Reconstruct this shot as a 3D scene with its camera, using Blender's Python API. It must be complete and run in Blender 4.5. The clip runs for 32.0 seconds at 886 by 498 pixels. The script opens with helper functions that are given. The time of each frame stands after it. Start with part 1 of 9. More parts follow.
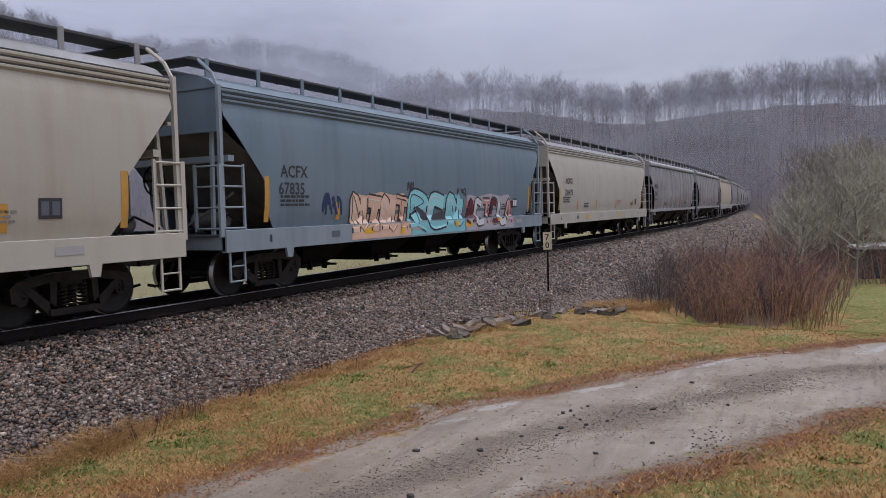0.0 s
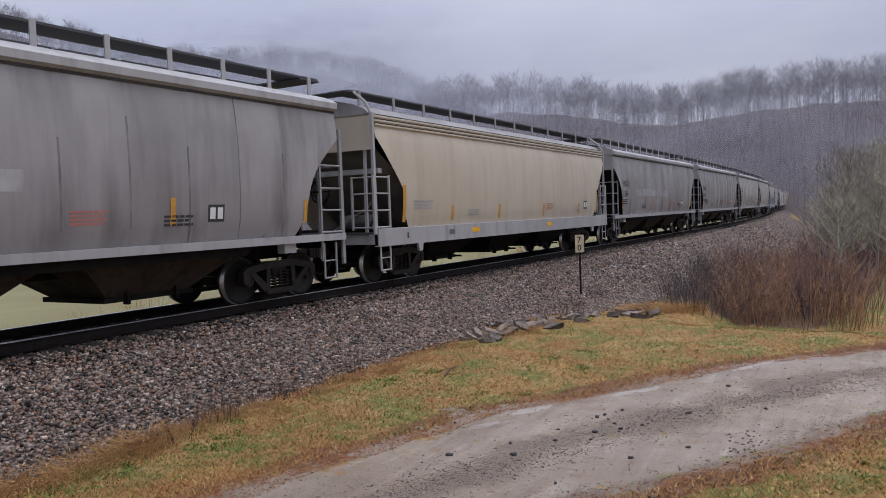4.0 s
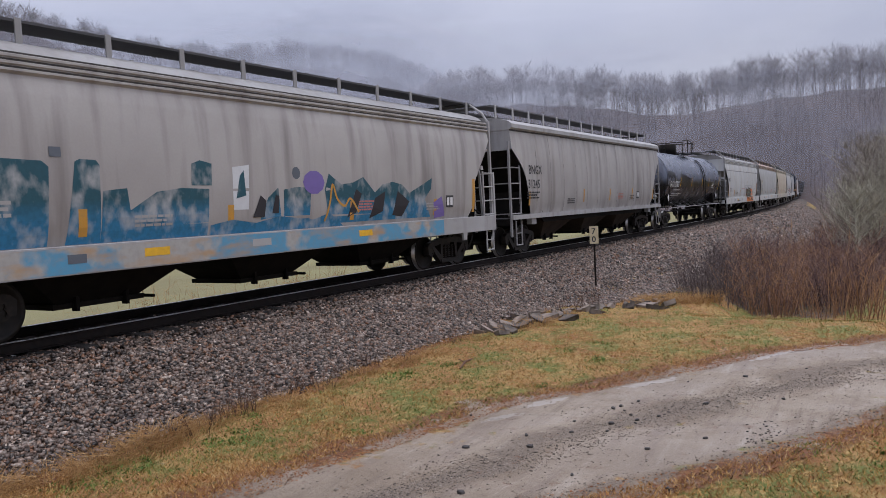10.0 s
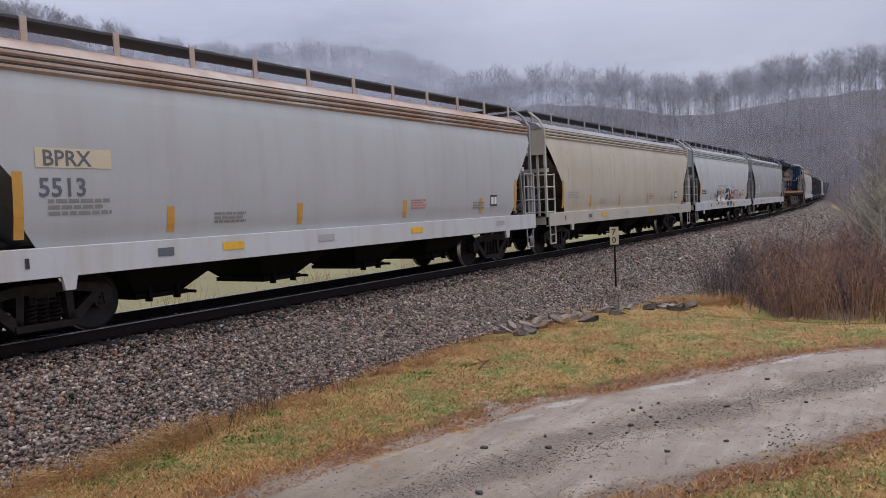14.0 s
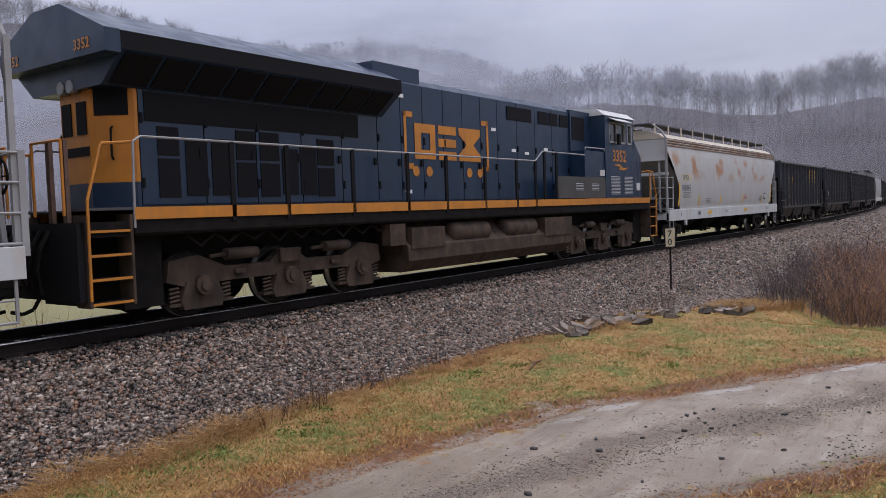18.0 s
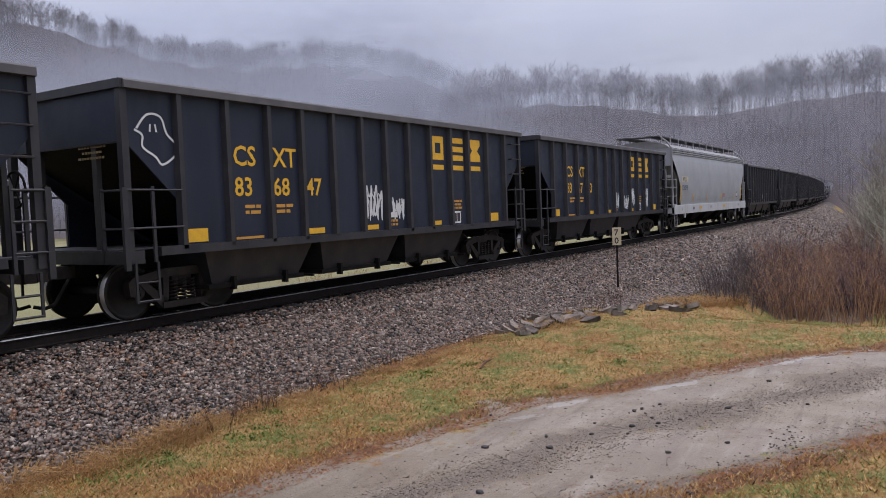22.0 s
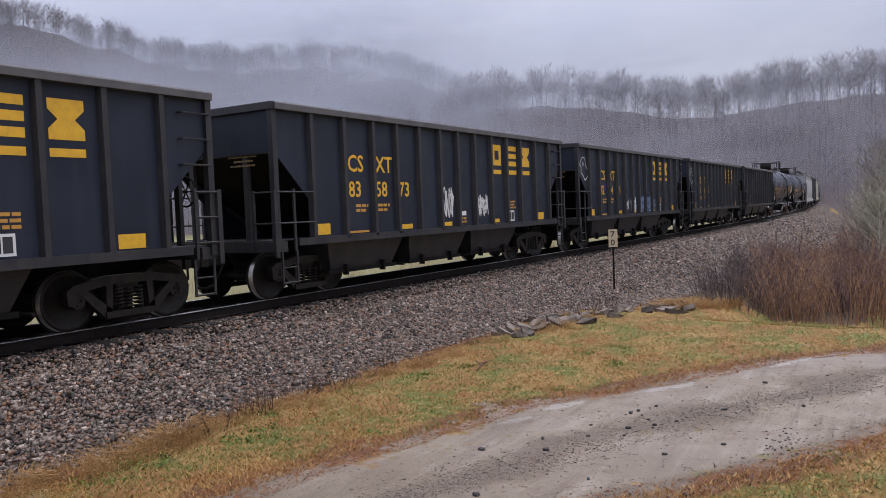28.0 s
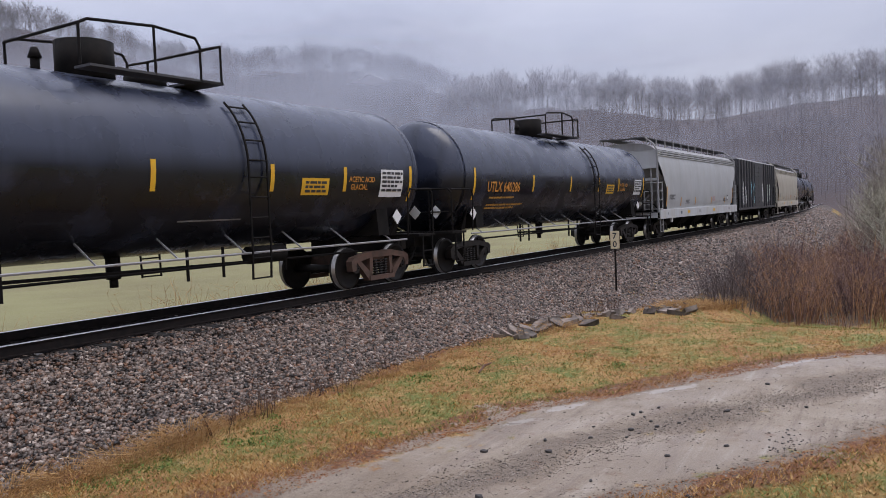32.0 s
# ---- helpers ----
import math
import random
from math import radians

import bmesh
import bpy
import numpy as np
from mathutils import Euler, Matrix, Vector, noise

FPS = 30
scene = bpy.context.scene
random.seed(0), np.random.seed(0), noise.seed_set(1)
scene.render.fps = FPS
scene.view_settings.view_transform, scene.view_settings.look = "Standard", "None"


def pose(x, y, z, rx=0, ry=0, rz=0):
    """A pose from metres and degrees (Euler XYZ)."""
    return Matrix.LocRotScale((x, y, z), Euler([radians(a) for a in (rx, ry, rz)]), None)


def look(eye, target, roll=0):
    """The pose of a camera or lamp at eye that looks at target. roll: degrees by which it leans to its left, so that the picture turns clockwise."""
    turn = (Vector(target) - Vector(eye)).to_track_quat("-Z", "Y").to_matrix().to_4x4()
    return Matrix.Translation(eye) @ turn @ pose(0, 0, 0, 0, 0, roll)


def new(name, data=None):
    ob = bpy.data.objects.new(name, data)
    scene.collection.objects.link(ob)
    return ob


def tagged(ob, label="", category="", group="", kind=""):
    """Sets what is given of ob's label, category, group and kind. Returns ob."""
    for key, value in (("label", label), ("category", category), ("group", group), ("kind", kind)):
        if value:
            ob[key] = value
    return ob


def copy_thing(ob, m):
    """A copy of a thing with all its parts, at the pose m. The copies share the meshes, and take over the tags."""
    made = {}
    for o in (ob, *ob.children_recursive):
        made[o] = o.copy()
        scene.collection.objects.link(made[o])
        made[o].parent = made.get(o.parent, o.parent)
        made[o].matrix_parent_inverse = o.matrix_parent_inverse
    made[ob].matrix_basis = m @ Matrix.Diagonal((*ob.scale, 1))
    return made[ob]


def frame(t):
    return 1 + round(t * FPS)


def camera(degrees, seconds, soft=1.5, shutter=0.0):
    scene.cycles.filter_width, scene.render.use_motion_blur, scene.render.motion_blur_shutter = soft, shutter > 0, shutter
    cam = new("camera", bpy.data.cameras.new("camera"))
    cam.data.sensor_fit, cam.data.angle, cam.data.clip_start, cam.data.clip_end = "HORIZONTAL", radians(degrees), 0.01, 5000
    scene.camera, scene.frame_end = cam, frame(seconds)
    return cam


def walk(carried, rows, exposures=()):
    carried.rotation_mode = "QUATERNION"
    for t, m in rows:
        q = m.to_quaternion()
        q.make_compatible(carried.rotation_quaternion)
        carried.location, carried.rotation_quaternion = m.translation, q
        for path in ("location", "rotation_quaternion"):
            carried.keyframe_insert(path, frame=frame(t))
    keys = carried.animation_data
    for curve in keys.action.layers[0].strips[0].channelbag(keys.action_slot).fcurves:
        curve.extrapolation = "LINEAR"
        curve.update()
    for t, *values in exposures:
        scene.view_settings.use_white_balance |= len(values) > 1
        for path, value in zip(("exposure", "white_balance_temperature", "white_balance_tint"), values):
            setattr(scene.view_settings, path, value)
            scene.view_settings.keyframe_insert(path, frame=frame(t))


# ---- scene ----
cam = camera(58.99, 32.0, soft=0.9)
EYE = (0.0, -11.775, 1.608)
# seconds, then the turn in degrees
TURNS = [
    (0, 87.108, 1.494, -62.853),
    (0.5, 87.250, 1.625, -62.520),
    (1, 87.271, 1.635, -61.909),
    (1.5, 87.311, 1.690, -61.425),
    (2, 87.375, 1.960, -61.094),
    (2.5, 87.377, 1.967, -60.895),
    (3, 87.390, 1.886, -60.812),
    (3.5, 87.430, 1.945, -60.791),
    (5.5, 87.529, 2.590, -59.721),
    (6, 87.544, 2.590, -59.699),
    (6.5, 87.507, 2.690, -59.691),
    (7, 87.454, 2.693, -59.660),
    (7.5, 87.234, 2.716, -59.643),
    (8, 87.159, 2.823, -59.652),
    (8.5, 87.150, 2.808, -59.612),
    (9, 87.057, 2.810, -59.594),
    (9.5, 86.981, 2.774, -59.587),
    (10, 86.986, 2.800, -59.584),
    (10.5, 86.981, 2.671, -59.486),
    (11, 86.987, 2.727, -59.288),
    (11.5, 86.963, 2.727, -59.266),
    (12, 86.953, 2.666, -59.225),
    (12.5, 87.002, 2.766, -59.227),
    (13, 87.010, 2.852, -59.181),
    (13.5, 87.039, 2.648, -58.380),
    (14, 87.057, 2.607, -58.153),
    (14.5, 87.104, 2.609, -58.133),
    (16.5, 86.917, 1.526, -57.327),
    (17, 87.040, 1.406, -55.336),
    (17.5, 87.083, 1.780, -54.654),
    (18, 87.142, 1.937, -54.285),
    (18.5, 87.159, 1.985, -53.971),
    (19, 87.152, 1.933, -53.910),
    (19.5, 87.146, 1.939, -53.948),
    (20, 87.099, 1.903, -54.711),
    (20.5, 87.043, 2.103, -56.174),
    (21, 87.021, 2.213, -57.302),
    (21.5, 87.030, 2.266, -57.988),
    (22, 87.017, 2.205, -57.964),
    (22.5, 87.030, 2.231, -57.932),
    (23, 87.038, 2.266, -57.930),
    (23.5, 87.054, 2.348, -57.921),
    (24, 87.039, 2.272, -57.871),
    (24.5, 87.064, 2.358, -57.886),
    (25, 87.092, 2.422, -57.897),
    (25.5, 87.115, 2.454, -57.886),
    (27.5, 87.156, 2.238, -58.237),
    (28, 87.153, 2.222, -58.227),
    (28.5, 87.153, 2.222, -58.227),
    (29, 87.187, 2.283, -58.208),
    (29.5, 87.209, 2.232, -58.169),
    (30, 87.223, 2.269, -58.161),
    (30.5, 87.250, 2.325, -58.149),
    (31, 87.261, 2.346, -58.130),
    (31.5, 87.289, 2.323, -58.103),
    (32, 87.308, 2.374, -58.096),
]
walk(cam, [(t, pose(*EYE, rx, ry, rz)) for t, rx, ry, rz in TURNS], [(0, -0.07, 6560, 14), (4, 0.0, 6580, 14), (9, 0.04, 6620, 14), (20, 0.08, 6600, 14), (32, 0.16, 6640, 14)])

# ---------------------------------------------------------------- light
world = bpy.data.worlds.new("world")
scene.world = world
world.use_nodes = True
wt = world.node_tree
wt.nodes.clear()
w_out = wt.nodes.new("ShaderNodeOutputWorld")
w_bg = wt.nodes.new("ShaderNodeBackground")
w_sky = wt.nodes.new("ShaderNodeTexSky")
w_sky.sky_type = "NISHITA"
w_sky.sun_disc = False
w_sky.sun_elevation = radians(38)
w_sky.sun_rotation = radians(200)
w_tc = wt.nodes.new("ShaderNodeTexCoord")
w_map = wt.nodes.new("ShaderNodeMapping")
w_map.inputs["Scale"].default_value = (1.0, 1.0, 3.2)
w_noise = wt.nodes.new("ShaderNodeTexNoise")
w_noise.inputs["Scale"].default_value = 2.3
w_noise.inputs["Detail"].default_value = 5.0
w_ramp = wt.nodes.new("ShaderNodeValToRGB")
w_ramp.color_ramp.elements[0].position = 0.32
w_ramp.color_ramp.elements[0].color = (4.7, 5.2, 6.7, 1)
w_ramp.color_ramp.elements[1].position = 0.70
w_ramp.color_ramp.elements[1].color = (6.0, 6.4, 7.6, 1)
w_mix = wt.nodes.new("ShaderNodeMixRGB")
w_mix.inputs[0].default_value = 0.93
wt.links.new(w_tc.outputs["Generated"], w_map.inputs["Vector"])
wt.links.new(w_map.outputs["Vector"], w_noise.inputs["Vector"])
wt.links.new(w_noise.outputs["Fac"], w_ramp.inputs["Fac"])
wt.links.new(w_sky.outputs["Color"], w_mix.inputs[1])
wt.links.new(w_ramp.outputs["Color"], w_mix.inputs[2])
# an overcast sky is brightest overhead
w_sep = wt.nodes.new("ShaderNodeSeparateXYZ")
w_up = wt.nodes.new("ShaderNodeMapRange")
w_up.inputs["From Min"].default_value = 0.12
w_up.inputs["From Max"].default_value = 0.9
w_up.inputs["To Min"].default_value = 1.0
w_up.inputs["To Max"].default_value = 2.6
w_gain = wt.nodes.new("ShaderNodeVectorMath")
w_gain.operation = "SCALE"
wt.links.new(w_tc.outputs["Generated"], w_sep.inputs["Vector"])
wt.links.new(w_sep.outputs["Z"], w_up.inputs["Value"])
wt.links.new(w_mix.outputs["Color"], w_gain.inputs[0])
wt.links.new(w_up.outputs["Result"], w_gain.inputs["Scale"])
wt.links.new(w_gain.outputs["Vector"], w_bg.inputs["Color"])
w_bg.inputs["Strength"].default_value = 0.085
wt.links.new(w_bg.outputs["Background"], w_out.inputs["Surface"])

sun_data = bpy.data.lights.new("sun", "SUN")
sun_data.energy = 1.5
sun_data.angle = radians(40)
sun_data.color = (1.0, 0.97, 0.93)
sun = new("sun", sun_data)
sun.matrix_world = look((10, -14, 60), (0, 0, 0))
scene.view_settings.exposure = 0.0


# ---------------------------------------------------------------- materials
def mat(name, base, rough=0.6, metal=0.0, second=None, amount=0.5, scale=3.0, fine=0.15, fine_scale=60.0,
        bump=0.0, bump_scale=80.0, band=None, streak=None, streak_amount=0.0, streak_scale=(6, 6, 0.5), spread=0.0, island=False,
        rough_var=0.0, spec=0.5, reach=(0.38, 0.66)):
    """Principled surface with broad patches, fine grain, optional vertical streaks and per-object change of tone."""
    m = bpy.data.materials.new(name)
    m.use_nodes = True
    nt = m.node_tree
    b = nt.nodes["Principled BSDF"]
    b.inputs["Roughness"].default_value = rough
    b.inputs["Metallic"].default_value = metal
    b.inputs["Specular IOR Level"].default_value = spec
    tc = nt.nodes.new("ShaderNodeTexCoord")

    def noise_fac(sc, detail, lo, hi, vec=None):
        n = nt.nodes.new("ShaderNodeTexNoise")
        n.inputs["Scale"].default_value = sc
        n.inputs["Detail"].default_value = detail
        nt.links.new(vec or tc.outputs["Object"], n.inputs["Vector"])
        r = nt.nodes.new("ShaderNodeMapRange")
        r.inputs["From Min"].default_value = lo
        r.inputs["From Max"].default_value = hi
        nt.links.new(n.outputs["Fac"], r.inputs["Value"])
        return r.outputs["Result"]

    def mixed(fac, a, c, how="MIX", gain=1.0):
        x = nt.nodes.new("ShaderNodeMixRGB")
        x.blend_type = how
        if gain != 1.0:
            g = nt.nodes.new("ShaderNodeMath")
            g.operation = "MULTIPLY"
            g.inputs[1].default_value = gain
            nt.links.new(fac, g.inputs[0])
            fac = g.outputs[0]
        nt.links.new(fac, x.inputs[0])
        for i, v in ((1, a), (2, c)):
            if isinstance(v, tuple):
                x.inputs[i].default_value = (*v, 1)
            else:
                nt.links.new(v, x.inputs[i])
        return x.outputs["Color"]

    patchy = noise_fac(scale, 6, *reach)
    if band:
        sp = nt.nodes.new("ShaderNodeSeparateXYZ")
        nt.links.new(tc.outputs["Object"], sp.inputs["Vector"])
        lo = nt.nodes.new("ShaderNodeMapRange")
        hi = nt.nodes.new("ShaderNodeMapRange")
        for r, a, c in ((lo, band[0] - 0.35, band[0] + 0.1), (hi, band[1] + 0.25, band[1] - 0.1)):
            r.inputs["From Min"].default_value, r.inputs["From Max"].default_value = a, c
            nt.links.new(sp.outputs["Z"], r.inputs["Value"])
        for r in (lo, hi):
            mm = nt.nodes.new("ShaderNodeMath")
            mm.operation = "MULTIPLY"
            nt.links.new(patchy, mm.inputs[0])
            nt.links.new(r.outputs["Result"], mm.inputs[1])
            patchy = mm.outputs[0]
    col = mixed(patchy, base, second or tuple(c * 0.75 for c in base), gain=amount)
    if fine:
        col = mixed(noise_fac(fine_scale, 4, 0.35, 0.7), col, tuple(c * 0.55 for c in base), gain=fine)
    if streak:
        mp = nt.nodes.new("ShaderNodeMapping")
        mp.inputs["Scale"].default_value = streak_scale
        nt.links.new(tc.outputs["Object"], mp.inputs["Vector"])
        f = noise_fac(1.0, 5, 0.48, 0.72, mp.outputs["Vector"])
        col = mixed(f, col, streak, gain=streak_amount)
    if spread:
        if island:
            g = nt.nodes.new("ShaderNodeNewGeometry").outputs["Random Per Island"]
        else:
            g = nt.nodes.new("ShaderNodeObjectInfo").outputs["Random"]
        hs = nt.nodes.new("ShaderNodeHueSaturation")
        r = nt.nodes.new("ShaderNodeMapRange")
        r.inputs["To Min"].default_value = 1 - spread
        r.inputs["To Max"].default_value = 1 + spread
        nt.links.new(g, r.inputs["Value"])
        nt.links.new(r.outputs["Result"], hs.inputs["Value"])
        nt.links.new(col, hs.inputs["Color"])
        col = hs.outputs["Color"]
    nt.links.new(col, b.inputs["Base Color"])
    if rough_var:
        r = nt.nodes.new("ShaderNodeMapRange")
        r.inputs["To Min"].default_value = max(0.03, rough - rough_var)
        r.inputs["To Max"].default_value = min(1, rough + rough_var)
        nt.links.new(noise_fac(scale * 2, 5, 0.35, 0.65), r.inputs["Value"])
        nt.links.new(r.outputs["Result"], b.inputs["Roughness"])
    if bump:
        bp = nt.nodes.new("ShaderNodeBump")
        bp.inputs["Strength"].default_value = bump
        bp.inputs["Distance"].default_value = 0.02
        n = nt.nodes.new("ShaderNodeTexNoise")
        n.inputs["Scale"].default_value = bump_scale
        n.inputs["Detail"].default_value = 5
        nt.links.new(tc.outputs["Object"], n.inputs["Vector"])
        nt.links.new(n.outputs["Fac"], bp.inputs["Height"])
        nt.links.new(bp.outputs["Normal"], b.inputs["Normal"])
    return m


def tones(name, colours, rough=0.9, per="island", bump=0.0, bump_scale=30.0, spec=0.3):
    """Surface whose pieces take their colour at random from a list, with a little grain."""
    m = bpy.data.materials.new(name)
    m.use_nodes = True
    nt = m.node_tree
    b = nt.nodes["Principled BSDF"]
    b.inputs["Roughness"].default_value = rough
    b.inputs["Specular IOR Level"].default_value = spec
    rp = nt.nodes.new("ShaderNodeValToRGB")
    rp.color_ramp.interpolation = "LINEAR"
    els = rp.color_ramp.elements
    while len(els) < len(colours):
        els.new(0.5)
    for i, c in enumerate(colours):
        els[i].position = i / max(1, len(colours) - 1)
        els[i].color = (*c, 1)
    src = nt.nodes.new("ShaderNodeNewGeometry").outputs["Random Per Island"] if per == "island" else nt.nodes.new(
        "ShaderNodeObjectInfo").outputs["Random"]
    nt.links.new(src, rp.inputs["Fac"])
    tc = nt.nodes.new("ShaderNodeTexCoord")
    n = nt.nodes.new("ShaderNodeTexNoise")
    n.inputs["Scale"].default_value = bump_scale
    n.inputs["Detail"].default_value = 4
    nt.links.new(tc.outputs["Object"], n.inputs["Vector"])
    x = nt.nodes.new("ShaderNodeMixRGB")
    x.blend_type = "MULTIPLY"
    x.inputs[0].default_value = 0.5
    mr = nt.nodes.new("ShaderNodeMapRange")
    mr.inputs["From Min"].default_value = 0.3
    mr.inputs["From Max"].default_value = 0.7
    mr.inputs["To Min"].default_value = 0.6
    mr.inputs["To Max"].default_value = 1.2
    nt.links.new(n.outputs["Fac"], mr.inputs["Value"])
    nt.links.new(rp.outputs["Color"], x.inputs[1])
    nt.links.new(mr.outputs["Result"], x.inputs[2])
    nt.links.new(x.outputs["Color"], b.inputs["Base Color"])
    if bump:
        bp = nt.nodes.new("ShaderNodeBump")
        bp.inputs["Strength"].default_value = bump
        bp.inputs["Distance"].default_value = 0.02
        nt.links.new(n.outputs["Fac"], bp.inputs["Height"])
        nt.links.new(bp.outputs["Normal"], b.inputs["Normal"])
    return m


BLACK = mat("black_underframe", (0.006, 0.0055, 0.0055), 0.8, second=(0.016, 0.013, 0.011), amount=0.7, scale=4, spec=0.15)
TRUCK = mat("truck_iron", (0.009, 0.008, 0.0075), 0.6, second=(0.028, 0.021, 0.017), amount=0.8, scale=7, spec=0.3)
TRUCK_RUST = mat("rusty_truck_iron", (0.11, 0.06, 0.042), 0.8, second=(0.06, 0.04, 0.03), amount=0.8, scale=7)
TREAD = mat("worn_wheel_steel", (0.35, 0.34, 0.33), 0.35, 0.9, amount=0.2)
WHEEL = mat("wheel_iron", (0.009, 0.008, 0.0075), 0.6, second=(0.024, 0.018, 0.014), amount=0.6, scale=9, spec=0.3)
STEEL = mat("galvanised_steel", (0.30, 0.30, 0.31), 0.55, 0.3, second=(0.22, 0.2, 0.19), amount=0.5, scale=8)
GRATE = mat("dark_grating", (0.06, 0.06, 0.065), 0.7, 0.2, amount=0.4)
RAIL_TOP = mat("rail_head_steel", (0.75, 0.76, 0.78), 0.38, 1.0, amount=0.2, scale=20)
RAIL_SIDE = mat("rail_web_rust", (0.009, 0.007, 0.0065), 0.75, second=(0.022, 0.014, 0.011), amount=0.6, scale=9, spec=0.2)
TIE = mat("creosoted_tie", (0.012, 0.0105, 0.0095), 0.85, second=(0.028, 0.024, 0.021), amount=0.7, scale=6, bump=0.4, bump_scale=30)
YELLOW = mat("reflector_yellow", (0.75, 0.42, 0.02), 0.5, second=(0.5, 0.28, 0.03), amount=0.5, scale=8)
AMBER = mat("weathered_orange_stripe", (0.55, 0.27, 0.04), 0.6, second=(0.38, 0.22, 0.06), amount=0.6, scale=10)
WHITE = mat("white_stencil", (0.72, 0.72, 0.72), 0.6, amount=0.3)
INK = mat("black_stencil", (0.03, 0.03, 0.035), 0.6, amount=0.2)


# ---------------------------------------------------------------- mesh helpers
class Build:
    """Collects vertices and faces of one mesh."""

    def __init__(self):
        self.v, self.f, self.smooth, self.m, self.slot = [], [], [], [], 0

    def box(self, x0, x1, y0, y1, z0, z1):
        n = len(self.v)
        self.v += [(x0, y0, z0), (x1, y0, z0), (x1, y1, z0), (x0, y1, z0), (x0, y0, z1), (x1, y0, z1), (x1, y1, z1), (x0, y1, z1)]
        self.face(n, [(0, 3, 2, 1), (4, 5, 6, 7), (0, 1, 5, 4), (1, 2, 6, 5), (2, 3, 7, 6), (3, 0, 4, 7)])
        return self

    def face(self, n, fs, smooth=False):
        self.f += [tuple(n + i for i in f) for f in fs]
        self.smooth += [smooth] * len(fs)
        self.m += [self.slot] * len(fs)

    def tube(self, p0, p1, r, n=6, r1=None, caps=True):
        p0, p1 = Vector(p0), Vector(p1)
        d = (p1 - p0).normalized()
        a = d.orthogonal().normalized()
        b = d.cross(a)
        k = len(self.v)
        for p, q in ((p0, r), (p1, r if r1 is None else r1)):
            self.v += [tuple(p + q * (math.cos(2 * math.pi * i / n) * a + math.sin(2 * math.pi * i / n) * b)) for i in range(n)]
        self.face(k, [(i, (i + 1) % n, n + (i + 1) % n, n + i) for i in range(n)], n > 6)
        if caps:
            self.face(k, [tuple(range(n - 1, -1, -1)), tuple(range(n, 2 * n))])
        return self

    def path(self, pts, r, n=5):
        for a, b in zip(pts, pts[1:]):
            self.tube(a, b, r, n)
        return self

    def loft(self, loops, closed=True, caps=True, smooth=False):
        """Skin over loops with equal counts of points."""
        k, n = len(self.v), len(loops[0])
        for l in loops:
            self.v += [tuple(p) for p in l]
        m = n if closed else n - 1
        for j in range(len(loops) - 1):
            self.face(k, [(j * n + i, j * n + (i + 1) % n, (j + 1) * n + (i + 1) % n, (j + 1) * n + i) for i in range(m)], smooth)
        if caps and closed:
            e = (len(loops) - 1) * n
            self.face(k, [tuple(range(n - 1, -1, -1)), tuple(e + i for i in range(n))])
        return self

    def prism(self, poly, y0, y1):
        """Outline in x and z, drawn out along y."""
        return self.loft([[(x, y0, z) for x, z in poly], [(x, y1, z) for x, z in poly]])

    def prism_x(self, poly, x0, x1):
        """Outline in y and z, drawn out along x."""
        return self.loft([[(x0, y, z) for y, z in poly], [(x1, y, z) for y, z in poly]])

    def mesh(self, name, m):
        me = bpy.data.meshes.new(name)
        me.from_pydata(self.v, [], self.f)
        me.polygons.foreach_set("use_smooth", self.smooth)
        for one in m if isinstance(m, tuple) else (m,):
            me.materials.append(one)
        if isinstance(m, tuple):
            me.polygons.foreach_set("material_index", self.m)
        bm = bmesh.new()
        bm.from_mesh(me)
        if name == "wheel":
            bmesh.ops.remove_doubles(bm, verts=bm.verts, dist=0.0005)
        bmesh.ops.recalc_face_normals(bm, faces=bm.faces)
        bm.to_mesh(me)
        bm.free()
        return me


def part(name, build, material, parent, label="", at=None):
    """One mesh object under a thing or under a part. build: a Build, or a mesh that is shared."""
    me = build.mesh(name, material) if isinstance(build, Build) else build
    ob = new(name, me)
    ob.parent = parent
    if at is not None:
        ob.matrix_basis = at
    if label:
        ob["label"] = label
    return ob


def thing(name, label, category, group="", kind="", at=None, build=None, material=None):
    ob = new(name, build.mesh(name, material) if build else None)
    if at is not None:
        ob.matrix_basis = at
    return tagged(ob, label, category, group, kind)


def raw(name, verts, faces, material, smooth=False):
    """Large joined mesh from arrays; faces: n x 3 or n x 4."""
    me = bpy.data.meshes.new(name)
    verts = np.asarray(verts, np.float32)
    faces = np.asarray(faces, np.int32)
    k = faces.shape[1]
    me.vertices.add(len(verts))
    me.vertices.foreach_set("co", verts.ravel())
    me.loops.add(faces.size)
    me.loops.foreach_set("vertex_index", faces.ravel())
    me.polygons.add(len(faces))
    me.polygons.foreach_set("loop_start", np.arange(0, faces.size, k, dtype=np.int32))
    if smooth:
        me.polygons.foreach_set("use_smooth", np.ones(len(faces), bool))
    me.update(calc_edges=True)
    me.validate()
    me.materials.append(material)
    return me


# ---------------------------------------------------------------- the line of the track
ARC = np.arange(-640.0, 760.0, 1.0)
BEND = np.interp(ARC, [-640, -40, 0, 40, 80, 130, 165, 200, 760],
                 [-0.00046, -0.00046, -0.00046, 0.00067, 0.00133, 0.00032, 0.0, -0.0022, -0.0022])
TURN = np.cumsum(BEND)
TURN -= TURN[640]
LINE_X = np.cumsum(np.cos(TURN))
LINE_Y = np.cumsum(np.sin(TURN))
LINE_X -= LINE_X[640]
LINE_Y -= LINE_Y[640]


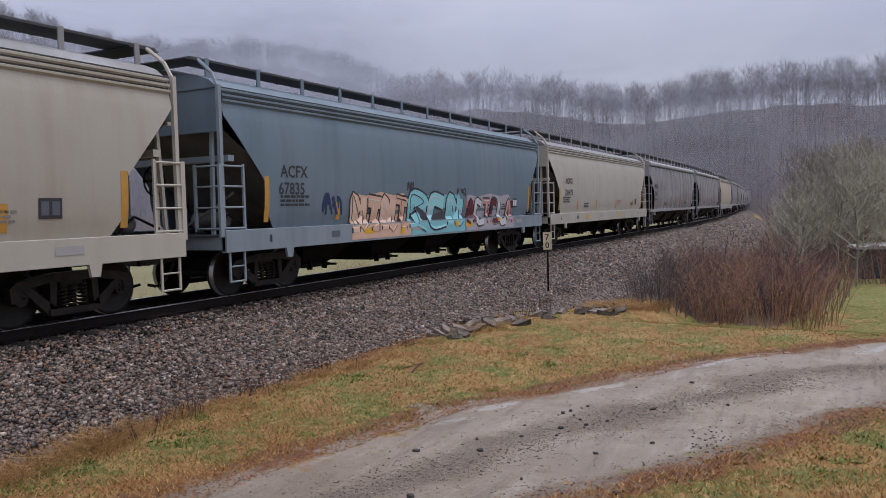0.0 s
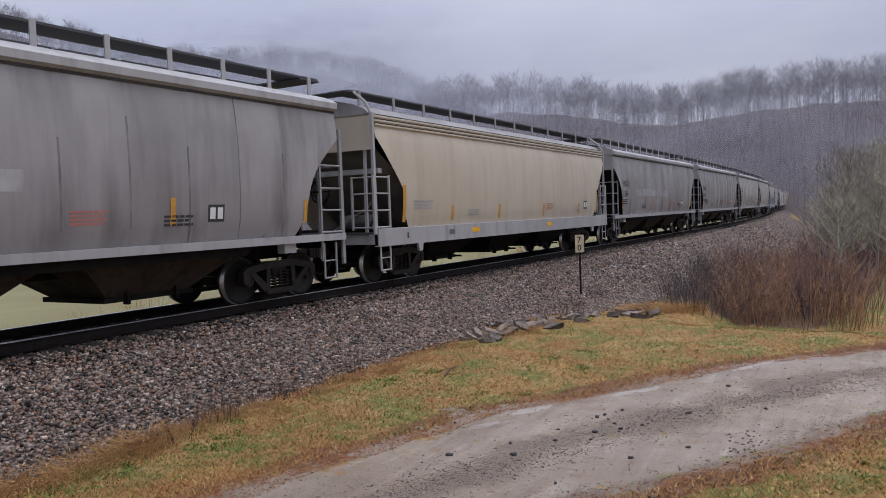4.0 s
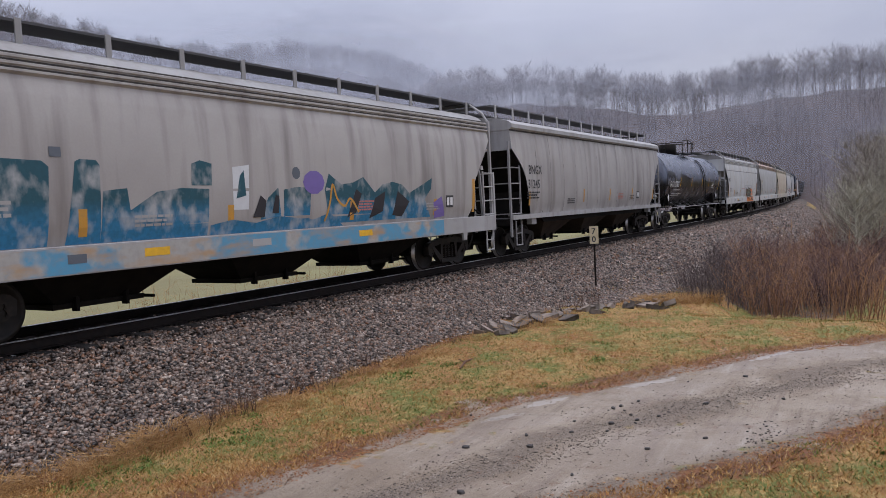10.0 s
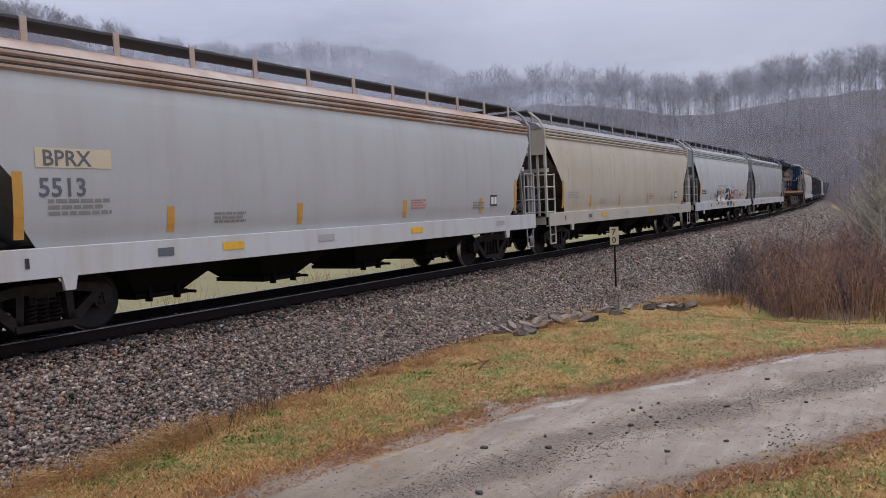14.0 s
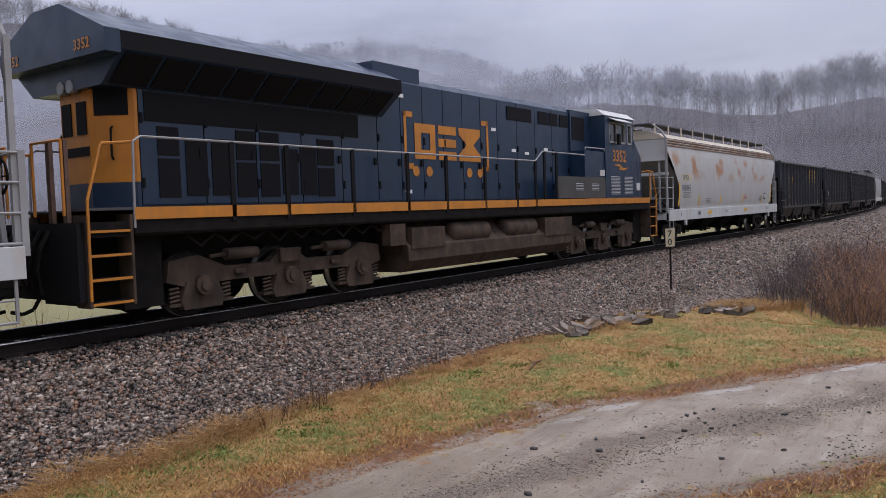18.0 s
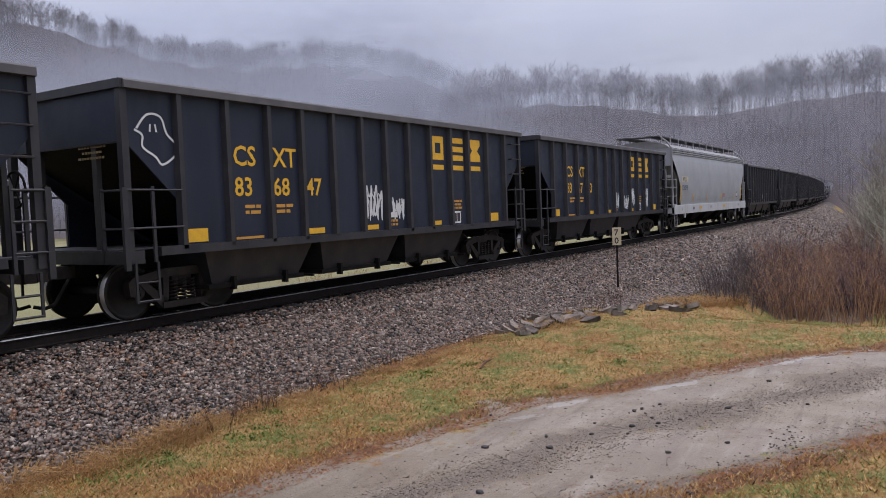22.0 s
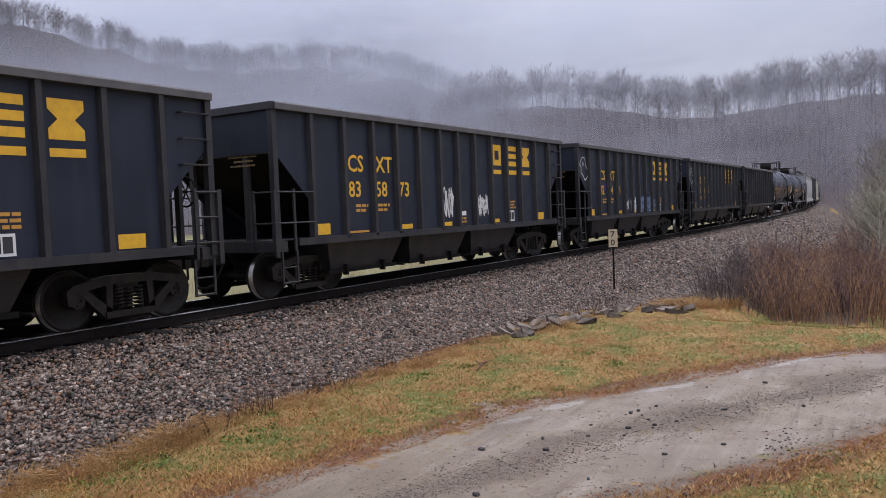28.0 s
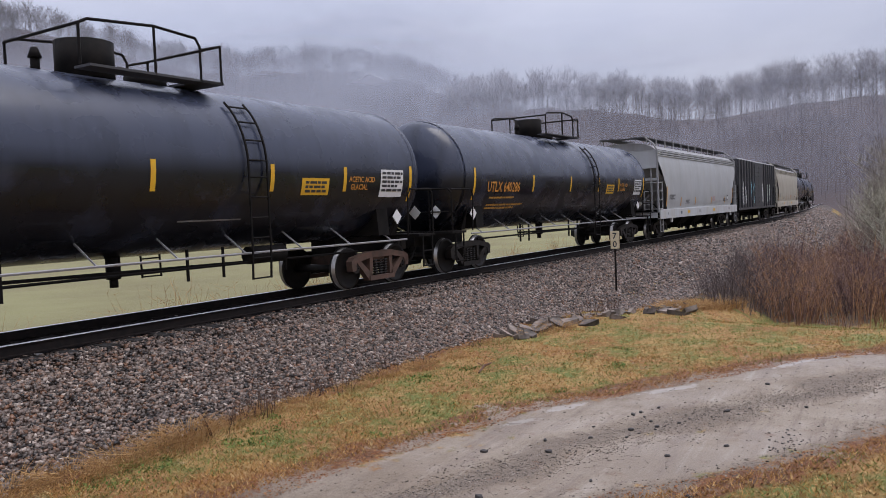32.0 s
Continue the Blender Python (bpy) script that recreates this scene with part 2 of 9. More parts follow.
def on_line(s, side=0.0, z=0.0):
    """Place at the length s along the track, side metres towards the road."""
    a = np.interp(s, ARC, TURN)
    return Vector((float(np.interp(s, ARC, LINE_X) + side * np.sin(a)), float(np.interp(s, ARC, LINE_Y) - side * np.cos(a)), z))


# ---------------------------------------------------------------- ground
def smooth01(a):
    a = np.clip(a, 0, 1)
    return a * a * (3 - 2 * a)


def line_side(x, y):
    """Distance from the track's middle, towards the road, for arrays of places near the straight part."""
    return (np.interp(x, LINE_X[500:940], LINE_Y[500:940]) - y) * np.cos(np.interp(x, LINE_X[500:940], TURN[500:940]))


def ground_z(x, y):
    x, y = np.asarray(x, float), np.asarray(y, float)
    d = line_side(x, y)
    base = -1.15 - (0.25 + 0.65 * smooth01((-6.6 - y) / 1.5)) * smooth01((x - 17.5) / 6) - 1.0 * smooth01((x - 30) / 30)
    base = base + 1.05 * smooth01((4.6 - x) / 3.0) * smooth01((-9.3 - y) / 2.0)
    toe = 1.95 + (-0.36 - base) * 1.62
    near = np.where(d < 1.95, -0.36, np.maximum(base, -0.36 - (d - 1.95) / 1.62))
    far = np.where(d > -2.0, -0.36, np.maximum(-1.9, -0.36 - (-d - 2.0) / 1.7))
    z = np.where(d > 0, near, far)
    bumps = 0.03 * np.sin(x * 1.7 + y * 0.6) * np.sin(y * 1.3 - x * 0.4) + 0.02 * np.sin(x * 4.1) * np.sin(y * 3.7 + 1)
    return z + bumps * np.where(np.abs(d) > 3.3, 1.0, 0.25)


def road_edges(x):
    """Road's far and near edges (y) at x."""
    far = np.interp(x, [-60, 0, 5.4, 7.1, 9.7, 12.1, 13.9, 16.1, 19, 23, 40], [-5.6, -5.4, -5.9, -6.3, -6.95, -8.45, -9.4, -11.3, -14.2, -18.5, -38])
    near = np.interp(x, [-60, 0, 5.0, 6.7, 8.1, 9.1, 10.7, 13, 16, 20, 40], [-8.4, -8.2, -8.5, -9.0, -10.2, -10.75, -11.5, -13.2, -16.5, -22.0, -46])
    return far, near


def grid_axis(stops):
    out = []
    for (a, b, n) in stops:
        out += list(np.linspace(a, b, n, endpoint=False))
    return np.array(out + [stops[-1][1]])


def ground_material():
    m = bpy.data.materials.new("ground_soil")
    m.use_nodes = True
    nt = m.node_tree
    b = nt.nodes["Principled BSDF"]
    tc = nt.nodes.new("ShaderNodeTexCoord")
    at = nt.nodes.new("ShaderNodeAttribute")
    at.attribute_name = "zone"
    sep = nt.nodes.new("ShaderNodeSeparateColor")
    nt.links.new(at.outputs["Color"], sep.inputs["Color"])

    def nz(scale, detail=6, rough=0.6):
        n = nt.nodes.new("ShaderNodeTexNoise")
        n.inputs["Scale"].default_value = scale
        n.inputs["Detail"].default_value = detail
        n.inputs["Roughness"].default_value = rough
        nt.links.new(tc.outputs["Object"], n.inputs["Vector"])
        return n.outputs["Fac"]

    def rng(v, a, c, lo=0.0, hi=1.0):
        r = nt.nodes.new("ShaderNodeMapRange")
        for k, x in (("From Min", a), ("From Max", c), ("To Min", lo), ("To Max", hi)):
            r.inputs[k].default_value = x
        nt.links.new(v, r.inputs["Value"])
        return r.outputs["Result"]

    def mix(f, a, c):
        x = nt.nodes.new("ShaderNodeMixRGB")
        nt.links.new(f, x.inputs[0])
        for i, v in ((1, a), (2, c)):
            if isinstance(v, tuple):
                x.inputs[i].default_value = (*v, 1)
            else:
                nt.links.new(v, x.inputs[i])
        return x.outputs["Color"]

    def math2(op, a, c):
        x = nt.nodes.new("ShaderNodeMath")
        x.operation = op
        for i, v in ((0, a), (1, c)):
            if isinstance(v, (int, float)):
                x.inputs[i].default_value = v
            else:
                nt.links.new(v, x.inputs[i])
        return x.outputs[0]

    ab = nt.nodes.new("ShaderNodeAttribute")
    ab.attribute_name = "cover"
    cov = nt.nodes.new("ShaderNodeSeparateColor")
    nt.links.new(ab.outputs["Color"], cov.inputs["Color"])
    brush, fresh, fringe, pool_sheen = cov.outputs["Red"], cov.outputs["Green"], cov.outputs["Blue"], ab.outputs["Alpha"]
    wob = math2("SUBTRACT", nz(2.6, 6, 0.7), 0.5)
    fleck = nz(26, 8, 0.8)
    # matted dead grass, winter green in patches, bare soil between
    dead = mix(rng(nz(0.7, 8, 0.7), 0.44, 0.56), (0.33, 0.20, 0.070), (0.25, 0.108, 0.036))
    lawn = mix(rng(math2("ADD", nz(1.1, 8, 0.72), math2("MULTIPLY", fresh, 0.10)), 0.475, 0.575), dead, (0.125, 0.145, 0.030))
    lawn = mix(rng(nz(9, 8, 0.8), 0.52, 0.60), lawn, (0.42, 0.28, 0.105))
    lawn = mix(rng(nz(6.3, 8, 0.8), 0.54, 0.62), lawn, (0.105, 0.115, 0.024))
    lawn = mix(rng(fleck, 0.58, 0.68), lawn, (0.085, 0.052, 0.024))
    rusty = mix(rng(nz(11, 8, 0.8), 0.45, 0.58), (0.20, 0.082, 0.034), (0.095, 0.048, 0.026))
    rusty = mix(rng(fleck, 0.56, 0.66), rusty, (0.30, 0.19, 0.10))
    lawn = mix(rng(math2("ADD", fringe, math2("MULTIPLY", wob, 1.7)), 0.40, 0.60), lawn, rusty)
    dirt = mix(rng(nz(0.7, 7), 0.36, 0.62), (0.285, 0.235, 0.182), (0.205, 0.158, 0.114))
    ruts = nt.nodes.new("ShaderNodeMapping")
    ruts.inputs["Rotation"].default_value = (0, 0, radians(32))
    ruts.inputs["Scale"].default_value = (0.35, 3.2, 1.0)
    nt.links.new(tc.outputs["Object"], ruts.inputs["Vector"])
    rn = nt.nodes.new("ShaderNodeTexNoise")
    rn.inputs["Scale"].default_value = 1.6
    rn.inputs["Detail"].default_value = 8
    rn.inputs["Roughness"].default_value = 0.7
    nt.links.new(ruts.outputs["Vector"], rn.inputs["Vector"])
    dirt = mix(rng(rn.outputs["Fac"], 0.50, 0.62, 0.0, 0.75), dirt, (0.17, 0.128, 0.098))
    dirt = mix(rng(rn.outputs["Fac"], 0.42, 0.30, 0.0, 0.7), dirt, (0.36, 0.315, 0.265))
    gritty = rng(math2("ADD", at.outputs["Alpha"], math2("MULTIPLY", math2("SUBTRACT", nz(2.4, 8, 0.75), 0.5), 2.2)), 0.55, 0.95)
    dirt = mix(gritty, dirt, (0.185, 0.145, 0.112))
    dirt = mix(math2("MULTIPLY", gritty, rng(nz(30, 8, 0.8), 0.53, 0.62)), dirt, (0.085, 0.068, 0.055))
    dirt = mix(rng(nz(45, 7, 0.75), 0.56, 0.66), dirt, (0.10, 0.08, 0.066))
    dirt = mix(rng(nz(4.5, 9, 0.8), 0.57, 0.66), dirt, (0.15, 0.085, 0.052))
    field = mix(rng(nz(0.12, 6), 0.35, 0.65), (0.205, 0.195, 0.085), (0.165, 0.145, 0.065))
    stone = mix(rng(nz(14, 6, 0.8), 0.42, 0.58), (0.025, 0.020, 0.017), (0.17, 0.13, 0.108))
    col = mix(rng(math2("ADD", sep.outputs["Blue"], wob), 0.42, 0.58), lawn, field)
    col = mix(rng(math2("ADD", brush, wob), 0.42, 0.58), col, mix(rng(nz(3.0, 8, 0.75), 0.4, 0.6), (0.13, 0.085, 0.054), (0.06, 0.042, 0.034)))
    road = rng(math2("ADD", sep.outputs["Red"], math2("MULTIPLY", math2("ADD", wob, math2("SUBTRACT", nz(0.8, 7, 0.7), 0.5)), 1.9)), 0.36, 0.64)
    col = mix(road, col, dirt)
    col = mix(rng(math2("ADD", sep.outputs["Green"], math2("MULTIPLY", wob, 0.6)), 0.45, 0.55), col, stone)
    # the hollows take a pale colour for the sky's sheen, and turn smoother
    puddle_sheen = math2("MULTIPLY", road, rng(math2("ADD", pool_sheen, math2("MULTIPLY", math2("SUBTRACT", nz(3.0, 8, 0.75), 0.5), 1.6)), 0.50, 0.62))
    col = mix(puddle_sheen, col, (0.30, 0.265, 0.23))
    nt.links.new(col, b.inputs["Base Color"])
    wet = math2("MULTIPLY", math2("MULTIPLY", road, rng(nz(0.55, 5), 0.40, 0.58)), rng(at.outputs["Alpha"], 0.2, 0.6, 1.0, 0.15))
    nt.links.new(math2("SUBTRACT", rng(wet, 0, 1, 0.92, 0.42), math2("MULTIPLY", puddle_sheen, 0.18)), b.inputs["Roughness"])
    bp = nt.nodes.new("ShaderNodeBump")
    bp.inputs["Distance"].default_value = 0.03
    nt.links.new(math2("MULTIPLY", rng(wet, 0, 1, 0.9, 0.25), math2("SUBTRACT", 1.0, math2("MULTIPLY", puddle_sheen, 0.9))), bp.inputs["Strength"])
    nt.links.new(nz(30, 8, 0.75), bp.inputs["Height"])
    nt.links.new(bp.outputs["Normal"], b.inputs["Normal"])
    return m


# shallow wet hollows in the road, sky sheen painted in pale: place, length and width
SHEEN_SPOTS = [(11.46, -8.46, 0.75, 0.16), (9.89, -7.45, 0.5, 0.13), (15.0, -10.4, 1.3, 0.10), (8.95, -7.28, 0.4, 0.14), (14.2, -9.9, 0.9, 0.09),
         (16.6, -12.6, 1.5, 0.16), (18.2, -14.6, 1.5, 0.2)]


def build_ground():
    xs = grid_axis([(-1500, -200, 10), (-200, -12, 40), (-12, 2, 40), (2, 24, 200), (24, 60, 110), (60, 200, 90), (200, 1500, 14)])
    ys = grid_axis([(-1500, -60, 12), (-60, -14, 50), (-14, 4, 170), (4, 60, 60), (60, 400, 40), (400, 1500, 10)])
    X, Y = np.meshgrid(xs, ys, indexing="ij")
    # away from the straight the bed follows the track's own line
    Z = ground_z(X, Y)
    keep = (np.abs(X) < 260)
    Z = np.where(keep, Z, np.where(Y > 0, -1.9, -2.0))
    v = np.stack([X, Y, Z], -1).reshape(-1, 3)
    nx, ny = X.shape
    i = np.arange((nx - 1) * (ny - 1))
    a = (i // (ny - 1)) * ny + i % (ny - 1)
    f = np.stack([a, a + ny, a + ny + 1, a + 1], 1)
    me = raw("ground", v, f, ground_material(), True)
    far, near = road_edges(X)
    mid = (far + near) / 2
    road = smooth01(0.5 + (np.minimum(far - Y, Y - near)) / 1.7)
    d = line_side(X, Y)
    ball = smooth01(0.5 + (3.35 - np.abs(d + 0.05)) / 0.5) * keep
    field = smooth01((-d - 4.0) / 2.0)
    brush = smooth01((X - 23) / 3) * smooth01((d - 4.2) / 1.2) * smooth01((X - 60) / 40 + (Y + 11.9) / 1.2)
    wav = 0.12 * np.sin(X * 1.3) + 0.08 * np.sin(X * 3.1 + Y)
    crown = np.exp(-(((Y - mid) / (far - near + 1e-6) * 2 - 0.05 + wav) / 0.24) ** 2) + 0.8 * np.exp(-(((Y - mid) / (far - near + 1e-6) * 2 + 0.95) / 0.16) ** 2)
    col = np.stack([road, ball, field, crown], -1).reshape(-1, 4).astype(np.float32)
    at = me.attributes.new("zone", "FLOAT_COLOR", "POINT")
    at.data.foreach_set("color", col.ravel())
    fresh = smooth01((X - 21) / 7) * smooth01((-8.5 - Y) / 3)
    fringe = np.exp(-((Y - far - 0.15) / 0.42) ** 2) + np.exp(-((Y - near + 0.1) / 0.40) ** 2) + 0.8 * np.exp(-((d - 3.5) / 0.3) ** 2) * (X < 17)
    pool_sheen = np.zeros_like(X)
    for px, py, long, wide in SHEEN_SPOTS:
        u, w = (X - px) * 0.84 - (Y - py) * 0.54, (X - px) * 0.54 + (Y - py) * 0.84
        pool_sheen += np.exp(-(u / long) ** 2 - (w / wide) ** 2)
    ct = me.attributes.new("cover", "FLOAT_COLOR", "POINT")
    ct.data.foreach_set("color", np.stack([brush, fresh, fringe, pool_sheen], -1).ravel().astype(np.float32))
    return tagged(new("ground", me), "soil, dead grass, wet dirt road and pale field", "ground", kind="structure")


ground = build_ground()


def rails_and_ties():
    prof_foot = [(-0.07, -0.172), (0.07, -0.172), (0.07, -0.160), (0.012, -0.145), (0.009, -0.04), (0.034, -0.03), (0.036, -0.011),
                 (-0.036, -0.011), (-0.034, -0.03), (-0.009, -0.04), (-0.012, -0.145), (-0.07, -0.160)]
    head = [(-0.038, -0.012), (0.038, -0.012), (0.036, -0.006), (0.024, -0.0015), (0.008, 0.0), (-0.008, 0.0), (-0.024, -0.0015), (-0.036, -0.006)]
    stops = list(np.arange(-130, 20, 10.0)) + list(np.arange(20, 262, 4.0))
    for side, words in ((0.755, "near"), (-0.755, "far")):
        b, h = Build(), Build()
        b.loft([[on_line(s, side + y, z) for y, z in prof_foot] for s in stops])
        h.loft([[on_line(s, side + y, z) for y, z in head] for s in stops], smooth=True)
        r = thing("rail", "rusty steel rail with a polished head on wooden ties", "rail", "rails", build=b, material=RAIL_SIDE)
        part("rail_head", h, RAIL_TOP, r, "shiny worn running surface")
    tie = Build()
    tie.loft([[(-0.115, -1.3, -0.36), (0.115, -1.3, -0.36), (0.115, -1.3, -0.19), (0.10, -1.3, -0.178), (-0.10, -1.3, -0.178), (-0.115, -1.3, -0.19)],
              [(-0.115, 1.3, -0.36), (0.115, 1.3, -0.36), (0.115, 1.3, -0.19), (0.10, 1.3, -0.178), (-0.10, 1.3, -0.178), (-0.115, 1.3, -0.19)]])
    me = tie.mesh("railway_tie", TIE)
    plate = Build().box(-0.09, 0.09, -0.18, 0.18, -0.1775, -0.170)
    pme = plate.mesh("tie_plate", RAIL_SIDE)
    rng = random.Random(4)
    for i in range(150):
        s = -6 + i * 0.53
        a = float(np.interp(s, ARC, TURN))
        t = new("railway_tie", me)
        t.matrix_basis = Matrix.Translation(on_line(s, rng.uniform(-0.05, 0.05), rng.uniform(-0.012, 0.0))) @ pose(0, 0, 0, 0, 0, math.degrees(a) + rng.uniform(-1.5, 1.5))
        tagged(t, "weathered dark creosoted wooden tie in ballast", "railway tie", "ties under the rails")
        for sd in (0.755, -0.755):
            part("tie_plate", pme, RAIL_SIDE, t, at=pose(0, sd, 0))


rails_and_ties()

# unit stone shapes for loose rock
def stone_shapes(n, seed, flat=0.75):
    rs = np.random.RandomState(seed)
    v = np.array([(x, y, z) for x in (-1, 1) for y in (-1, 1) for z in (-1, 1)], float) * 0.78
    f = np.array([(0, 1, 3), (0, 3, 2), (4, 6, 7), (4, 7, 5), (0, 4, 5), (0, 5, 1), (2, 3, 7), (2, 7, 6), (0, 2, 6), (0, 6, 4), (1, 5, 7), (1, 7, 3)])
    return [((v * rs.uniform(0.45, 1.3, (8, 1)) + rs.uniform(-0.18, 0.18, (8, 3))) * np.array([1.15, 0.85, flat]), f) for _ in range(n)]


def scatter(shapes, places, sizes, seed, tilt=0.5):
    """Many turned copies of a few small shapes, joined: vertices and faces."""
    rs = np.random.RandomState(seed)
    vs, fs, n = [], [], 0
    which = rs.randint(0, len(shapes), len(places))
    for k, (sv, sf) in enumerate(shapes):
        p, r = places[which == k], sizes[which == k]
        m = len(p)
        if not m:
            continue
        a, bb = rs.uniform(0, 6.28, m), rs.normal(0, tilt, m)
        ca, sa, cb, sb = np.cos(a), np.sin(a), np.cos(bb), np.sin(bb)
        x, y, z = sv[:, 0], sv[:, 1], sv[:, 2]
        y2 = y[None] * cb[:, None] - z[None] * sb[:, None]
        z2 = y[None] * sb[:, None] + z[None] * cb[:, None]
        x3 = x[None] * ca[:, None] - y2 * sa[:, None]
        y3 = x[None] * sa[:, None] + y2 * ca[:, None]
        v = np.stack([x3, y3, z2], -1) * r[:, None, None] + p[:, None, :]
        vs.append(v.reshape(-1, 3))
        fs.append((sf[None] + (n + np.arange(m) * len(sv))[:, None, None]).reshape(-1, sf.shape[1]))
        n += m * len(sv)
    return np.concatenate(vs), np.concatenate(fs)


BALLAST = tones("crushed_stone", [(0.010, 0.008, 0.0065), (0.032, 0.024, 0.020), (0.112, 0.080, 0.064), (0.205, 0.150, 0.122), (0.012, 0.009, 0.0075),
                                  (0.27, 0.205, 0.165), (0.19, 0.092, 0.050), (0.024, 0.018, 0.015), (0.47, 0.385, 0.325)], 0.38, bump=0.3, bump_scale=25, spec=0.5)


def ballast():
    rs = np.random.RandomState(11)
    pts, sz = [], []
    for x0, x1, n, lo, hi in ((3, 14, 27000, 0.022, 0.043), (14, 28, 27000, 0.026, 0.050), (28, 60, 27000, 0.04, 0.075), (60, 150, 15000, 0.06, 0.12), (-8, 3, 3000, 0.03, 0.05)):
        s = rs.uniform(x0, x1, n)
        wide = np.where(s > 17, 3.4 + 1.9 * smooth01((s - 17) / 8), 3.35)
        d = rs.uniform(1.15, 1, n) * 0 + 0.95 + (wide - 0.95 + rs.normal(0, 0.10, n)) * rs.uniform(0, 1, n) ** 0.85
        a = np.interp(s, ARC, TURN)
        x = np.interp(s, ARC, LINE_X) + d * np.sin(a)
        y = np.interp(s, ARC, LINE_Y) - d * np.cos(a)
        z = ground_z(x, y) + rs.uniform(-0.01, 0.02, n) + np.where(d < 1.4, 0.10 * (1.4 - d) / 0.45, 0.0)
        pts.append(np.stack([x, y, z], 1))
        sz.append(rs.uniform(lo, hi, n))
    # between and beyond the rails
    s = rs.uniform(0, 70, 6000)
    d = rs.uniform(-2.6, 0.7, 6000)
    a = np.interp(s, ARC, TURN)
    x, y = np.interp(s, ARC, LINE_X) + d * np.sin(a), np.interp(s, ARC, LINE_Y) - d * np.cos(a)
    pts.append(np.stack([x, y, ground_z(x, y) + 0.10 * (np.abs(d) < 1.3)], 1))
    sz.append(rs.uniform(0.035, 0.06, 6000))
    # shoulder that buries the tie ends
    s = 2 + 58 * rs.uniform(0, 1, 20000) ** 1.5
    d = rs.uniform(0.86, 1.9, 20000)
    a = np.interp(s, ARC, TURN)
    x, y = np.interp(s, ARC, LINE_X) + d * np.sin(a), np.interp(s, ARC, LINE_Y) - d * np.cos(a)
    pts.append(np.stack([x, y, -0.21 - 0.13 * smooth01((d - 1.25) / 0.65) + rs.uniform(-0.03, 0.01, 20000)], 1))
    sz.append(rs.uniform(0.022, 0.04, 20000))
    v, f = scatter(stone_shapes(14, 3), np.concatenate(pts), np.concatenate(sz), 5, 0.9)
    tagged(new("track_ballast", raw("track_ballast", v, f, BALLAST)), "grey and brown crushed stone heaped along the track", "ballast", kind="stuff")


ballast()

# ---------------------------------------------------------------- hills
RIDGE_AZ = [-60, -30, -12, -4, 2.5, 4.7, 8.0, 9.9, 11.5, 13.4, 15.2, 19, 22.9, 24.5, 28.2, 29.8, 33.4, 38.3, 41.5, 46.2, 50.7, 54.2, 56.6, 58.8, 60.8, 66, 80, 110, 150]
FAR_EL = [2, 2, 2, 2, 2, 2, 2, 2, 2, 2, 2, 2.5, 3.5, 4.5, 6.5, 7.6, 9.2, 10.2, 10.3, 10.0, 10.4, 11.3, 11.7, 12.6, 12.2, 12.5, 11, 8, 4]
NEAR_EL = [2, 3, 4.5, 5.6, 6.2, 6.1, 6.0, 5.8, 5.6, 5.5, 5.6, 6.4, 6.9, 7.0, 6.9, 6.7, 5.5, 4.6, 4.2, 3.8, 3.4, 3, 2.5, 2.5, 2.5, 2.5, 2.5, 2, 2]
WOODS_FLOOR = mat("wooded_slope", (0.085, 0.062, 0.06), 0.95, second=(0.115, 0.083, 0.075), amount=0.9, scale=0.03, fine=0.35, fine_scale=0.25)


def hill(name, els, dist, rise, label):
    az = np.linspace(-60, 150, 211)
    el = np.interp(az, RIDGE_AZ, els)
    el = el + 0.12 * np.sin(az * 1.9) + 0.08 * np.sin(az * 4.3 + 1)
    top = EYE[2] + dist * np.tan(np.radians(el))
    rows = []
    for k in np.linspace(0, 1, 16):
        r = dist - rise * (1 - k) ** 1.0
        z = -2.5 + (top + 2.5) * smooth01(k) ** 0.9
        rows.append(np.stack([EYE[0] + r * np.cos(np.radians(az)), EYE[1] + r * np.sin(np.radians(az)), z], 1))
    rows.append(np.stack([EYE[0] + (dist + 300) * np.cos(np.radians(az)), EYE[1] + (dist + 300) * np.sin(np.radians(az)), top * 0.7], 1))
    v = np.concatenate(rows)
    n, m = len(az), len(rows)
    i = np.arange((m - 1) * (n - 1))
    a = (i // (n - 1)) * n + i % (n - 1)
    f = np.stack([a, a + n, a + n + 1, a + 1], 1)
    ob = tagged(new(name, raw(name, v, f, WOODS_FLOOR, True)), label, "hill", kind="structure")
    return np.stack(rows)[:16]


near_rows = hill("backdrop_hill_near", NEAR_EL, 330, 150, "brown wooded valley side under mist")
far_rows = hill("backdrop_hill_far", FAR_EL, 560, 190, "grey wooded ridge fading into low cloud")


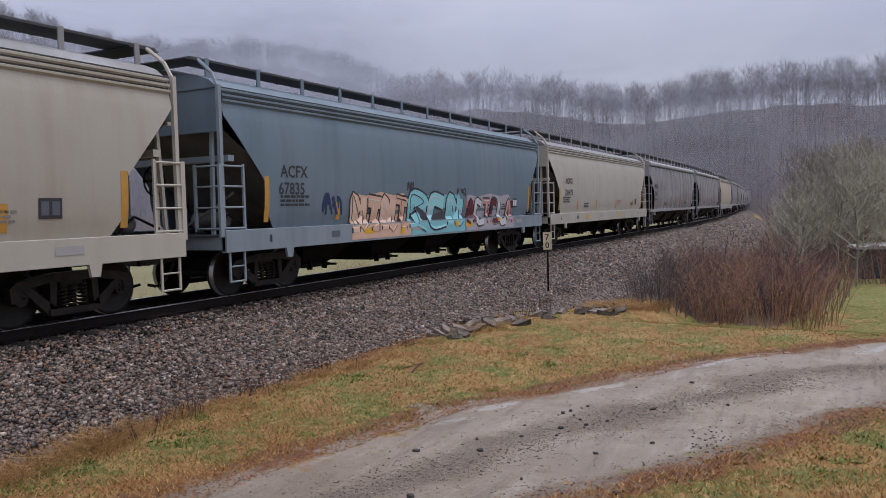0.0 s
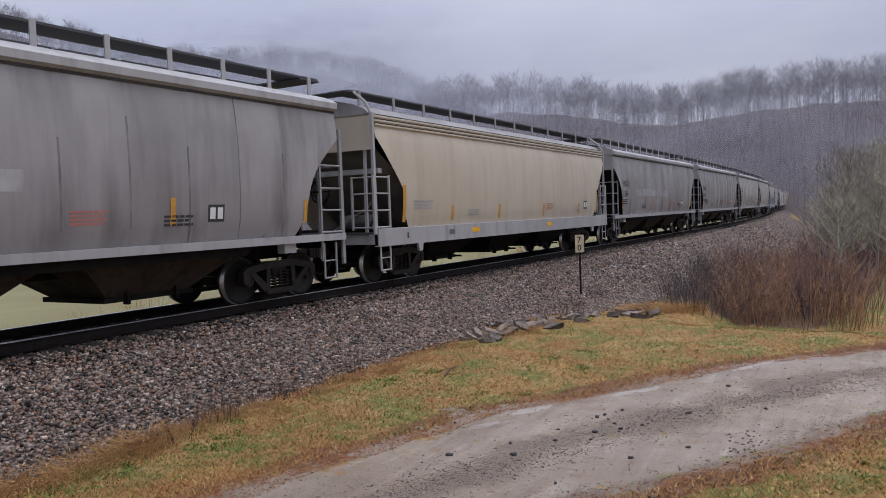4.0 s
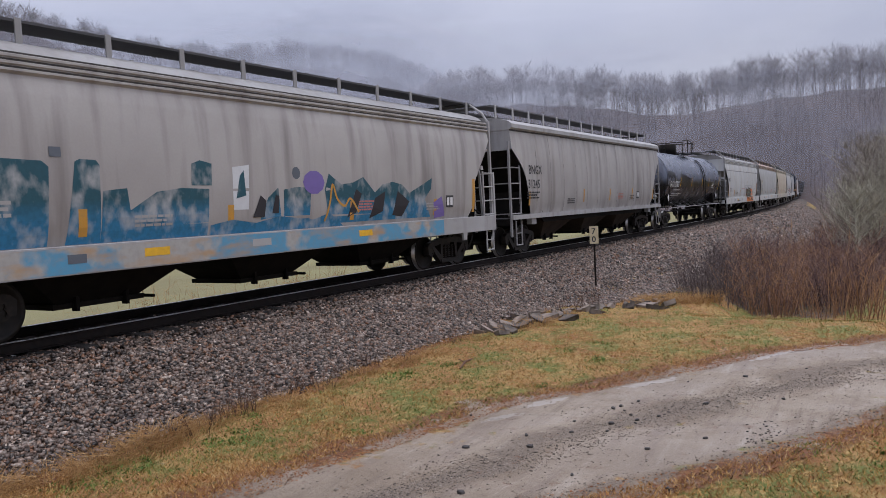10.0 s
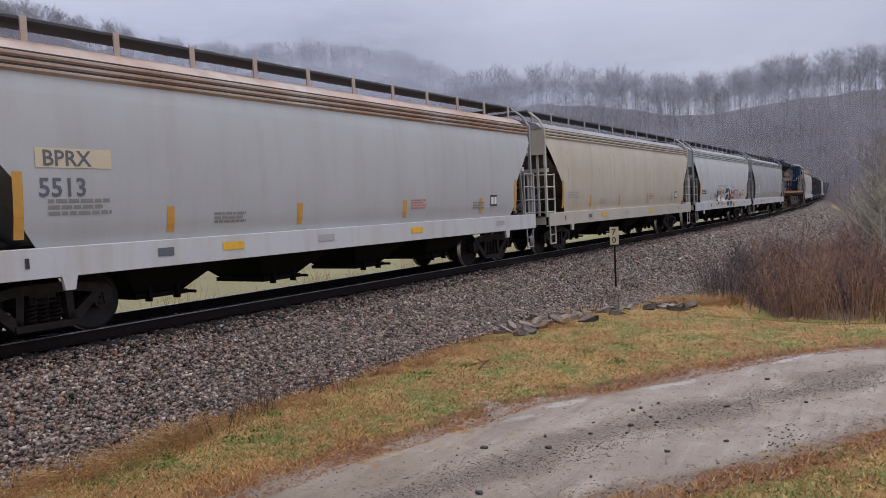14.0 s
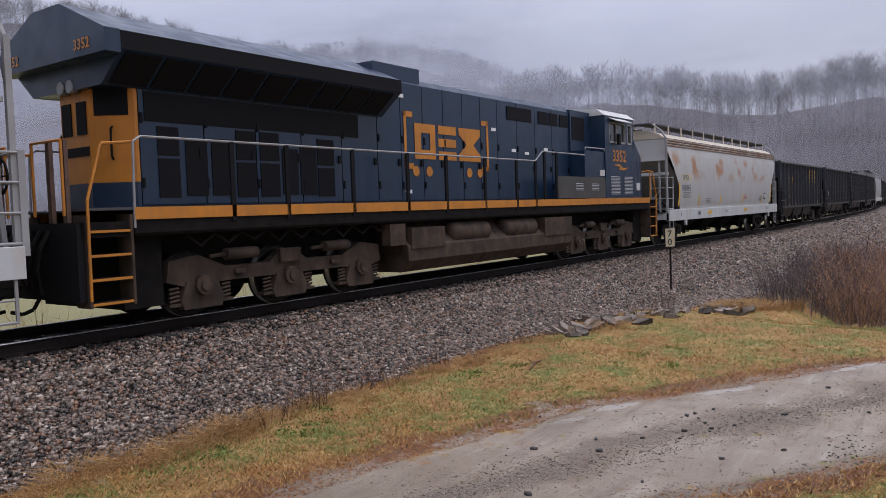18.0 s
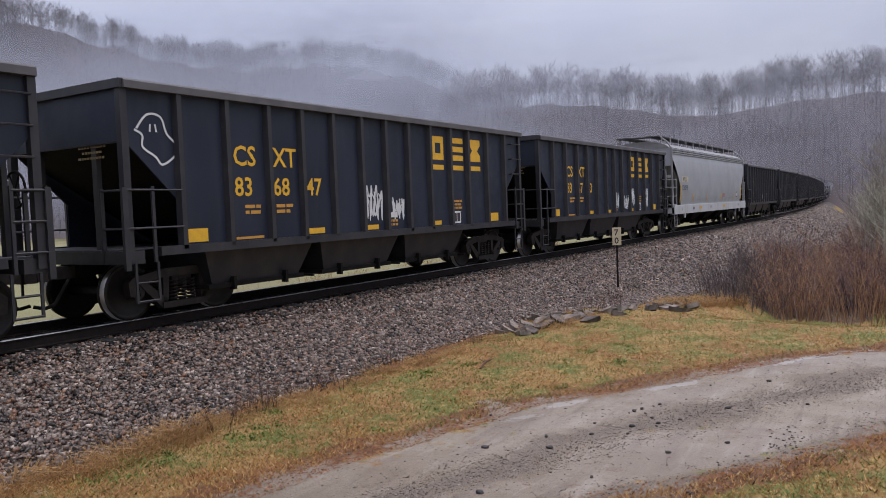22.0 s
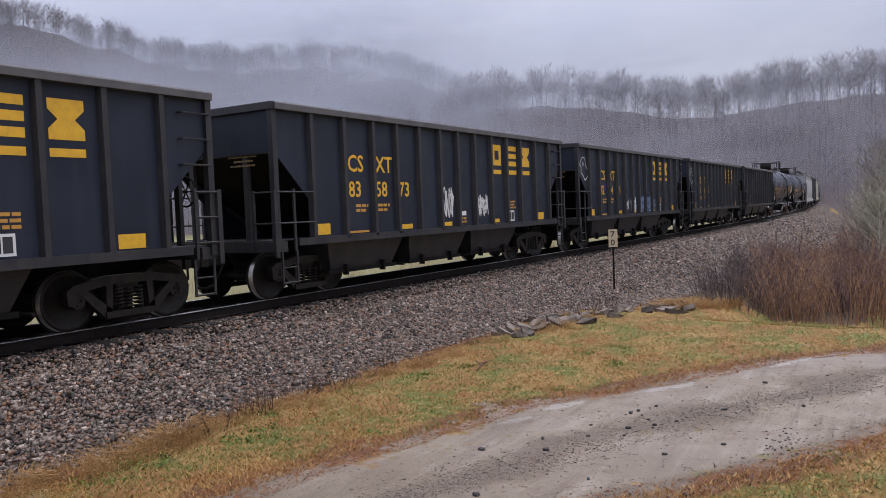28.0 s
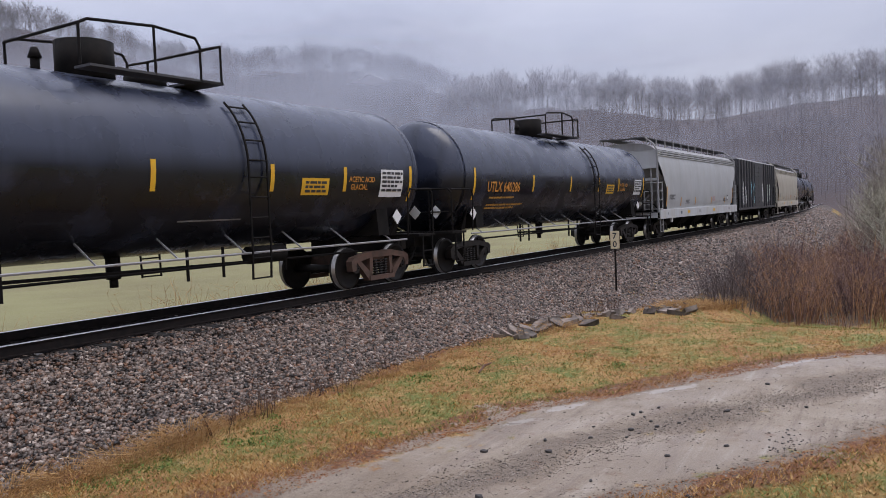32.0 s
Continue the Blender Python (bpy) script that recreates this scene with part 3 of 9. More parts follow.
def bare_tree(seed, n_limb=9, n_twig=70, height=1.0, width=0.62, start=0.35, thick=0.016, twig=0.15):
    """Leafless crown: trunk, limbs and fine twigs as thin three-sided tapers, unit height."""
    r = random.Random(seed)
    v, f = [], []

    def stick(p, q, r0, r1):
        d = (q - p).normalized()
        a = d.orthogonal().normalized()
        b = d.cross(a)
        k = len(v)
        for c, rad in ((p, r0), (q, r1)):
            for i in range(3):
                v.append(tuple(c + rad * (math.cos(2.094 * i) * a + math.sin(2.094 * i) * b)))
        for i in range(3):
            j = (i + 1) % 3
            f.append((k + i, k + j, k + 3 + j))
            f.append((k + i, k + 3 + j, k + 3 + i))

    top = Vector((r.uniform(-0.04, 0.04), r.uniform(-0.04, 0.04), 0.86 * height))
    mid = Vector((r.uniform(-0.02, 0.02), r.uniform(-0.02, 0.02), 0.45 * height))
    stick(Vector((0, 0, -0.03)), mid, thick, thick * 0.75)
    stick(mid, top, thick * 0.75, thick * 0.25)
    limbs = []
    for i in range(n_limb):
        h = start + (0.82 - start) * (i + r.random()) / n_limb
        p = mid * (h / 0.45) if h < 0.45 else mid.lerp(top, (h - 0.45) / 0.41)
        a = i * 2.4 + r.uniform(-0.5, 0.5)
        out = width * 0.5 * math.sin(math.pi * (0.28 + 0.62 * (h - start) / (0.82 - start))) * r.uniform(0.7, 1.12)
        q = p + Vector((math.cos(a) * out, math.sin(a) * out, r.uniform(0.15, 0.36) * height))
        q.z = min(q.z, height * r.uniform(0.86, 1.0))
        stick(p, q, thick * 0.5, thick * 0.16)
        limbs.append((p, q))
    limbs.append((mid, top + Vector((0, 0, 0.1))))
    for i in range(n_twig):
        p0, q0 = limbs[r.randrange(len(limbs))]
        k = r.uniform(0.25, 1.0)
        p = p0.lerp(q0, k)
        d = Vector((r.gauss(0, 0.75), r.gauss(0, 0.75), r.gauss(1.1, 0.6))).normalized() * r.uniform(0.06, 0.2)
        stick(p, p + d, thick * twig, thick * twig * 0.4)
    return np.array(v), np.array(f)


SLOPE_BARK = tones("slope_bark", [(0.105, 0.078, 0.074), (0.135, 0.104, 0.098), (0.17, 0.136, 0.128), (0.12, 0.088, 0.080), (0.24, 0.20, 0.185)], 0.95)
# Haze is put into the crest trees: bark paler than it would be.
CREST_BARK_HAZE = tones("hazy_crest_bark", [(0.25, 0.226, 0.232), (0.32, 0.296, 0.304), (0.40, 0.376, 0.384), (0.29, 0.262, 0.268)], 0.95)
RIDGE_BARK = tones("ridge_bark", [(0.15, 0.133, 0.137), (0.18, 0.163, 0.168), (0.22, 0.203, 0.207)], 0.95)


def woods(name, rows, n_slope, n_ridge, seed, label, lo_h, hi_h, shape_args, m_bark, az0=-6, az1=66, low=0.12):
    rs = np.random.RandomState(seed)
    shapes = [bare_tree(seed + i, **shape_args) for i in range(9)]
    m, n = rows.shape[0], rows.shape[1]
    grid = np.linspace(-60, 150, n)
    pts = []
    for count, k0, k1 in ((n_ridge, 0.955, 1.0), (n_slope, low, 1.0 if low > 0.3 else 0.95)):
        kk = rs.uniform(k0, k1, count) * (m - 1)
        aa = np.interp(rs.uniform(az0, az1, count), grid, np.arange(n))
        i0, j0 = kk.astype(int).clip(0, m - 2), aa.astype(int).clip(0, n - 2)
        u, w = (kk - i0)[:, None], (aa - j0)[:, None]
        pts.append((rows[i0, j0] * (1 - u) * (1 - w) + rows[i0 + 1, j0] * u * (1 - w) + rows[i0, j0 + 1] * (1 - u) * w + rows[i0 + 1, j0 + 1] * u * w))
    pts = np.concatenate(pts)
    sizes = rs.uniform(lo_h, hi_h, len(pts))
    v, f = scatter(shapes, pts, sizes, seed, 0.05)
    tagged(new(name, raw(name, v, f, m_bark)), label, "woods", kind="stuff")


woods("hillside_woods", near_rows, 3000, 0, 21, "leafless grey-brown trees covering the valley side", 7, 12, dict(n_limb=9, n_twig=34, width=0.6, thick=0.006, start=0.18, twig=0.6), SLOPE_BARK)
woods("crest_trees", near_rows, 0, 440, 27, "row of tall leafless trees along the crest", 8, 18, dict(n_limb=16, n_twig=130, width=0.62, start=0.32, thick=0.0062, twig=0.34), CREST_BARK_HAZE, -6, 31)
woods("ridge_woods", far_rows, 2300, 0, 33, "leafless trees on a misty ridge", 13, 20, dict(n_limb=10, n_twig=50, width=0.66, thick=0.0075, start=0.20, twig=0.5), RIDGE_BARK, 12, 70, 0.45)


# ---------------------------------------------------------------- lettering
WORDS = ["ACFX", "67835", "AOKX", "206478", "BNGX", "30185", "32083", "31634", "31400", "32350", "31245", "TIMX", "56025", "CSYX", "13020",
         "228227", "BPRX", "5513", "106065", "106045", "106099", "106056", "3352", "83", "82", "57", "75", "65", "39", "68", "47", "67", "33", "72", "17", "76", "70",
         "58", "73", "24", "91", "64", "08", "86", "UTLX 647419", "UTLX 640286", "CS", "XT", "GATX 228227", "7", "0", "ACETIC ACID", "GLACIAL", "DO NOT HAMMER ON CAR", "RX", "31"]
LETTERS = {}


def make_letters():
    made = []
    for w in dict.fromkeys(WORDS):
        c = bpy.data.curves.new("lettering", "FONT")
        c.body, c.size, c.resolution_u, c.offset = w, 1.0, 2, 0.016
        made.append((w, new("lettering", c)))
    dg = bpy.context.evaluated_depsgraph_get()
    for w, ob in made:
        me = bpy.data.meshes.new_from_object(ob.evaluated_get(dg))
        co = np.zeros(len(me.vertices) * 3)
        me.vertices.foreach_get("co", co)
        co = co.reshape(-1, 3)
        co[:, 0] -= co[:, 0].min()
        LETTERS[w] = (co / 0.69, [tuple(p.vertices) for p in me.polygons])
        bpy.data.objects.remove(ob)


make_letters()


def lettering(parent, word, x, z, high, m, y_of, wide=1.0, name="lettering", bold=0.0, label="", flip=False):
    """Stencilled word on the near side: left foot of the first letter at x, z; follows the side's bulge."""
    co, fs = LETTERS[word]
    b = Build()
    for c in co:
        zz = z + c[1] * high
        b.v.append((x + c[0] * high * wide, -(y_of(zz) + 0.007), zz))
    b.face(0, fs)
    return part(name, b, m, parent, label or "stencilled lettering")


def bars(parent, x, z, w, h, rows, m, y_of, seed=0, name="stencil_lines"):
    """Unreadable small print: rows of short bars."""
    r = random.Random(seed)
    b = Build()
    for i in range(rows):
        z1 = z - i * h * 1.7
        p = x
        while p < x + w * (1.0 if i % 2 == 0 else 0.8):
            l = h * r.uniform(1.5, 4.0)
            l = min(l, x + w - p + 0.02)
            plate(b, p, p + l, z1 - h, z1, y_of)
            p += l + h * 0.5
    return part(name, b, m, parent, "rows of small unreadable print")


def plate(b, x0, x1, z0, z1, y_of, out=0.007):
    n = len(b.v)
    b.v += [(x0, -(y_of(z0) + out), z0), (x1, -(y_of(z0) + out), z0), (x1, -(y_of(z1) + out), z1), (x0, -(y_of(z1) + out), z1)]
    b.face(n, [(0, 1, 2, 3)])


def patch(parent, x0, x1, z0, z1, m, y_of, name="paint_patch", label="", out=0.007, steps=3):
    b = Build()
    for i in range(steps):
        plate(b, x0, x1, z0 + (z1 - z0) * i / steps, z0 + (z1 - z0) * (i + 1) / steps, y_of, out)
    return part(name, b, m, parent, label)


def shape(parent, pts, m, y_of, name, label="", out=0.008):
    """Flat painted outline in x and z laid on the near side."""
    b = Build()
    n = len(pts)
    b.v = [(x, -(y_of(z) + out), z) for x, z in pts]
    cx, cz = sum(p[0] for p in pts) / n, sum(p[1] for p in pts) / n
    b.face(0, [tuple(range(n))])
    return part(name, b, m, parent, label)


def decal(parent, pts, m, y_of, name, label="", out=0.008, strips=((0.9, 1.298), (1.335, 1.5), (1.5, 1.7), (1.7, 1.95), (1.95, 2.3), (2.3, 2.7), (2.7, 3.3))):
    """Painted outline that follows the rounded side, and the sill below it, in level strips."""
    def clip(poly, z, up):
        res = []
        for k in range(len(poly)):
            p, q = poly[k - 1], poly[k]
            a, c = (p[1] - z) * up, (q[1] - z) * up
            if (a >= 0) != (c >= 0):
                u = a / (a - c)
                res.append((p[0] + (q[0] - p[0]) * u, z))
            if c >= 0:
                res.append(q)
        return res

    b = Build()
    for lo, hi in strips:
        poly = clip(clip(list(pts), lo, 1), hi, -1) if len(pts) > 2 else []
        if len(poly) > 2:
            k = len(b.v)
            b.v += [(x, -(y_of(z) + out), z) for x, z in poly]
            b.face(k, [tuple(range(len(poly)))])
    return part(name, b, m, parent, label)


MESHES = {}


def shared(key, fn, m):
    """One mesh for all alike parts."""
    if key not in MESHES:
        b = Build()
        fn(b)
        MESHES[key] = b.mesh(key[0], m)
    return MESHES[key]


# ---------------------------------------------------------------- running gear
def ring(r, n, x, y, z):
    return [(x + r * math.cos(2 * math.pi * i / n), y, z + r * math.sin(2 * math.pi * i / n)) for i in range(n)]


def wheel_mesh(r):
    def fn(b):
        n = 28
        prof = [(0.10, -0.085), (r * 0.80, -0.03), (r * 0.84, -0.065), (r, -0.065), (r + 0.005, 0.04), (r + 0.028, 0.05), (r + 0.026, 0.075),
                (r * 0.84, 0.075), (r * 0.80, 0.03), (0.10, 0.05)]
        for i, (a, c) in enumerate(zip(prof, prof[1:])):
            b.slot = 1 if i == 3 else 0
            b.loft([ring(a[0], n, 0, a[1], 0), ring(c[0], n, 0, c[1], 0)], caps=False, smooth=True)
        b.slot = 0
        b.face(len(b.v), [])
        k = len(b.v)
        b.v += ring(0.10, n, 0, -0.085, 0)
        b.face(k, [tuple(range(n))])
        # bearing end with three bolts
        b.tube((0, -0.30, 0), (0, -0.085, 0), 0.115, 14)
        for j in range(3):
            a = 2.094 * j
            b.tube((0.055 * math.cos(a), -0.325, 0.055 * math.sin(a)), (0.055 * math.cos(a), -0.30, 0.055 * math.sin(a)), 0.022, 6)
    return shared(("wheel", r), fn, (WHEEL, TREAD))


def side_frame_mesh(m):
    def fn(b):
        # cast frame: arch over the springs, jaws over the bearings, with two triangular openings
        outer = [(-1.06, 0.40), (-1.08, 0.62), (-0.98, 0.70), (-0.62, 0.72), (-0.40, 0.80), (0.40, 0.80), (0.62, 0.72), (0.98, 0.70), (1.08, 0.62), (1.06, 0.40),
                 (0.92, 0.40), (0.88, 0.58), (0.74, 0.58), (0.66, 0.44), (0.36, 0.20), (-0.36, 0.20), (-0.66, 0.44), (-0.74, 0.58), (-0.88, 0.58), (-0.92, 0.40)]
        top = [(-1.06, 0.40), (-1.08, 0.62), (-0.98, 0.70), (-0.40, 0.80), (0.40, 0.80), (0.98, 0.70), (1.08, 0.62), (1.06, 0.40), (0.93, 0.40), (0.90, 0.58),
               (0.42, 0.66), (-0.42, 0.66), (-0.90, 0.58), (-0.93, 0.40)]
        b.prism(top, -0.08, 0.08)
        for sx in (-1, 1):
            b.prism([(sx * 0.90, 0.60), (sx * 0.76, 0.62), (sx * 0.34, 0.28), (sx * 0.34, 0.16), (sx * 0.46, 0.16)], -0.07, 0.07)
            b.prism([(sx * 0.30, 0.70), (sx * 0.42, 0.70), (sx * 0.44, 0.24), (sx * 0.34, 0.24)], -0.07, 0.07)
        b.box(-0.46, 0.46, -0.10, 0.10, 0.15, 0.25)
    return shared(("side_frame", m.name), fn, m)


def spring_mesh():
    def fn(b):
        for x in (-0.18, 0.0, 0.18):
            coil = []
            for k in range(37):
                a, z = k * math.pi / 3, 0.255 + k * 0.0095
                c, e = math.cos(a), math.sin(a)
                coil.append([(x + (0.07 + q) * c, (0.07 + q) * e, z + w) for q, w in ((-0.018, 0), (0, -0.018), (0.018, 0), (0, 0.018))])
            b.loft(coil)
    return shared(("spring_nest",), fn, TRUCK)


SPINNERS = []


def bogie(car, x, r=0.457, base=1.78, m=None):
    """Two-axle truck: bolster with its side frames, springs, wheels and axles."""
    m = m or TRUCK
    bol = shared(("truck", m.name), lambda b: b.loft([[(-0.2, -1.0, 0.50), (0.2, -1.0, 0.50), (0.2, -1.0, 0.66), (-0.2, -1.0, 0.66)],
                                                      [(-0.2, 0, 0.42), (0.2, 0, 0.42), (0.2, 0, 0.76), (-0.2, 0, 0.76)],
                                                      [(-0.2, 1.0, 0.50), (0.2, 1.0, 0.50), (0.2, 1.0, 0.66), (-0.2, 1.0, 0.66)]]), m)
    t = part("truck", bol, m, car, "cast iron two-axle truck" if m is TRUCK else "rust-brown two-axle truck", at=pose(x, 0, 0))
    ax = shared(("axle",), lambda b: b.tube((0, -0.72, 0), (0, 0.72, 0), 0.085, 10), WHEEL)
    for sy in (-1, 1):
        part("side_frame", side_frame_mesh(m), m, t, at=pose(0, sy * 1.0, 0))
        part("spring_nest", spring_mesh(), TRUCK, t, at=pose(0, sy * 1.0, 0))
        for sx in (-1, 1):
            w = part("wheel", wheel_mesh(r), WHEEL, t, at=pose(sx * base / 2, sy * 0.755, r, 0, 0, 0 if sy < 0 else 180))
            SPINNERS.append((car, w, r))
    for sx in (-1, 1):
        part("axle", ax, WHEEL, t, at=pose(sx * base / 2, 0, r))
    return t


def coupler(car, x, m=None):
    s = 1 if x > 0 else -1
    def fn(b):
        b.box(-0.75, -0.02, -0.09, 0.09, 0.72, 0.92)
        b.loft([[(-0.06, -0.17, 0.70), (-0.06, 0.19, 0.70), (-0.06, 0.19, 0.94), (-0.06, -0.17, 0.94)], [(0.10, -0.14, 0.72), (0.10, 0.16, 0.72), (0.10, 0.16, 0.92), (0.10, -0.14, 0.92)]])
        b.box(0.08, 0.2, 0.02, 0.14, 0.70, 0.96)
    part("coupler", shared(("coupler",), fn, TRUCK), TRUCK, car, at=pose(x - 0.15 * s, 0, 0, 0, 0, 0 if s > 0 else 180))
    def hose(b):
        pts = [(0, 0.32, 0.72), (0.12, 0.32, 0.55), (0.22, 0.28, 0.36), (0.34, 0.2, 0.30), (0.46, 0.1, 0.34)]
        b.path(pts, 0.028, 6)
    part("air_hose", shared(("air_hose",), hose, BLACK), BLACK, car, at=pose(x - 0.45 * s, 0, 0, 0, 0, 0 if s > 0 else 180))


def corner_ladder(car, x, sy, y, z0, z1, zr, we, ws, m, sx, post=0.045, tall=None):
    """Corner post with rungs along the end and along the side; sx: which end."""
    me = shared(("corner_ladder", m.name, z0, z1, tall, post), lambda b: b.box(-post, post, -post * 0.6, post * 0.6, z0, tall or z1), m)
    ob = part("corner_ladder", me, m, car)
    # mirrored copies: near/far side and front/rear end
    ob.matrix_basis = Matrix.Translation((x, sy * y, 0)) @ Matrix.Diagonal((sx, -sy, 1, 1))
    part("stile", shared(("stile", m.name, "end", z0, z1, we), lambda b: b.box(-0.03, 0.03, we - 0.02, we + 0.02, z0 + 0.1, z1), m), m, ob)
    part("stile", shared(("stile", m.name, "side", z0, z1, ws), lambda b: b.box(-ws - 0.025, -ws + 0.025, -0.02, 0.02, z0 + 0.1, z1 + 0.02), m), m, ob)
    r_end = shared(("rung", m.name, "end", we), lambda b: b.tube((0, 0, 0), (0, we, 0), 0.019, 6), m)
    r_side = shared(("rung", m.name, "side", ws), lambda b: b.tube((0, -0.01, 0), (-ws, -0.01, 0), 0.019, 6), m)
    for z in zr:
        part("rung", r_end, m, ob, at=pose(0, 0, z))
        part("rung", r_side, m, ob, at=pose(0, 0, z))
    return ob


def sill_step(car, x, y, z0, z1, m):
    def fn(b):
        for dx in (-0.2, 0.2):
            b.box(dx - 0.02, dx + 0.02, -0.015, 0.015, z0, z1)
        b.tube((-0.2, 0, z0 + 0.02), (0.2, 0, z0 + 0.02), 0.02, 6)
        b.tube((-0.2, 0, (z0 + z1) / 2), (0.2, 0, (z0 + z1) / 2), 0.016, 6)
    part("sill_step", shared(("sill_step", m.name, z0, z1), fn, m), m, car, at=pose(x, y, 0))


def brake_wheel(car, x, y, z):
    def fn(b):
        n = 18
        for i in range(n):
            a, c = 2 * math.pi * i / n, 2 * math.pi * (i + 1) / n
            b.tube((0, 0.26 * math.cos(a), 0.26 * math.sin(a)), (0, 0.26 * math.cos(c), 0.26 * math.sin(c)), 0.018, 6)
        for i in range(6):
            a = math.pi * i / 3
            b.tube((0, 0, 0), (0, 0.26 * math.cos(a), 0.26 * math.sin(a)), 0.012, 5)
        b.tube((-0.2, 0, 0), (0.03, 0, 0), 0.03, 8)
    part("brake_wheel", shared(("brake_wheel",), fn, BLACK), BLACK, car, at=pose(x, y, z))


# ---------------------------------------------------------------- covered hoppers
def seam_x(f, n, e, foot):
    """Place along a side of half length e, at the share f of its n panels: the inner seams stand upright, the end panels take up the cut."""
    if n < 4:
        return -e + 2 * e * f
    inner = foot - 0.35
    if f < 1 / n:
        return -e + (e - inner) * f * n
    if f > 1 - 1 / n:
        return e - (e - inner) * (1 - f) * n
    return inner * (-1 + 2 * (f - 1 / n) / (1 - 2 / n))


def side_skin(prof, cut, seams, sgn, inset=0.012):
    """Bulged side sheet: prof (y, z) from foot to eave; cut(z): half length; shallow grooves at the weld seams."""
    b = Build()
    loops = []
    fr = []
    for i in range(seams):
        fr += [(i + 0.0) / seams, (i + 0.03) / seams, (i + 0.5) / seams, (i + 0.97) / seams]
    fr.append(1.0)
    foot = min(cut(z) for _, z in prof)
    for y, z in prof:
        e = cut(z)
        row = []
        for k, f in enumerate(fr):
            g = inset if k % 4 == 0 and 0 < k < len(fr) - 1 else 0.0
            bulge = 0.003 if k % 4 == 2 else 0.0
            row.append((seam_x(f, seams, e, foot), sgn * (y - g + bulge), z))
        loops.append(row)
    b.loft(loops, closed=False, caps=False, smooth=True)
    return b


def interp_y(prof):
    zs, ys = [p[1] for p in prof], [p[0] for p in prof]
    return lambda z: float(np.interp(z, zs, ys))


def stanchions(car, xs, y, z0, z1, m):
    me = shared(("walk_bracket", m.name, z0, z1), lambda b: b.box(-0.05, 0.05, -0.014, 0.014, z0, z1).box(-0.03, 0.03, 0.0, 0.72, z1 - 0.05, z1 - 0.02), m)
    for x in xs:
        for sy in (-1, 1):
            part("walk_bracket", me, m, car, at=pose(x, sy * y, 0, 0, 0, 0 if sy < 0 else 180))


def hopper_bays(car, xs, top_w, bot_w, y_top, y_bot, z_top, z_bot, m):
    for i, x in enumerate(xs):
        def fn(b):
            b.loft([[(-bot_w / 2, -y_bot, z_bot), (bot_w / 2, -y_bot, z_bot), (bot_w / 2, y_bot, z_bot), (-bot_w / 2, y_bot, z_bot)],
                    [(-top_w / 2, -y_top, z_top), (top_w / 2, -y_top, z_top), (top_w / 2, y_top, z_top), (-top_w / 2, y_top, z_top)]])
        bay = part("hopper_bay", shared(("hopper_bay", top_w, bot_w, y_top, z_bot, m.name), fn, m), m, car, at=pose(x, 0, 0))
        def gate(b):
            b.box(-bot_w * 0.55, bot_w * 0.55, -y_bot - 0.05, y_bot + 0.05, z_bot - 0.08, z_bot)
            b.box(bot_w * 0.42, bot_w * 0.66, -y_bot * 0.5, y_bot * 0.5, z_bot - 0.06, z_bot - 0.02)
            b.tube((bot_w * 0.6, -y_bot - 0.2, z_bot - 0.05), (bot_w * 0.6, y_bot + 0.2, z_bot - 0.05), 0.03, 6)
            for k in (-0.3, 0.3):
                b.box(k * bot_w - 0.03, k * bot_w + 0.03, -y_bot - 0.12, -y_bot, z_bot - 0.13, z_bot + 0.1)
        part("outlet_gate", shared(("outlet_gate", bot_w, y_bot, z_bot), gate, BLACK), BLACK, bay)


def roof_hatches(car, half, z, m):
    n = 4
    w = 2 * half / n
    me = shared(("roof_hatch", round(w, 2), z, m.name), lambda b: b.loft([[(-w / 2 + 0.06, -0.3, z), (w / 2 - 0.06, -0.3, z), (w / 2 - 0.06, 0.3, z), (-w / 2 + 0.06, 0.3, z)],
                                                                   [(-w / 2 + 0.1, -0.25, z + 0.1), (w / 2 - 0.1, -0.25, z + 0.1), (w / 2 - 0.1, 0.25, z + 0.1), (-w / 2 + 0.1, 0.25, z + 0.1)]]), m)
    for i in range(n):
        part("roof_hatch", me, m, car, at=pose(-half + w * (i + 0.5), 0, 0))


DULL_ROOF = mat("dull_grey_roof", (0.30, 0.302, 0.305), 0.6, second=(0.20, 0.19, 0.185), amount=0.7, scale=0.9, streak=(0.15, 0.14, 0.135), streak_amount=0.4)
# Dark strips: grime between the ribs, and painted shade under the eave.
GRIME_SHADE = mat("grime_and_eave_shade", (0.035, 0.032, 0.03), 0.8, second=(0.07, 0.062, 0.058), amount=0.7, scale=2.0)
# Dark grey steel with patches and upright streaks.
DARK_STEEL = mat("dark_streaked_steel", (0.15, 0.143, 0.14), 0.75, second=(0.06, 0.053, 0.05), amount=0.8, scale=1.5, streak=(0.13, 0.12, 0.115), streak_amount=0.4, spec=0.3)
PROF_A = [(1.46, 1.24), (1.54, 1.5), (1.585, 1.9), (1.60, 2.5), (1.59, 3.0), (1.56, 3.45), (1.50, 3.86)]
PROF_B = [(1.50, 1.30), (1.57, 1.6), (1.60, 2.1), (1.605, 2.6), (1.59, 3.1), (1.55, 3.45), (1.50, 3.68)]


SEAM = mat("grimy_weld_seam", (0.13, 0.118, 0.112), 0.7, second=(0.24, 0.225, 0.22), amount=0.8, scale=2.5)
BELLY = mat("dark_brown_belly", (0.030, 0.023, 0.019), 0.8, second=(0.062, 0.046, 0.035), amount=0.8, scale=1.6, streak=(0.006, 0.005, 0.005), streak_amount=0.6, spec=0.2)


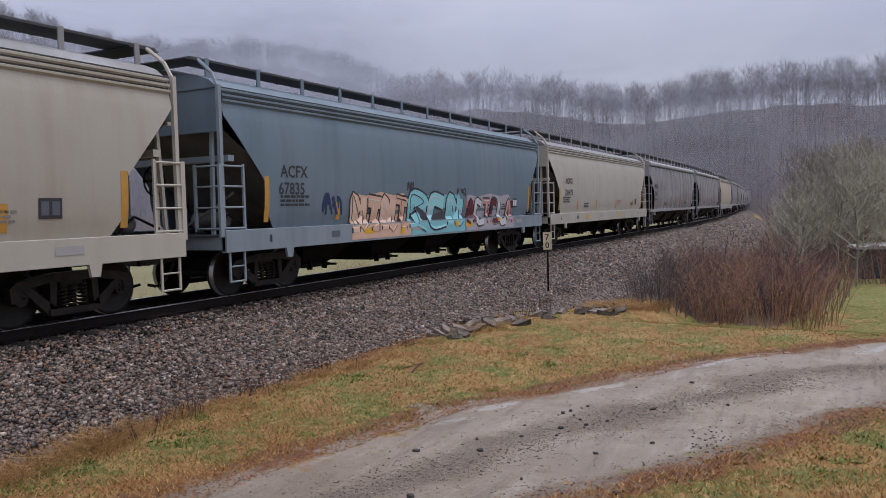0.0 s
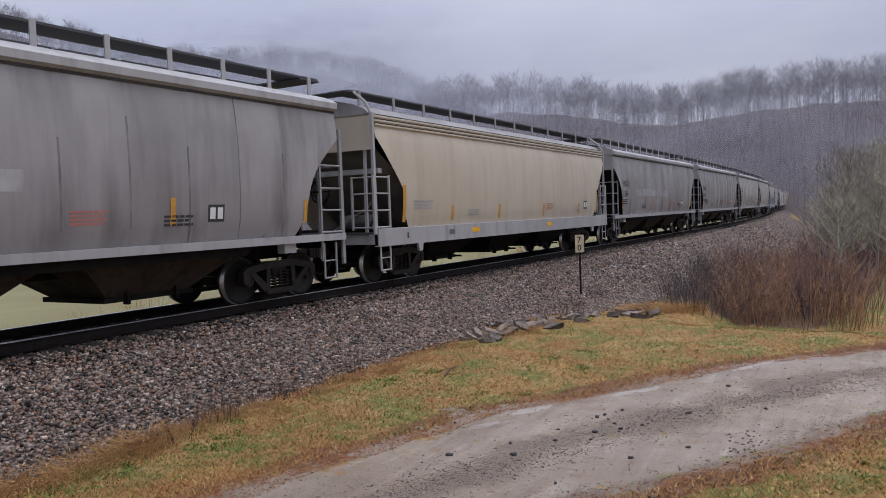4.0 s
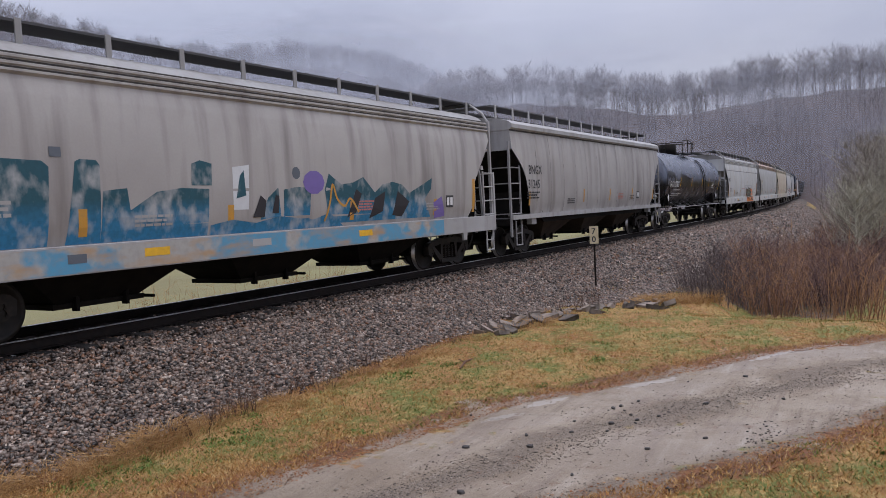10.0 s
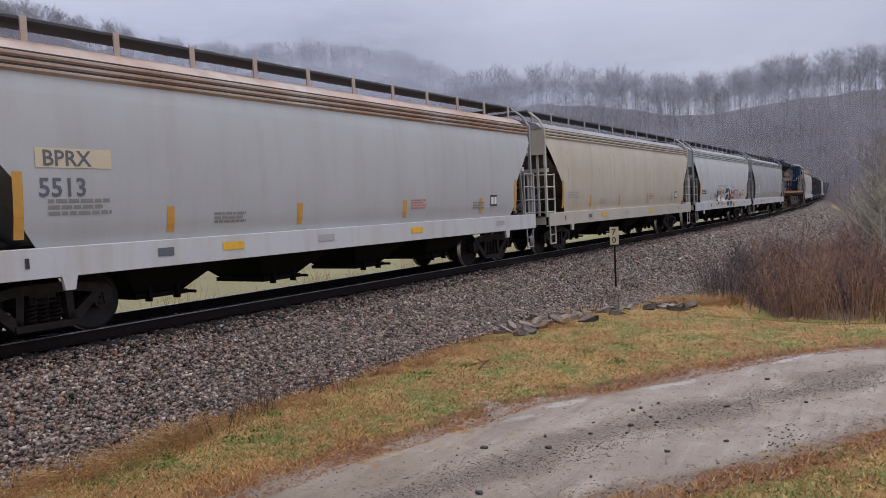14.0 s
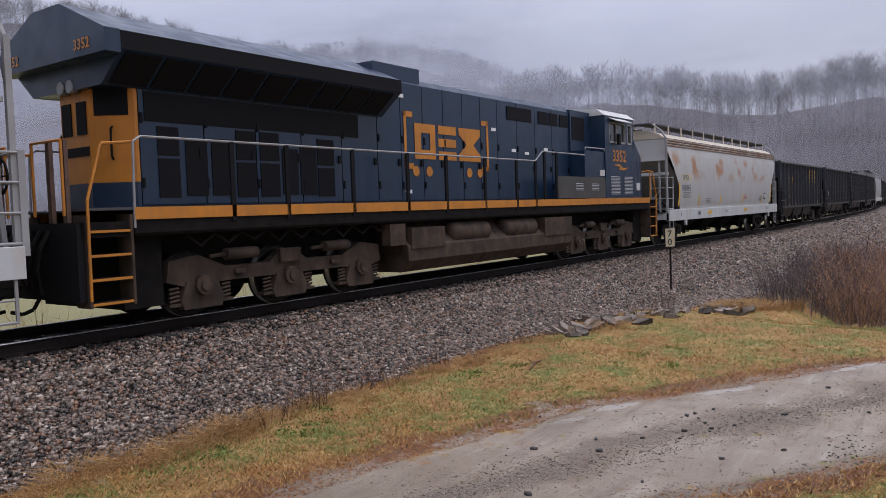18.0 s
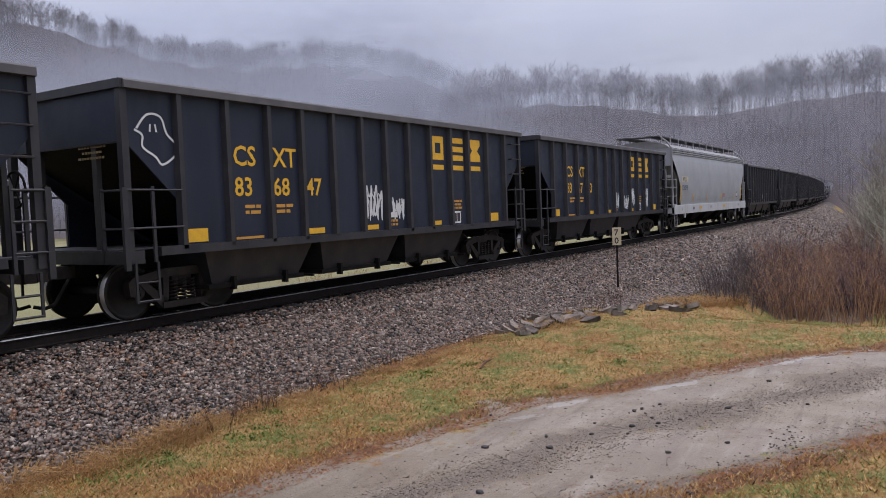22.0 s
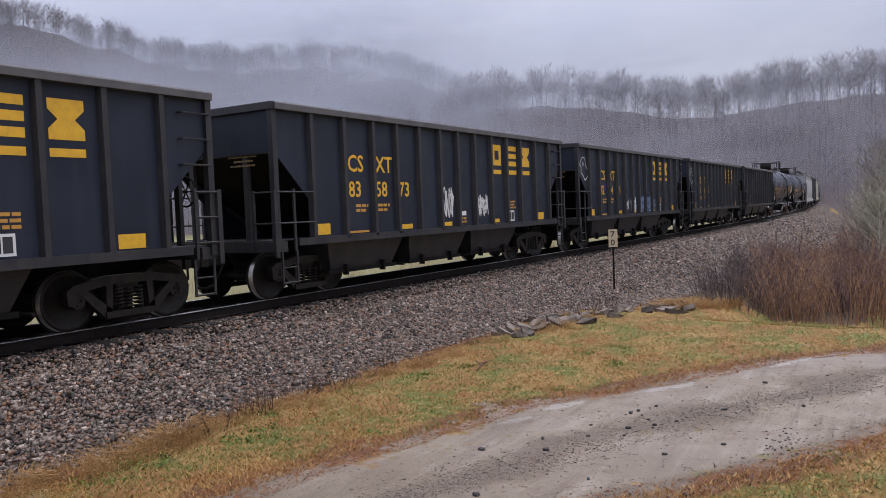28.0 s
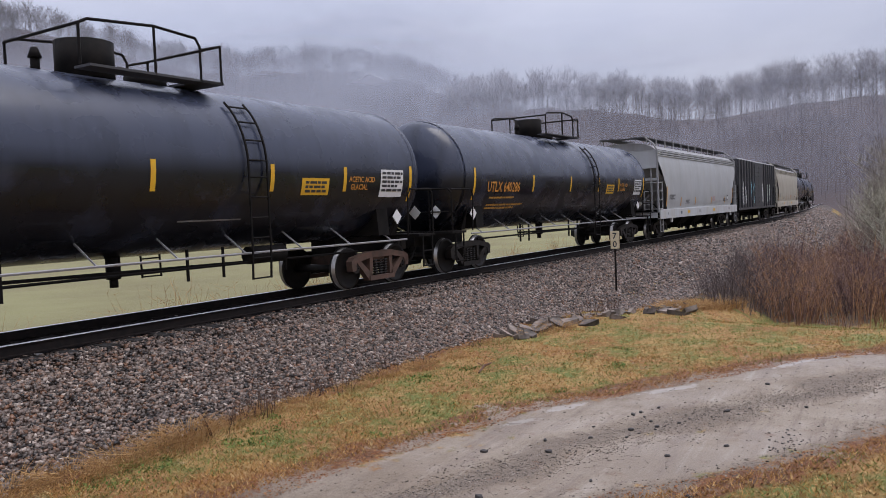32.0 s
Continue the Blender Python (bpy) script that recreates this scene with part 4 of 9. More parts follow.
def curved_hopper(L, paint, eave, label, bay=(3.8, 1.7)):
    """Covered hopper with bulged sides, arched end openings and a bright eave."""
    car = thing("covered_hopper_car", label, "hopper car", "cars of the freight train")
    H = L / 2 - 0.86
    y_of = interp_y(PROF_A)

    def cut(z):
        return float(np.interp(z, [1.24, 1.5, 1.9, 2.1, 2.5, 2.9, 3.25, 3.3], [H - 1.42, H - 1.22, H - 1.06, H - 1.02, H - 0.86, H - 0.48, H - 0.04, H]))

    prof = [(y_of(z), z) for z in (1.24, 1.4, 1.6, 1.8, 2.0, 2.2, 2.4, 2.6, 2.8, 3.0, 3.15, 3.25, 3.3, 3.55, 3.86)]
    for s in (-1, 1):
        part("side_sheet", side_skin(prof, cut, 13, s, 0.024), paint, car, "bulged grey side with weld seams" if s < 0 else "")
    # weld seams, some of them grimy along part of their height only
    rw = random.Random(int(L * 100))
    for k in range(1, 13):
        top, foot = rw.choice((3.84, 3.3, 2.9)), rw.choice((1.3, 1.3, 1.55))
        b = Build()
        zs = np.linspace(foot, top, 9)
        ribbon(b, [(seam_x(k / 13, 13, cut(float(z)), cut(1.24)), float(z)) for z in zs], rw.uniform(0.025, 0.042), lambda z: y_of(z) - 0.018, 0.006)
        part("weld_seam", b, SEAM, car, "grimy weld seam")
    # painted shade: a dark strip laid along the side under the eave
    for s in (-1, 1):
        part("eave_gap", Build().box(-H, H, min(s * 1.50, s * 1.525), max(s * 1.50, s * 1.525), 3.835, 3.898), GRIME_SHADE, car, "dark strip painted as shade below the eave")
    # roof with a projecting eave
    rf = [(1.56, 3.90), (1.60, 3.92), (1.60, 4.04), (1.50, 4.12), (1.2, 4.22), (0.6, 4.30), (0, 4.32)]
    full = [(-y, z) for y, z in rf] + [(y, z) for y, z in rf[-2::-1]] + [(1.5, 3.86), (-1.5, 3.86)]
    part("roof", Build().prism_x(full, -H - 0.02, H + 0.02), eave, car, "pale overhanging roof edge")
    for s in (-1, 1):
        b = Build()
        b.loft([[(s * H, -y_of(z), z), (s * H, -0.7, z), (s * H, 0.7, z), (s * H, y_of(z), z)] for z in (3.28, 3.5, 3.88)], closed=False, caps=False)
        b.box(s * H - 0.03, s * H + 0.01, -1.52, 1.52, 3.25, 3.30)
        part("end_wall", b, eave, car)
        b = Build()
        b.loft([[(s * (H - 0.02 - a), -w, z), (s * (H - 0.02 - a), w, z)] for a, w, z in ((0.0, 1.5, 3.28), (1.2, 1.55, 2.3), (2.3, 1.5, 1.3))], closed=False, caps=False)
        b.box(s * (H - 1.0) - 0.04, s * (H - 1.0) + 0.04, -1.3, 1.3, 1.2, 2.0)
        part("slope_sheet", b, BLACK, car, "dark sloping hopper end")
        b = Build()
        b.prism_x([(s * 1.50, 1.14), (s * 1.60, 1.14), (s * 1.60, 1.28), (s * 1.42, 1.28), (s * 1.42, 1.255), (s * 1.50, 1.255)], -H - 0.15, H + 0.15)
        part("side_sill", b, eave, car)
        part("end_sill", Build().box(s * H - 0.12, s * (H + 0.2), -1.5, 1.5, 0.98, 1.16), BLACK, car)
        part("end_platform", Build().box(s * (H - 0.9), s * (H + 0.2), -1.35, 1.35, 1.165, 1.19), GRATE, car)
        part("walkway", Build().box(-H - 0.15, H + 0.15, s * 0.36, s * 1.0, 4.60, 4.64), GRATE, car, "black grating running board")
        part("cross_walkway", Build().box(s * H - 0.45, s * H + 0.2, -1.0, 1.0, 4.57, 4.60), GRATE, car)
        for sy in (-1, 1):
            corner_ladder(car, s * (H + 0.14), sy, 1.52, 0.62, 2.78, [1.32, 1.78, 2.24, 2.72], 0.62, 0.72, STEEL, s, tall=3.5)
            sill_step(car, s * (H - 0.35), sy * 1.54, 0.34, 1.1, STEEL)
            part("jacking_pad", Build().box(s * (H - 1.75), s * (H - 1.4), sy * 1.45 - 0.06, sy * 1.45 + 0.12, 0.95, 1.20), eave, car)
        bogie(car, s * (L / 2 - 2.24))
        coupler(car, s * L / 2)
    stanchions(car, [-H + 0.15 + i * (2 * H - 0.3) / 13 for i in range(14)], 1.0, 4.2, 4.66, eave)
    roof_hatches(car, H - 0.8, 4.3, eave)
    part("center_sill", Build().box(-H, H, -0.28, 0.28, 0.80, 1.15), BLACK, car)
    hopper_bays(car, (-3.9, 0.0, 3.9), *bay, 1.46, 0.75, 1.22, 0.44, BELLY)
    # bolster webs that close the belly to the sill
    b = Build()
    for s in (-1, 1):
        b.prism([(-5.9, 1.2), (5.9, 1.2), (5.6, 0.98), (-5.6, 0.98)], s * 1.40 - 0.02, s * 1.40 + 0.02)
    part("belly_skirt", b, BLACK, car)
    brake_wheel(car, H + 0.2, -0.9, 2.2)
    return car, y_of, H


def stripes(car, xs, z0, z1, y_of, m, wide=0.11):
    for x in xs:
        patch(car, x, x + wide, z0, z1, m, y_of, "reflective_stripe", "faded orange upright stripe")


def center_hopper(L, paint, sill, label, rib=None, seams=1, bays=4, top=None, short=0.0):
    """Covered hopper with a smooth rounded body, ribbed eaves, a deep side sill and open triangular ends."""
    car = thing("covered_hopper_car", label, "hopper car", "cars of the freight train")
    H = L / 2 - 0.62
    y_of = interp_y(PROF_B)
    rib = rib or paint
    top = top or (paint if paint.name.startswith("faded_blue") else DULL_ROOF)

    trim = DULL_ROOF if sill.name == "off_white" else sill

    def cut(z):
        return float(np.interp(z, [1.3, 1.5, 1.7, 1.9, 2.1, 2.25, 2.4, 3.4, 3.45], [H - 1.36, H - 1.2, H - 1.1, H - 1.06, H - 1.06, H - 1.04, H - 0.92, H - 0.04, H]))

    prof = [(y_of(z), z) for z in (1.30, 1.4, 1.55, 1.7, 1.9, 2.1, 2.25, 2.5, 2.8, 3.1, 3.4, 3.45, 3.68)]
    for s in (-1, 1):
        part("side_sheet", side_skin(prof, cut, seams, s, 0.014), paint, car, "smooth rounded hopper side")
    loops = []
    eaves = [(1.50, 3.68), (1.52, 3.70), (1.545, 3.72), (1.545, 3.75), (1.505, 3.765), (1.505, 3.80), (1.535, 3.815), (1.535, 3.85), (1.485, 3.865), (1.485, 3.90), (1.515, 3.915),
             (1.515, 3.95), (1.45, 3.97), (1.40, 4.0)]
    for s in (-1, 1):
        b = Build()
        b.loft([[(-H, s * y, z), (H, s * y, z)] for y, z in eaves], closed=False, caps=False)
        part("ribbed_eave", b, rib, car, "ribbed band below the roof")
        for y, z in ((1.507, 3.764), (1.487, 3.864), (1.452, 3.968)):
            part("eave_groove", Build().box(-H + 0.02, H - 0.02, min(s * y, s * (y + 0.004)), max(s * y, s * (y + 0.004)), z, z + 0.026), GRIME_SHADE, car, "dark groove between ribs")
    rf = [(1.40, 4.0), (1.22, 4.14), (0.95, 4.24), (0.5, 4.31), (0.0, 4.33)]
    full = [(-y, z) for y, z in rf] + [(y, z) for y, z in rf[-2::-1]] + [(1.3, 3.98), (-1.3, 3.98)]
    b = Build()
    b.loft([[(-H, y, z) for y, z in full], [(H, y, z) for y, z in full]], smooth=False)
    part("roof", b, top, car)
    for s in (-1, 1):
        b = Build()
        b.loft([[(s * (H - 0.03), -w, z), (s * (H - 0.03), w, z)] for w, z in ((1.49, 3.2), (1.5, 3.7), (1.42, 4.0), (0.9, 4.26))], closed=False, caps=False)
        b.box(s * H - 0.06, s * H + 0.02, -1.5, 1.5, 3.16, 3.22)
        part("end_wall", b, paint, car)
        b = Build()
        b.loft([[(s * (H - 0.05 - a), -w, z), (s * (H - 0.05 - a), w, z)] for a, w, z in ((0.0, 1.48, 3.2), (1.0, 1.52, 2.55), (2.6, 1.5, 1.3))], closed=False, caps=False)
        part("slope_sheet", b, DULL_ROOF if trim is DULL_ROOF else DARK_STEEL, car, "dull sloping hopper end")
        part("brake_reservoir", shared(("brake_reservoir",), lambda b: b.loft([[(0, y, 0.0) if r == 0 else (r * math.cos(k * 0.5236), y, r * math.sin(k * 0.5236)) for k in range(12)] for y, r in ((-0.5, 0.08), (-0.45, 0.17), (0.3, 0.17), (0.35, 0.08))], smooth=True), DARK_STEEL), DARK_STEEL, car, at=pose(s * (H - 0.55), -0.55, 1.5))
        part("brake_lever", Build().path([(s * (H + 0.02), -0.2, 1.25), (s * (H - 0.5), -0.75, 1.75), (s * (H - 0.9), -0.9, 2.05)], 0.03, 5), DARK_STEEL, car)
        part("brake_pipe", Build().path([(s * (H - 0.1), -1.25, 1.4), (s * (H - 0.5), -1.1, 1.62), (s * (H - 1.0), -1.2, 1.35)], 0.024, 5), BLACK, car)
        part("end_beam", Build().box(s * (H - 0.35), s * (H - 0.2), -1.45, 1.45, 2.62, 2.74), sill, car)
        b = Build()
        b.prism_x([(s * 1.50, 0.91), (s * 1.62, 0.91), (s * 1.625, 0.916), (s * 1.625, 1.318), (s * 1.62, 1.325), (s * 1.45, 1.325), (s * 1.45, 1.30), (s * 1.585, 1.30), (s * 1.585, 0.935), (s * 1.50, 0.935)], -H - 0.12, H + 0.12)
        part("side_sill", b, sill, car, "deep side sill")
        part("end_sill", Build().box(s * H - 0.1, s * (H + 0.14), -1.5, 1.5, 0.96, 1.2), sill, car)
        part("end_platform", Build().box(s * (H - 1.1), s * (H + 0.2), -1.4, 1.4, 1.205, 1.23), GRATE, car)
        part("walkway", Build().box(-H - 0.2, H + 0.2, s * 0.36, s * 1.0, 4.52, 4.56), GRATE, car, "dark grating running board")
        part("cross_walkway", Build().box(s * H - 0.35, s * H + 0.28, -1.0, 1.0, 4.50, 4.52), GRATE, car)
        for sy in (-1, 1):
            b = Build()
            b.box(s * (H + 0.04), s * (H + 0.12), sy * 1.52 - 0.035, sy * 1.52 + 0.035, 1.25, 4.0)
            b.path([(s * (H + 0.08), sy * 1.52, 3.95), (s * (H + 0.06), sy * 1.35, 4.25), (s * (H + 0.02), sy * 1.0, 4.52)], 0.036, 6)
            part("corner_post", b, trim, car)
            b = Build()
            b.path([(s * (H + 0.05), sy * 1.25, 1.25), (s * (H - 0.05), sy * 1.2, 3.2)], 0.045, 4)
            part("end_brace", b, trim, car)
            corner_ladder(car, s * (H + 0.16), sy, 1.56, 1.2, 2.55, [1.36, 1.75, 2.14, 2.52], 0.62, 0.62, trim, s)
            sill_step(car, s * (H - 0.2), sy * 1.58, 0.34, 0.95, trim)
            part("jacking_pad", Build().prism([(s * (H - 1.85), 0.95), (s * (H - 1.6), 0.95), (s * (H - 1.65), 0.72), (s * (H - 1.8), 0.72)], sy * 1.60 - 0.03, sy * 1.60 + 0.03), sill, car)
        bogie(car, s * (L / 2 - 2.3))
        coupler(car, s * L / 2)
    stanchions(car, [-H + 0.2 + i * (2 * H - 0.4) / 11 for i in range(12)], 1.0, 4.2, 4.58, top)
    roof_hatches(car, H - 0.8, 4.3, top)
    part("center_sill", Build().box(-H, H, -0.25, 0.25, 0.80, 1.2), BLACK, car)
    step = 11.6 / bays
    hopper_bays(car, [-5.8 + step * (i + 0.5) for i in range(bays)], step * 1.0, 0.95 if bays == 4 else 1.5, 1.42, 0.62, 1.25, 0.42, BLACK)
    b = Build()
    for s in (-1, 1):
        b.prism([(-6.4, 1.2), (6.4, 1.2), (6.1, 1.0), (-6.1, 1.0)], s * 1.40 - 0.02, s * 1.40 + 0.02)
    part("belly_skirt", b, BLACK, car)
    brake_wheel(car, H + 0.2, -0.85, 2.25)
    return car, y_of, H


# ---------------------------------------------------------------- open coal hoppers
COAL_PAINT = mat("coal_car_black", (0.011, 0.015, 0.028), 0.5, second=(0.021, 0.027, 0.044), amount=0.8, scale=1.1, streak=(0.026, 0.031, 0.045),
                 streak_amount=0.4, streak_scale=(5, 5, 0.5), fine=0.3, spread=0.12, bump=0.05, bump_scale=6, rough_var=0.12, spec=0.28)
# Sky sheen on the wet top edge, painted as a lighter grey.
COAL_CHORD_SHEEN = mat("coal_chord_sky_sheen", (0.07, 0.066, 0.07), 0.6, second=(0.11, 0.104, 0.105), amount=0.8, scale=2.5)
COAL_POST = mat("coal_car_post", (0.010, 0.011, 0.016), 0.5, second=(0.034, 0.031, 0.031), amount=0.7, scale=2.0, streak=(0.05, 0.045, 0.044), streak_amount=0.3)


def coal_car(L, label):
    car = thing("coal_hopper_car", label, "hopper car", "cars of the freight train")
    H = L / 2 - 0.72

    def flat(z):
        return 1.50

    for s in (-1, 1):
        # side plate with its lower corners cut away
        out = [(-H, 3.6), (H, 3.6), (H, 2.82), (H - 0.92, 1.92), (H - 0.92, 1.16), (-H + 0.92, 1.16), (-H + 0.92, 1.92), (-H, 2.82)]
        part("side_plate", Build().prism(out, s * 1.47, s * 1.50), COAL_PAINT, car, "black painted steel side")
        b = Build()
        b.loft([[(-H - 0.03, s * 1.44, 3.58), (-H - 0.03, s * 1.63, 3.58), (-H - 0.03, s * 1.63, 3.69), (-H - 0.03, s * 1.60, 3.72), (-H - 0.03, s * 1.44, 3.72)],
                [(H + 0.03, s * 1.44, 3.58), (H + 0.03, s * 1.63, 3.58), (H + 0.03, s * 1.63, 3.69), (H + 0.03, s * 1.60, 3.72), (H + 0.03, s * 1.44, 3.72)]])
        part("top_chord", b, COAL_CHORD_SHEEN, car, "top edge greyed with the wet metal's sky sheen")
        part("side_sill", Build().box(-H + 0.5, H - 0.5, s * 1.46, s * 1.60, 1.04, 1.18), COAL_POST, car)
        post = shared(("side_post", s), lambda b: b.loft([[(-0.075, s * 1.50, z), (-0.045, s * 1.60, z), (0.045, s * 1.60, z), (0.075, s * 1.50, z)] for z in (1.12, 3.6)]), COAL_POST)
        for x in (-5.55, -4.55, -3.56, -2.68, -1.77, -0.85, 0.0, 0.87, 1.78, 2.7, 3.57, 4.56, 5.56):
            part("side_post", post, COAL_POST, car, at=pose(x, 0, 0))
        for k in (-1.5, 1.5):
            part("corner_angle", Build().box(s * H - 0.07, s * H + 0.05, k - 0.06, k + 0.06, 1.0, 3.6), COAL_POST, car)
        part("end_chord", Build().box(s * H - 0.1, s * H + 0.05, -1.6, 1.6, 3.58, 3.715), COAL_POST, car)
        part("end_plate", Build().box(s * H - 0.035, s * H, -1.47, 1.47, 2.80, 3.6), COAL_PAINT, car)
        b = Build()
        b.loft([[(s * (H - a), -1.46, z), (s * (H - a), 1.46, z), (s * (H - a), 1.46, z - 0.03), (s * (H - a), -1.46, z - 0.03)] for a, z in ((0.0, 2.83), (2.75, 1.15))], closed=True, caps=True)
        part("slope_sheet", b, BLACK, car)
        part("end_rail", Build().box(s * (H - 0.02), s * (H + 0.03), -1.5, 1.5, 2.78, 2.84), COAL_POST, car)
        for k in (-0.75, 0.75):
            part("end_post", Build().prism([(s * (H - 0.08), 2.84), (s * H, 2.84), (s * H, 1.1), (s * (H - 0.08), 1.1)], k - 0.06, k + 0.06), COAL_POST, car)
        part("end_sill", Build().box(s * (H - 0.25), s * (H + 0.12), -1.52, 1.52, 0.94, 1.14), COAL_POST, car)
        part("end_platform", Build().box(s * (H - 0.9), s * (H + 0.12), -1.3, 1.3, 1.142, 1.165), GRATE, car)
        for sy in (-1, 1):
            corner_ladder(car, s * (H + 0.10), sy, 1.58, 0.85, 2.1, [1.22, 1.64, 2.06] if s > 0 else [1.48, 2.06], 0.55, 0.5, COAL_POST, s)
            for z in (2.5, 2.92, 3.34) if s > 0 else (2.06, 1.48):
                e = H - 0.6 if s > 0 else H - 0.95
                part("grab_iron", Build().path([(s * (H - 0.05), sy * 1.5, z), (s * (H - 0.05), sy * 1.6, z), (s * e, sy * 1.6, z), (s * e, sy * 1.5, z)], 0.017, 5), COAL_POST, car)
            sill_step(car, s * (H - 0.25), sy * 1.56, 0.34, 0.95, COAL_POST)
        bogie(car, s * (L / 2 - 2.05))
        coupler(car, s * L / 2)
    part("center_sill", Build().box(-H, H, -0.3, 0.3, 0.75, 1.15), BLACK, car)
    part("hopper_floor", Build().box(-H + 2.2, H - 2.2, -1.46, 1.46, 1.12, 1.16), BLACK, car)
    hopper_bays(car, (-3.7, -0.8, 2.1), 2.75, 2.15, 1.45, 1.25, 1.14, 0.46, COAL_POST)
    b = Build()
    for i, x in enumerate((-2.1, 0.0, 2.1)):
        b.prism([(x - 0.55, 1.12), (x + 0.55, 1.12), (x, 1.75)], -1.46, 1.46)
    part("inner_ridge", b, COAL_POST, car)
    brake_wheel(car, H + 0.16, -0.7, 2.1)
    # load lettering common to the class
    return car, flat, H


def block_emblem(car, x, y_of):
    """Three yellow plain blocks with bars under them."""
    w = 0.55
    for i, x0 in enumerate((x, x + 0.94, x + 1.82)):
        z0, z1 = 2.79, 3.36
        b = Build()
        if i == 0:      # hollow block
            for a, c, lo, hi in ((0, 0.31, 0, 1), (0.31, 1, 0.72, 1), (0.31, 1, 0, 0.28), (0.75, 1, 0.28, 0.72)):
                plate(b, x0 + a * w, x0 + c * w, z0 + lo * (z1 - z0), z0 + hi * (z1 - z0), y_of, 0.008)
        elif i == 1:    # three bars
            for a, c, lo, hi in ((0, 1, 0, 0.24), (0, 1, 0.38, 0.62), (0, 1, 0.76, 1)):
                plate(b, x0 + a * w, x0 + c * w, z0 + lo * (z1 - z0), z0 + hi * (z1 - z0), y_of, 0.008)
        else:           # waisted block
            k = len(b.v)
            hw = 0.13
            pts = [(x0, z0), (x0 + w, z0), (x0 + w, z0 + 0.15), (x0 + w / 2 + hw, (z0 + z1) / 2), (x0 + w, z1 - 0.15), (x0 + w, z1), (x0, z1), (x0, z1 - 0.15),
                   (x0 + w / 2 - hw, (z0 + z1) / 2), (x0, z0 + 0.15)]
            b.v += [(px, -(y_of(pz) + 0.008), pz) for px, pz in pts]
            b.face(k, [tuple(range(10))])
        part("painted_emblem", b, YELLOW, car, "plain yellow painted block")
        patch(car, x0, x0 + w, 2.55, 2.67, YELLOW, y_of, "painted_bar", "yellow bar")


def coal_marks(car, digits, y_of, seed):
    x = (-4.38, -3.44, -2.56)
    for x0, d in zip(x, ("CS", "XT")):
        lettering(car, d, x0, 2.49, 0.34, YELLOW, y_of, 0.95, label="yellow stencilled letters")
    for x0, d in zip(x, digits):
        lettering(car, d, x0, 1.96, 0.32, YELLOW, y_of, 0.95, label="yellow stencilled digits")
    bars(car, x[0] + 0.22, 1.80, 0.4, 0.06, 2, AMBER, y_of, seed)
    bars(car, x[1] + 0.05, 1.80, 0.42, 0.06, 2, AMBER, y_of, seed + 1)
    patch(car, -4.4, -3.74, 1.20, 1.245, AMBER, y_of, "stencil_line")
    for x0, x1, z1 in ((-5.48, -5.02, 1.43), (-2.55, -2.07, 1.32), (-0.78, -0.3, 1.31), (1.86, 2.26, 1.31), (4.72, 5.2, 1.43)):
        patch(car, x0, x1, 1.21, z1, YELLOW, y_of, "reflector", "yellow reflector patch")
    patch(car, 2.80, 3.18, 1.22, 1.52, WHITE, y_of, "consolidated_stencil", "white-framed inspection stencil")
    patch(car, 2.84, 2.98, 1.26, 1.48, INK, y_of, "stencil_field", out=0.010)
    patch(car, 3.005, 3.14, 1.26, 1.48, INK, y_of, "stencil_field", out=0.010)
    bars(car, 2.80, 1.80, 0.45, 0.05, 3, AMBER, y_of, seed + 5)
    bars(car, 0.1, 1.40, 0.3, 0.05, 2, AMBER, y_of, seed + 6)
    patch(car, 0.1, 0.42, 1.45, 1.56, WHITE, y_of, "sticker", "small white label")
    # faded lines on the leading end
    r = random.Random(seed)
    for k in range(8):
        z, w = (3.34, 0.9) if k == 0 else (3.2 - k * 0.085, 0.5 + 0.1 * (k % 3))
        h = 0.085 if k == 0 else 0.035
        b = Build()
        p = -0.72 - w / 2
        while p < -0.72 + w / 2:
            l = h * r.uniform(1.0, 2.4)
            n = len(b.v)
            b.v += [(-coal_H - 0.006, p, z - h), (-coal_H - 0.006, p, z), (-coal_H - 0.006, p + l, z), (-coal_H - 0.006, p + l, z - h)]
            b.face(n, [(0, 1, 2, 3)])
            p += l + h * 0.4
        part("end_stencil", b, FADED, car, "faded yellow small print")
    block_emblem(car, 1.91, y_of)


FADED = mat("faded_yellow_print", (0.22, 0.15, 0.06), 0.6, second=(0.10, 0.075, 0.04), amount=0.8, scale=12)
coal_H = 6.55


# ---------------------------------------------------------------- sprayed scrawls
SPRAY = {}


def spray(name, c):
    if name not in SPRAY:
        SPRAY[name] = mat("spray_" + name, c, 0.55, amount=0.3, scale=5, fine=0.12)
    return SPRAY[name]


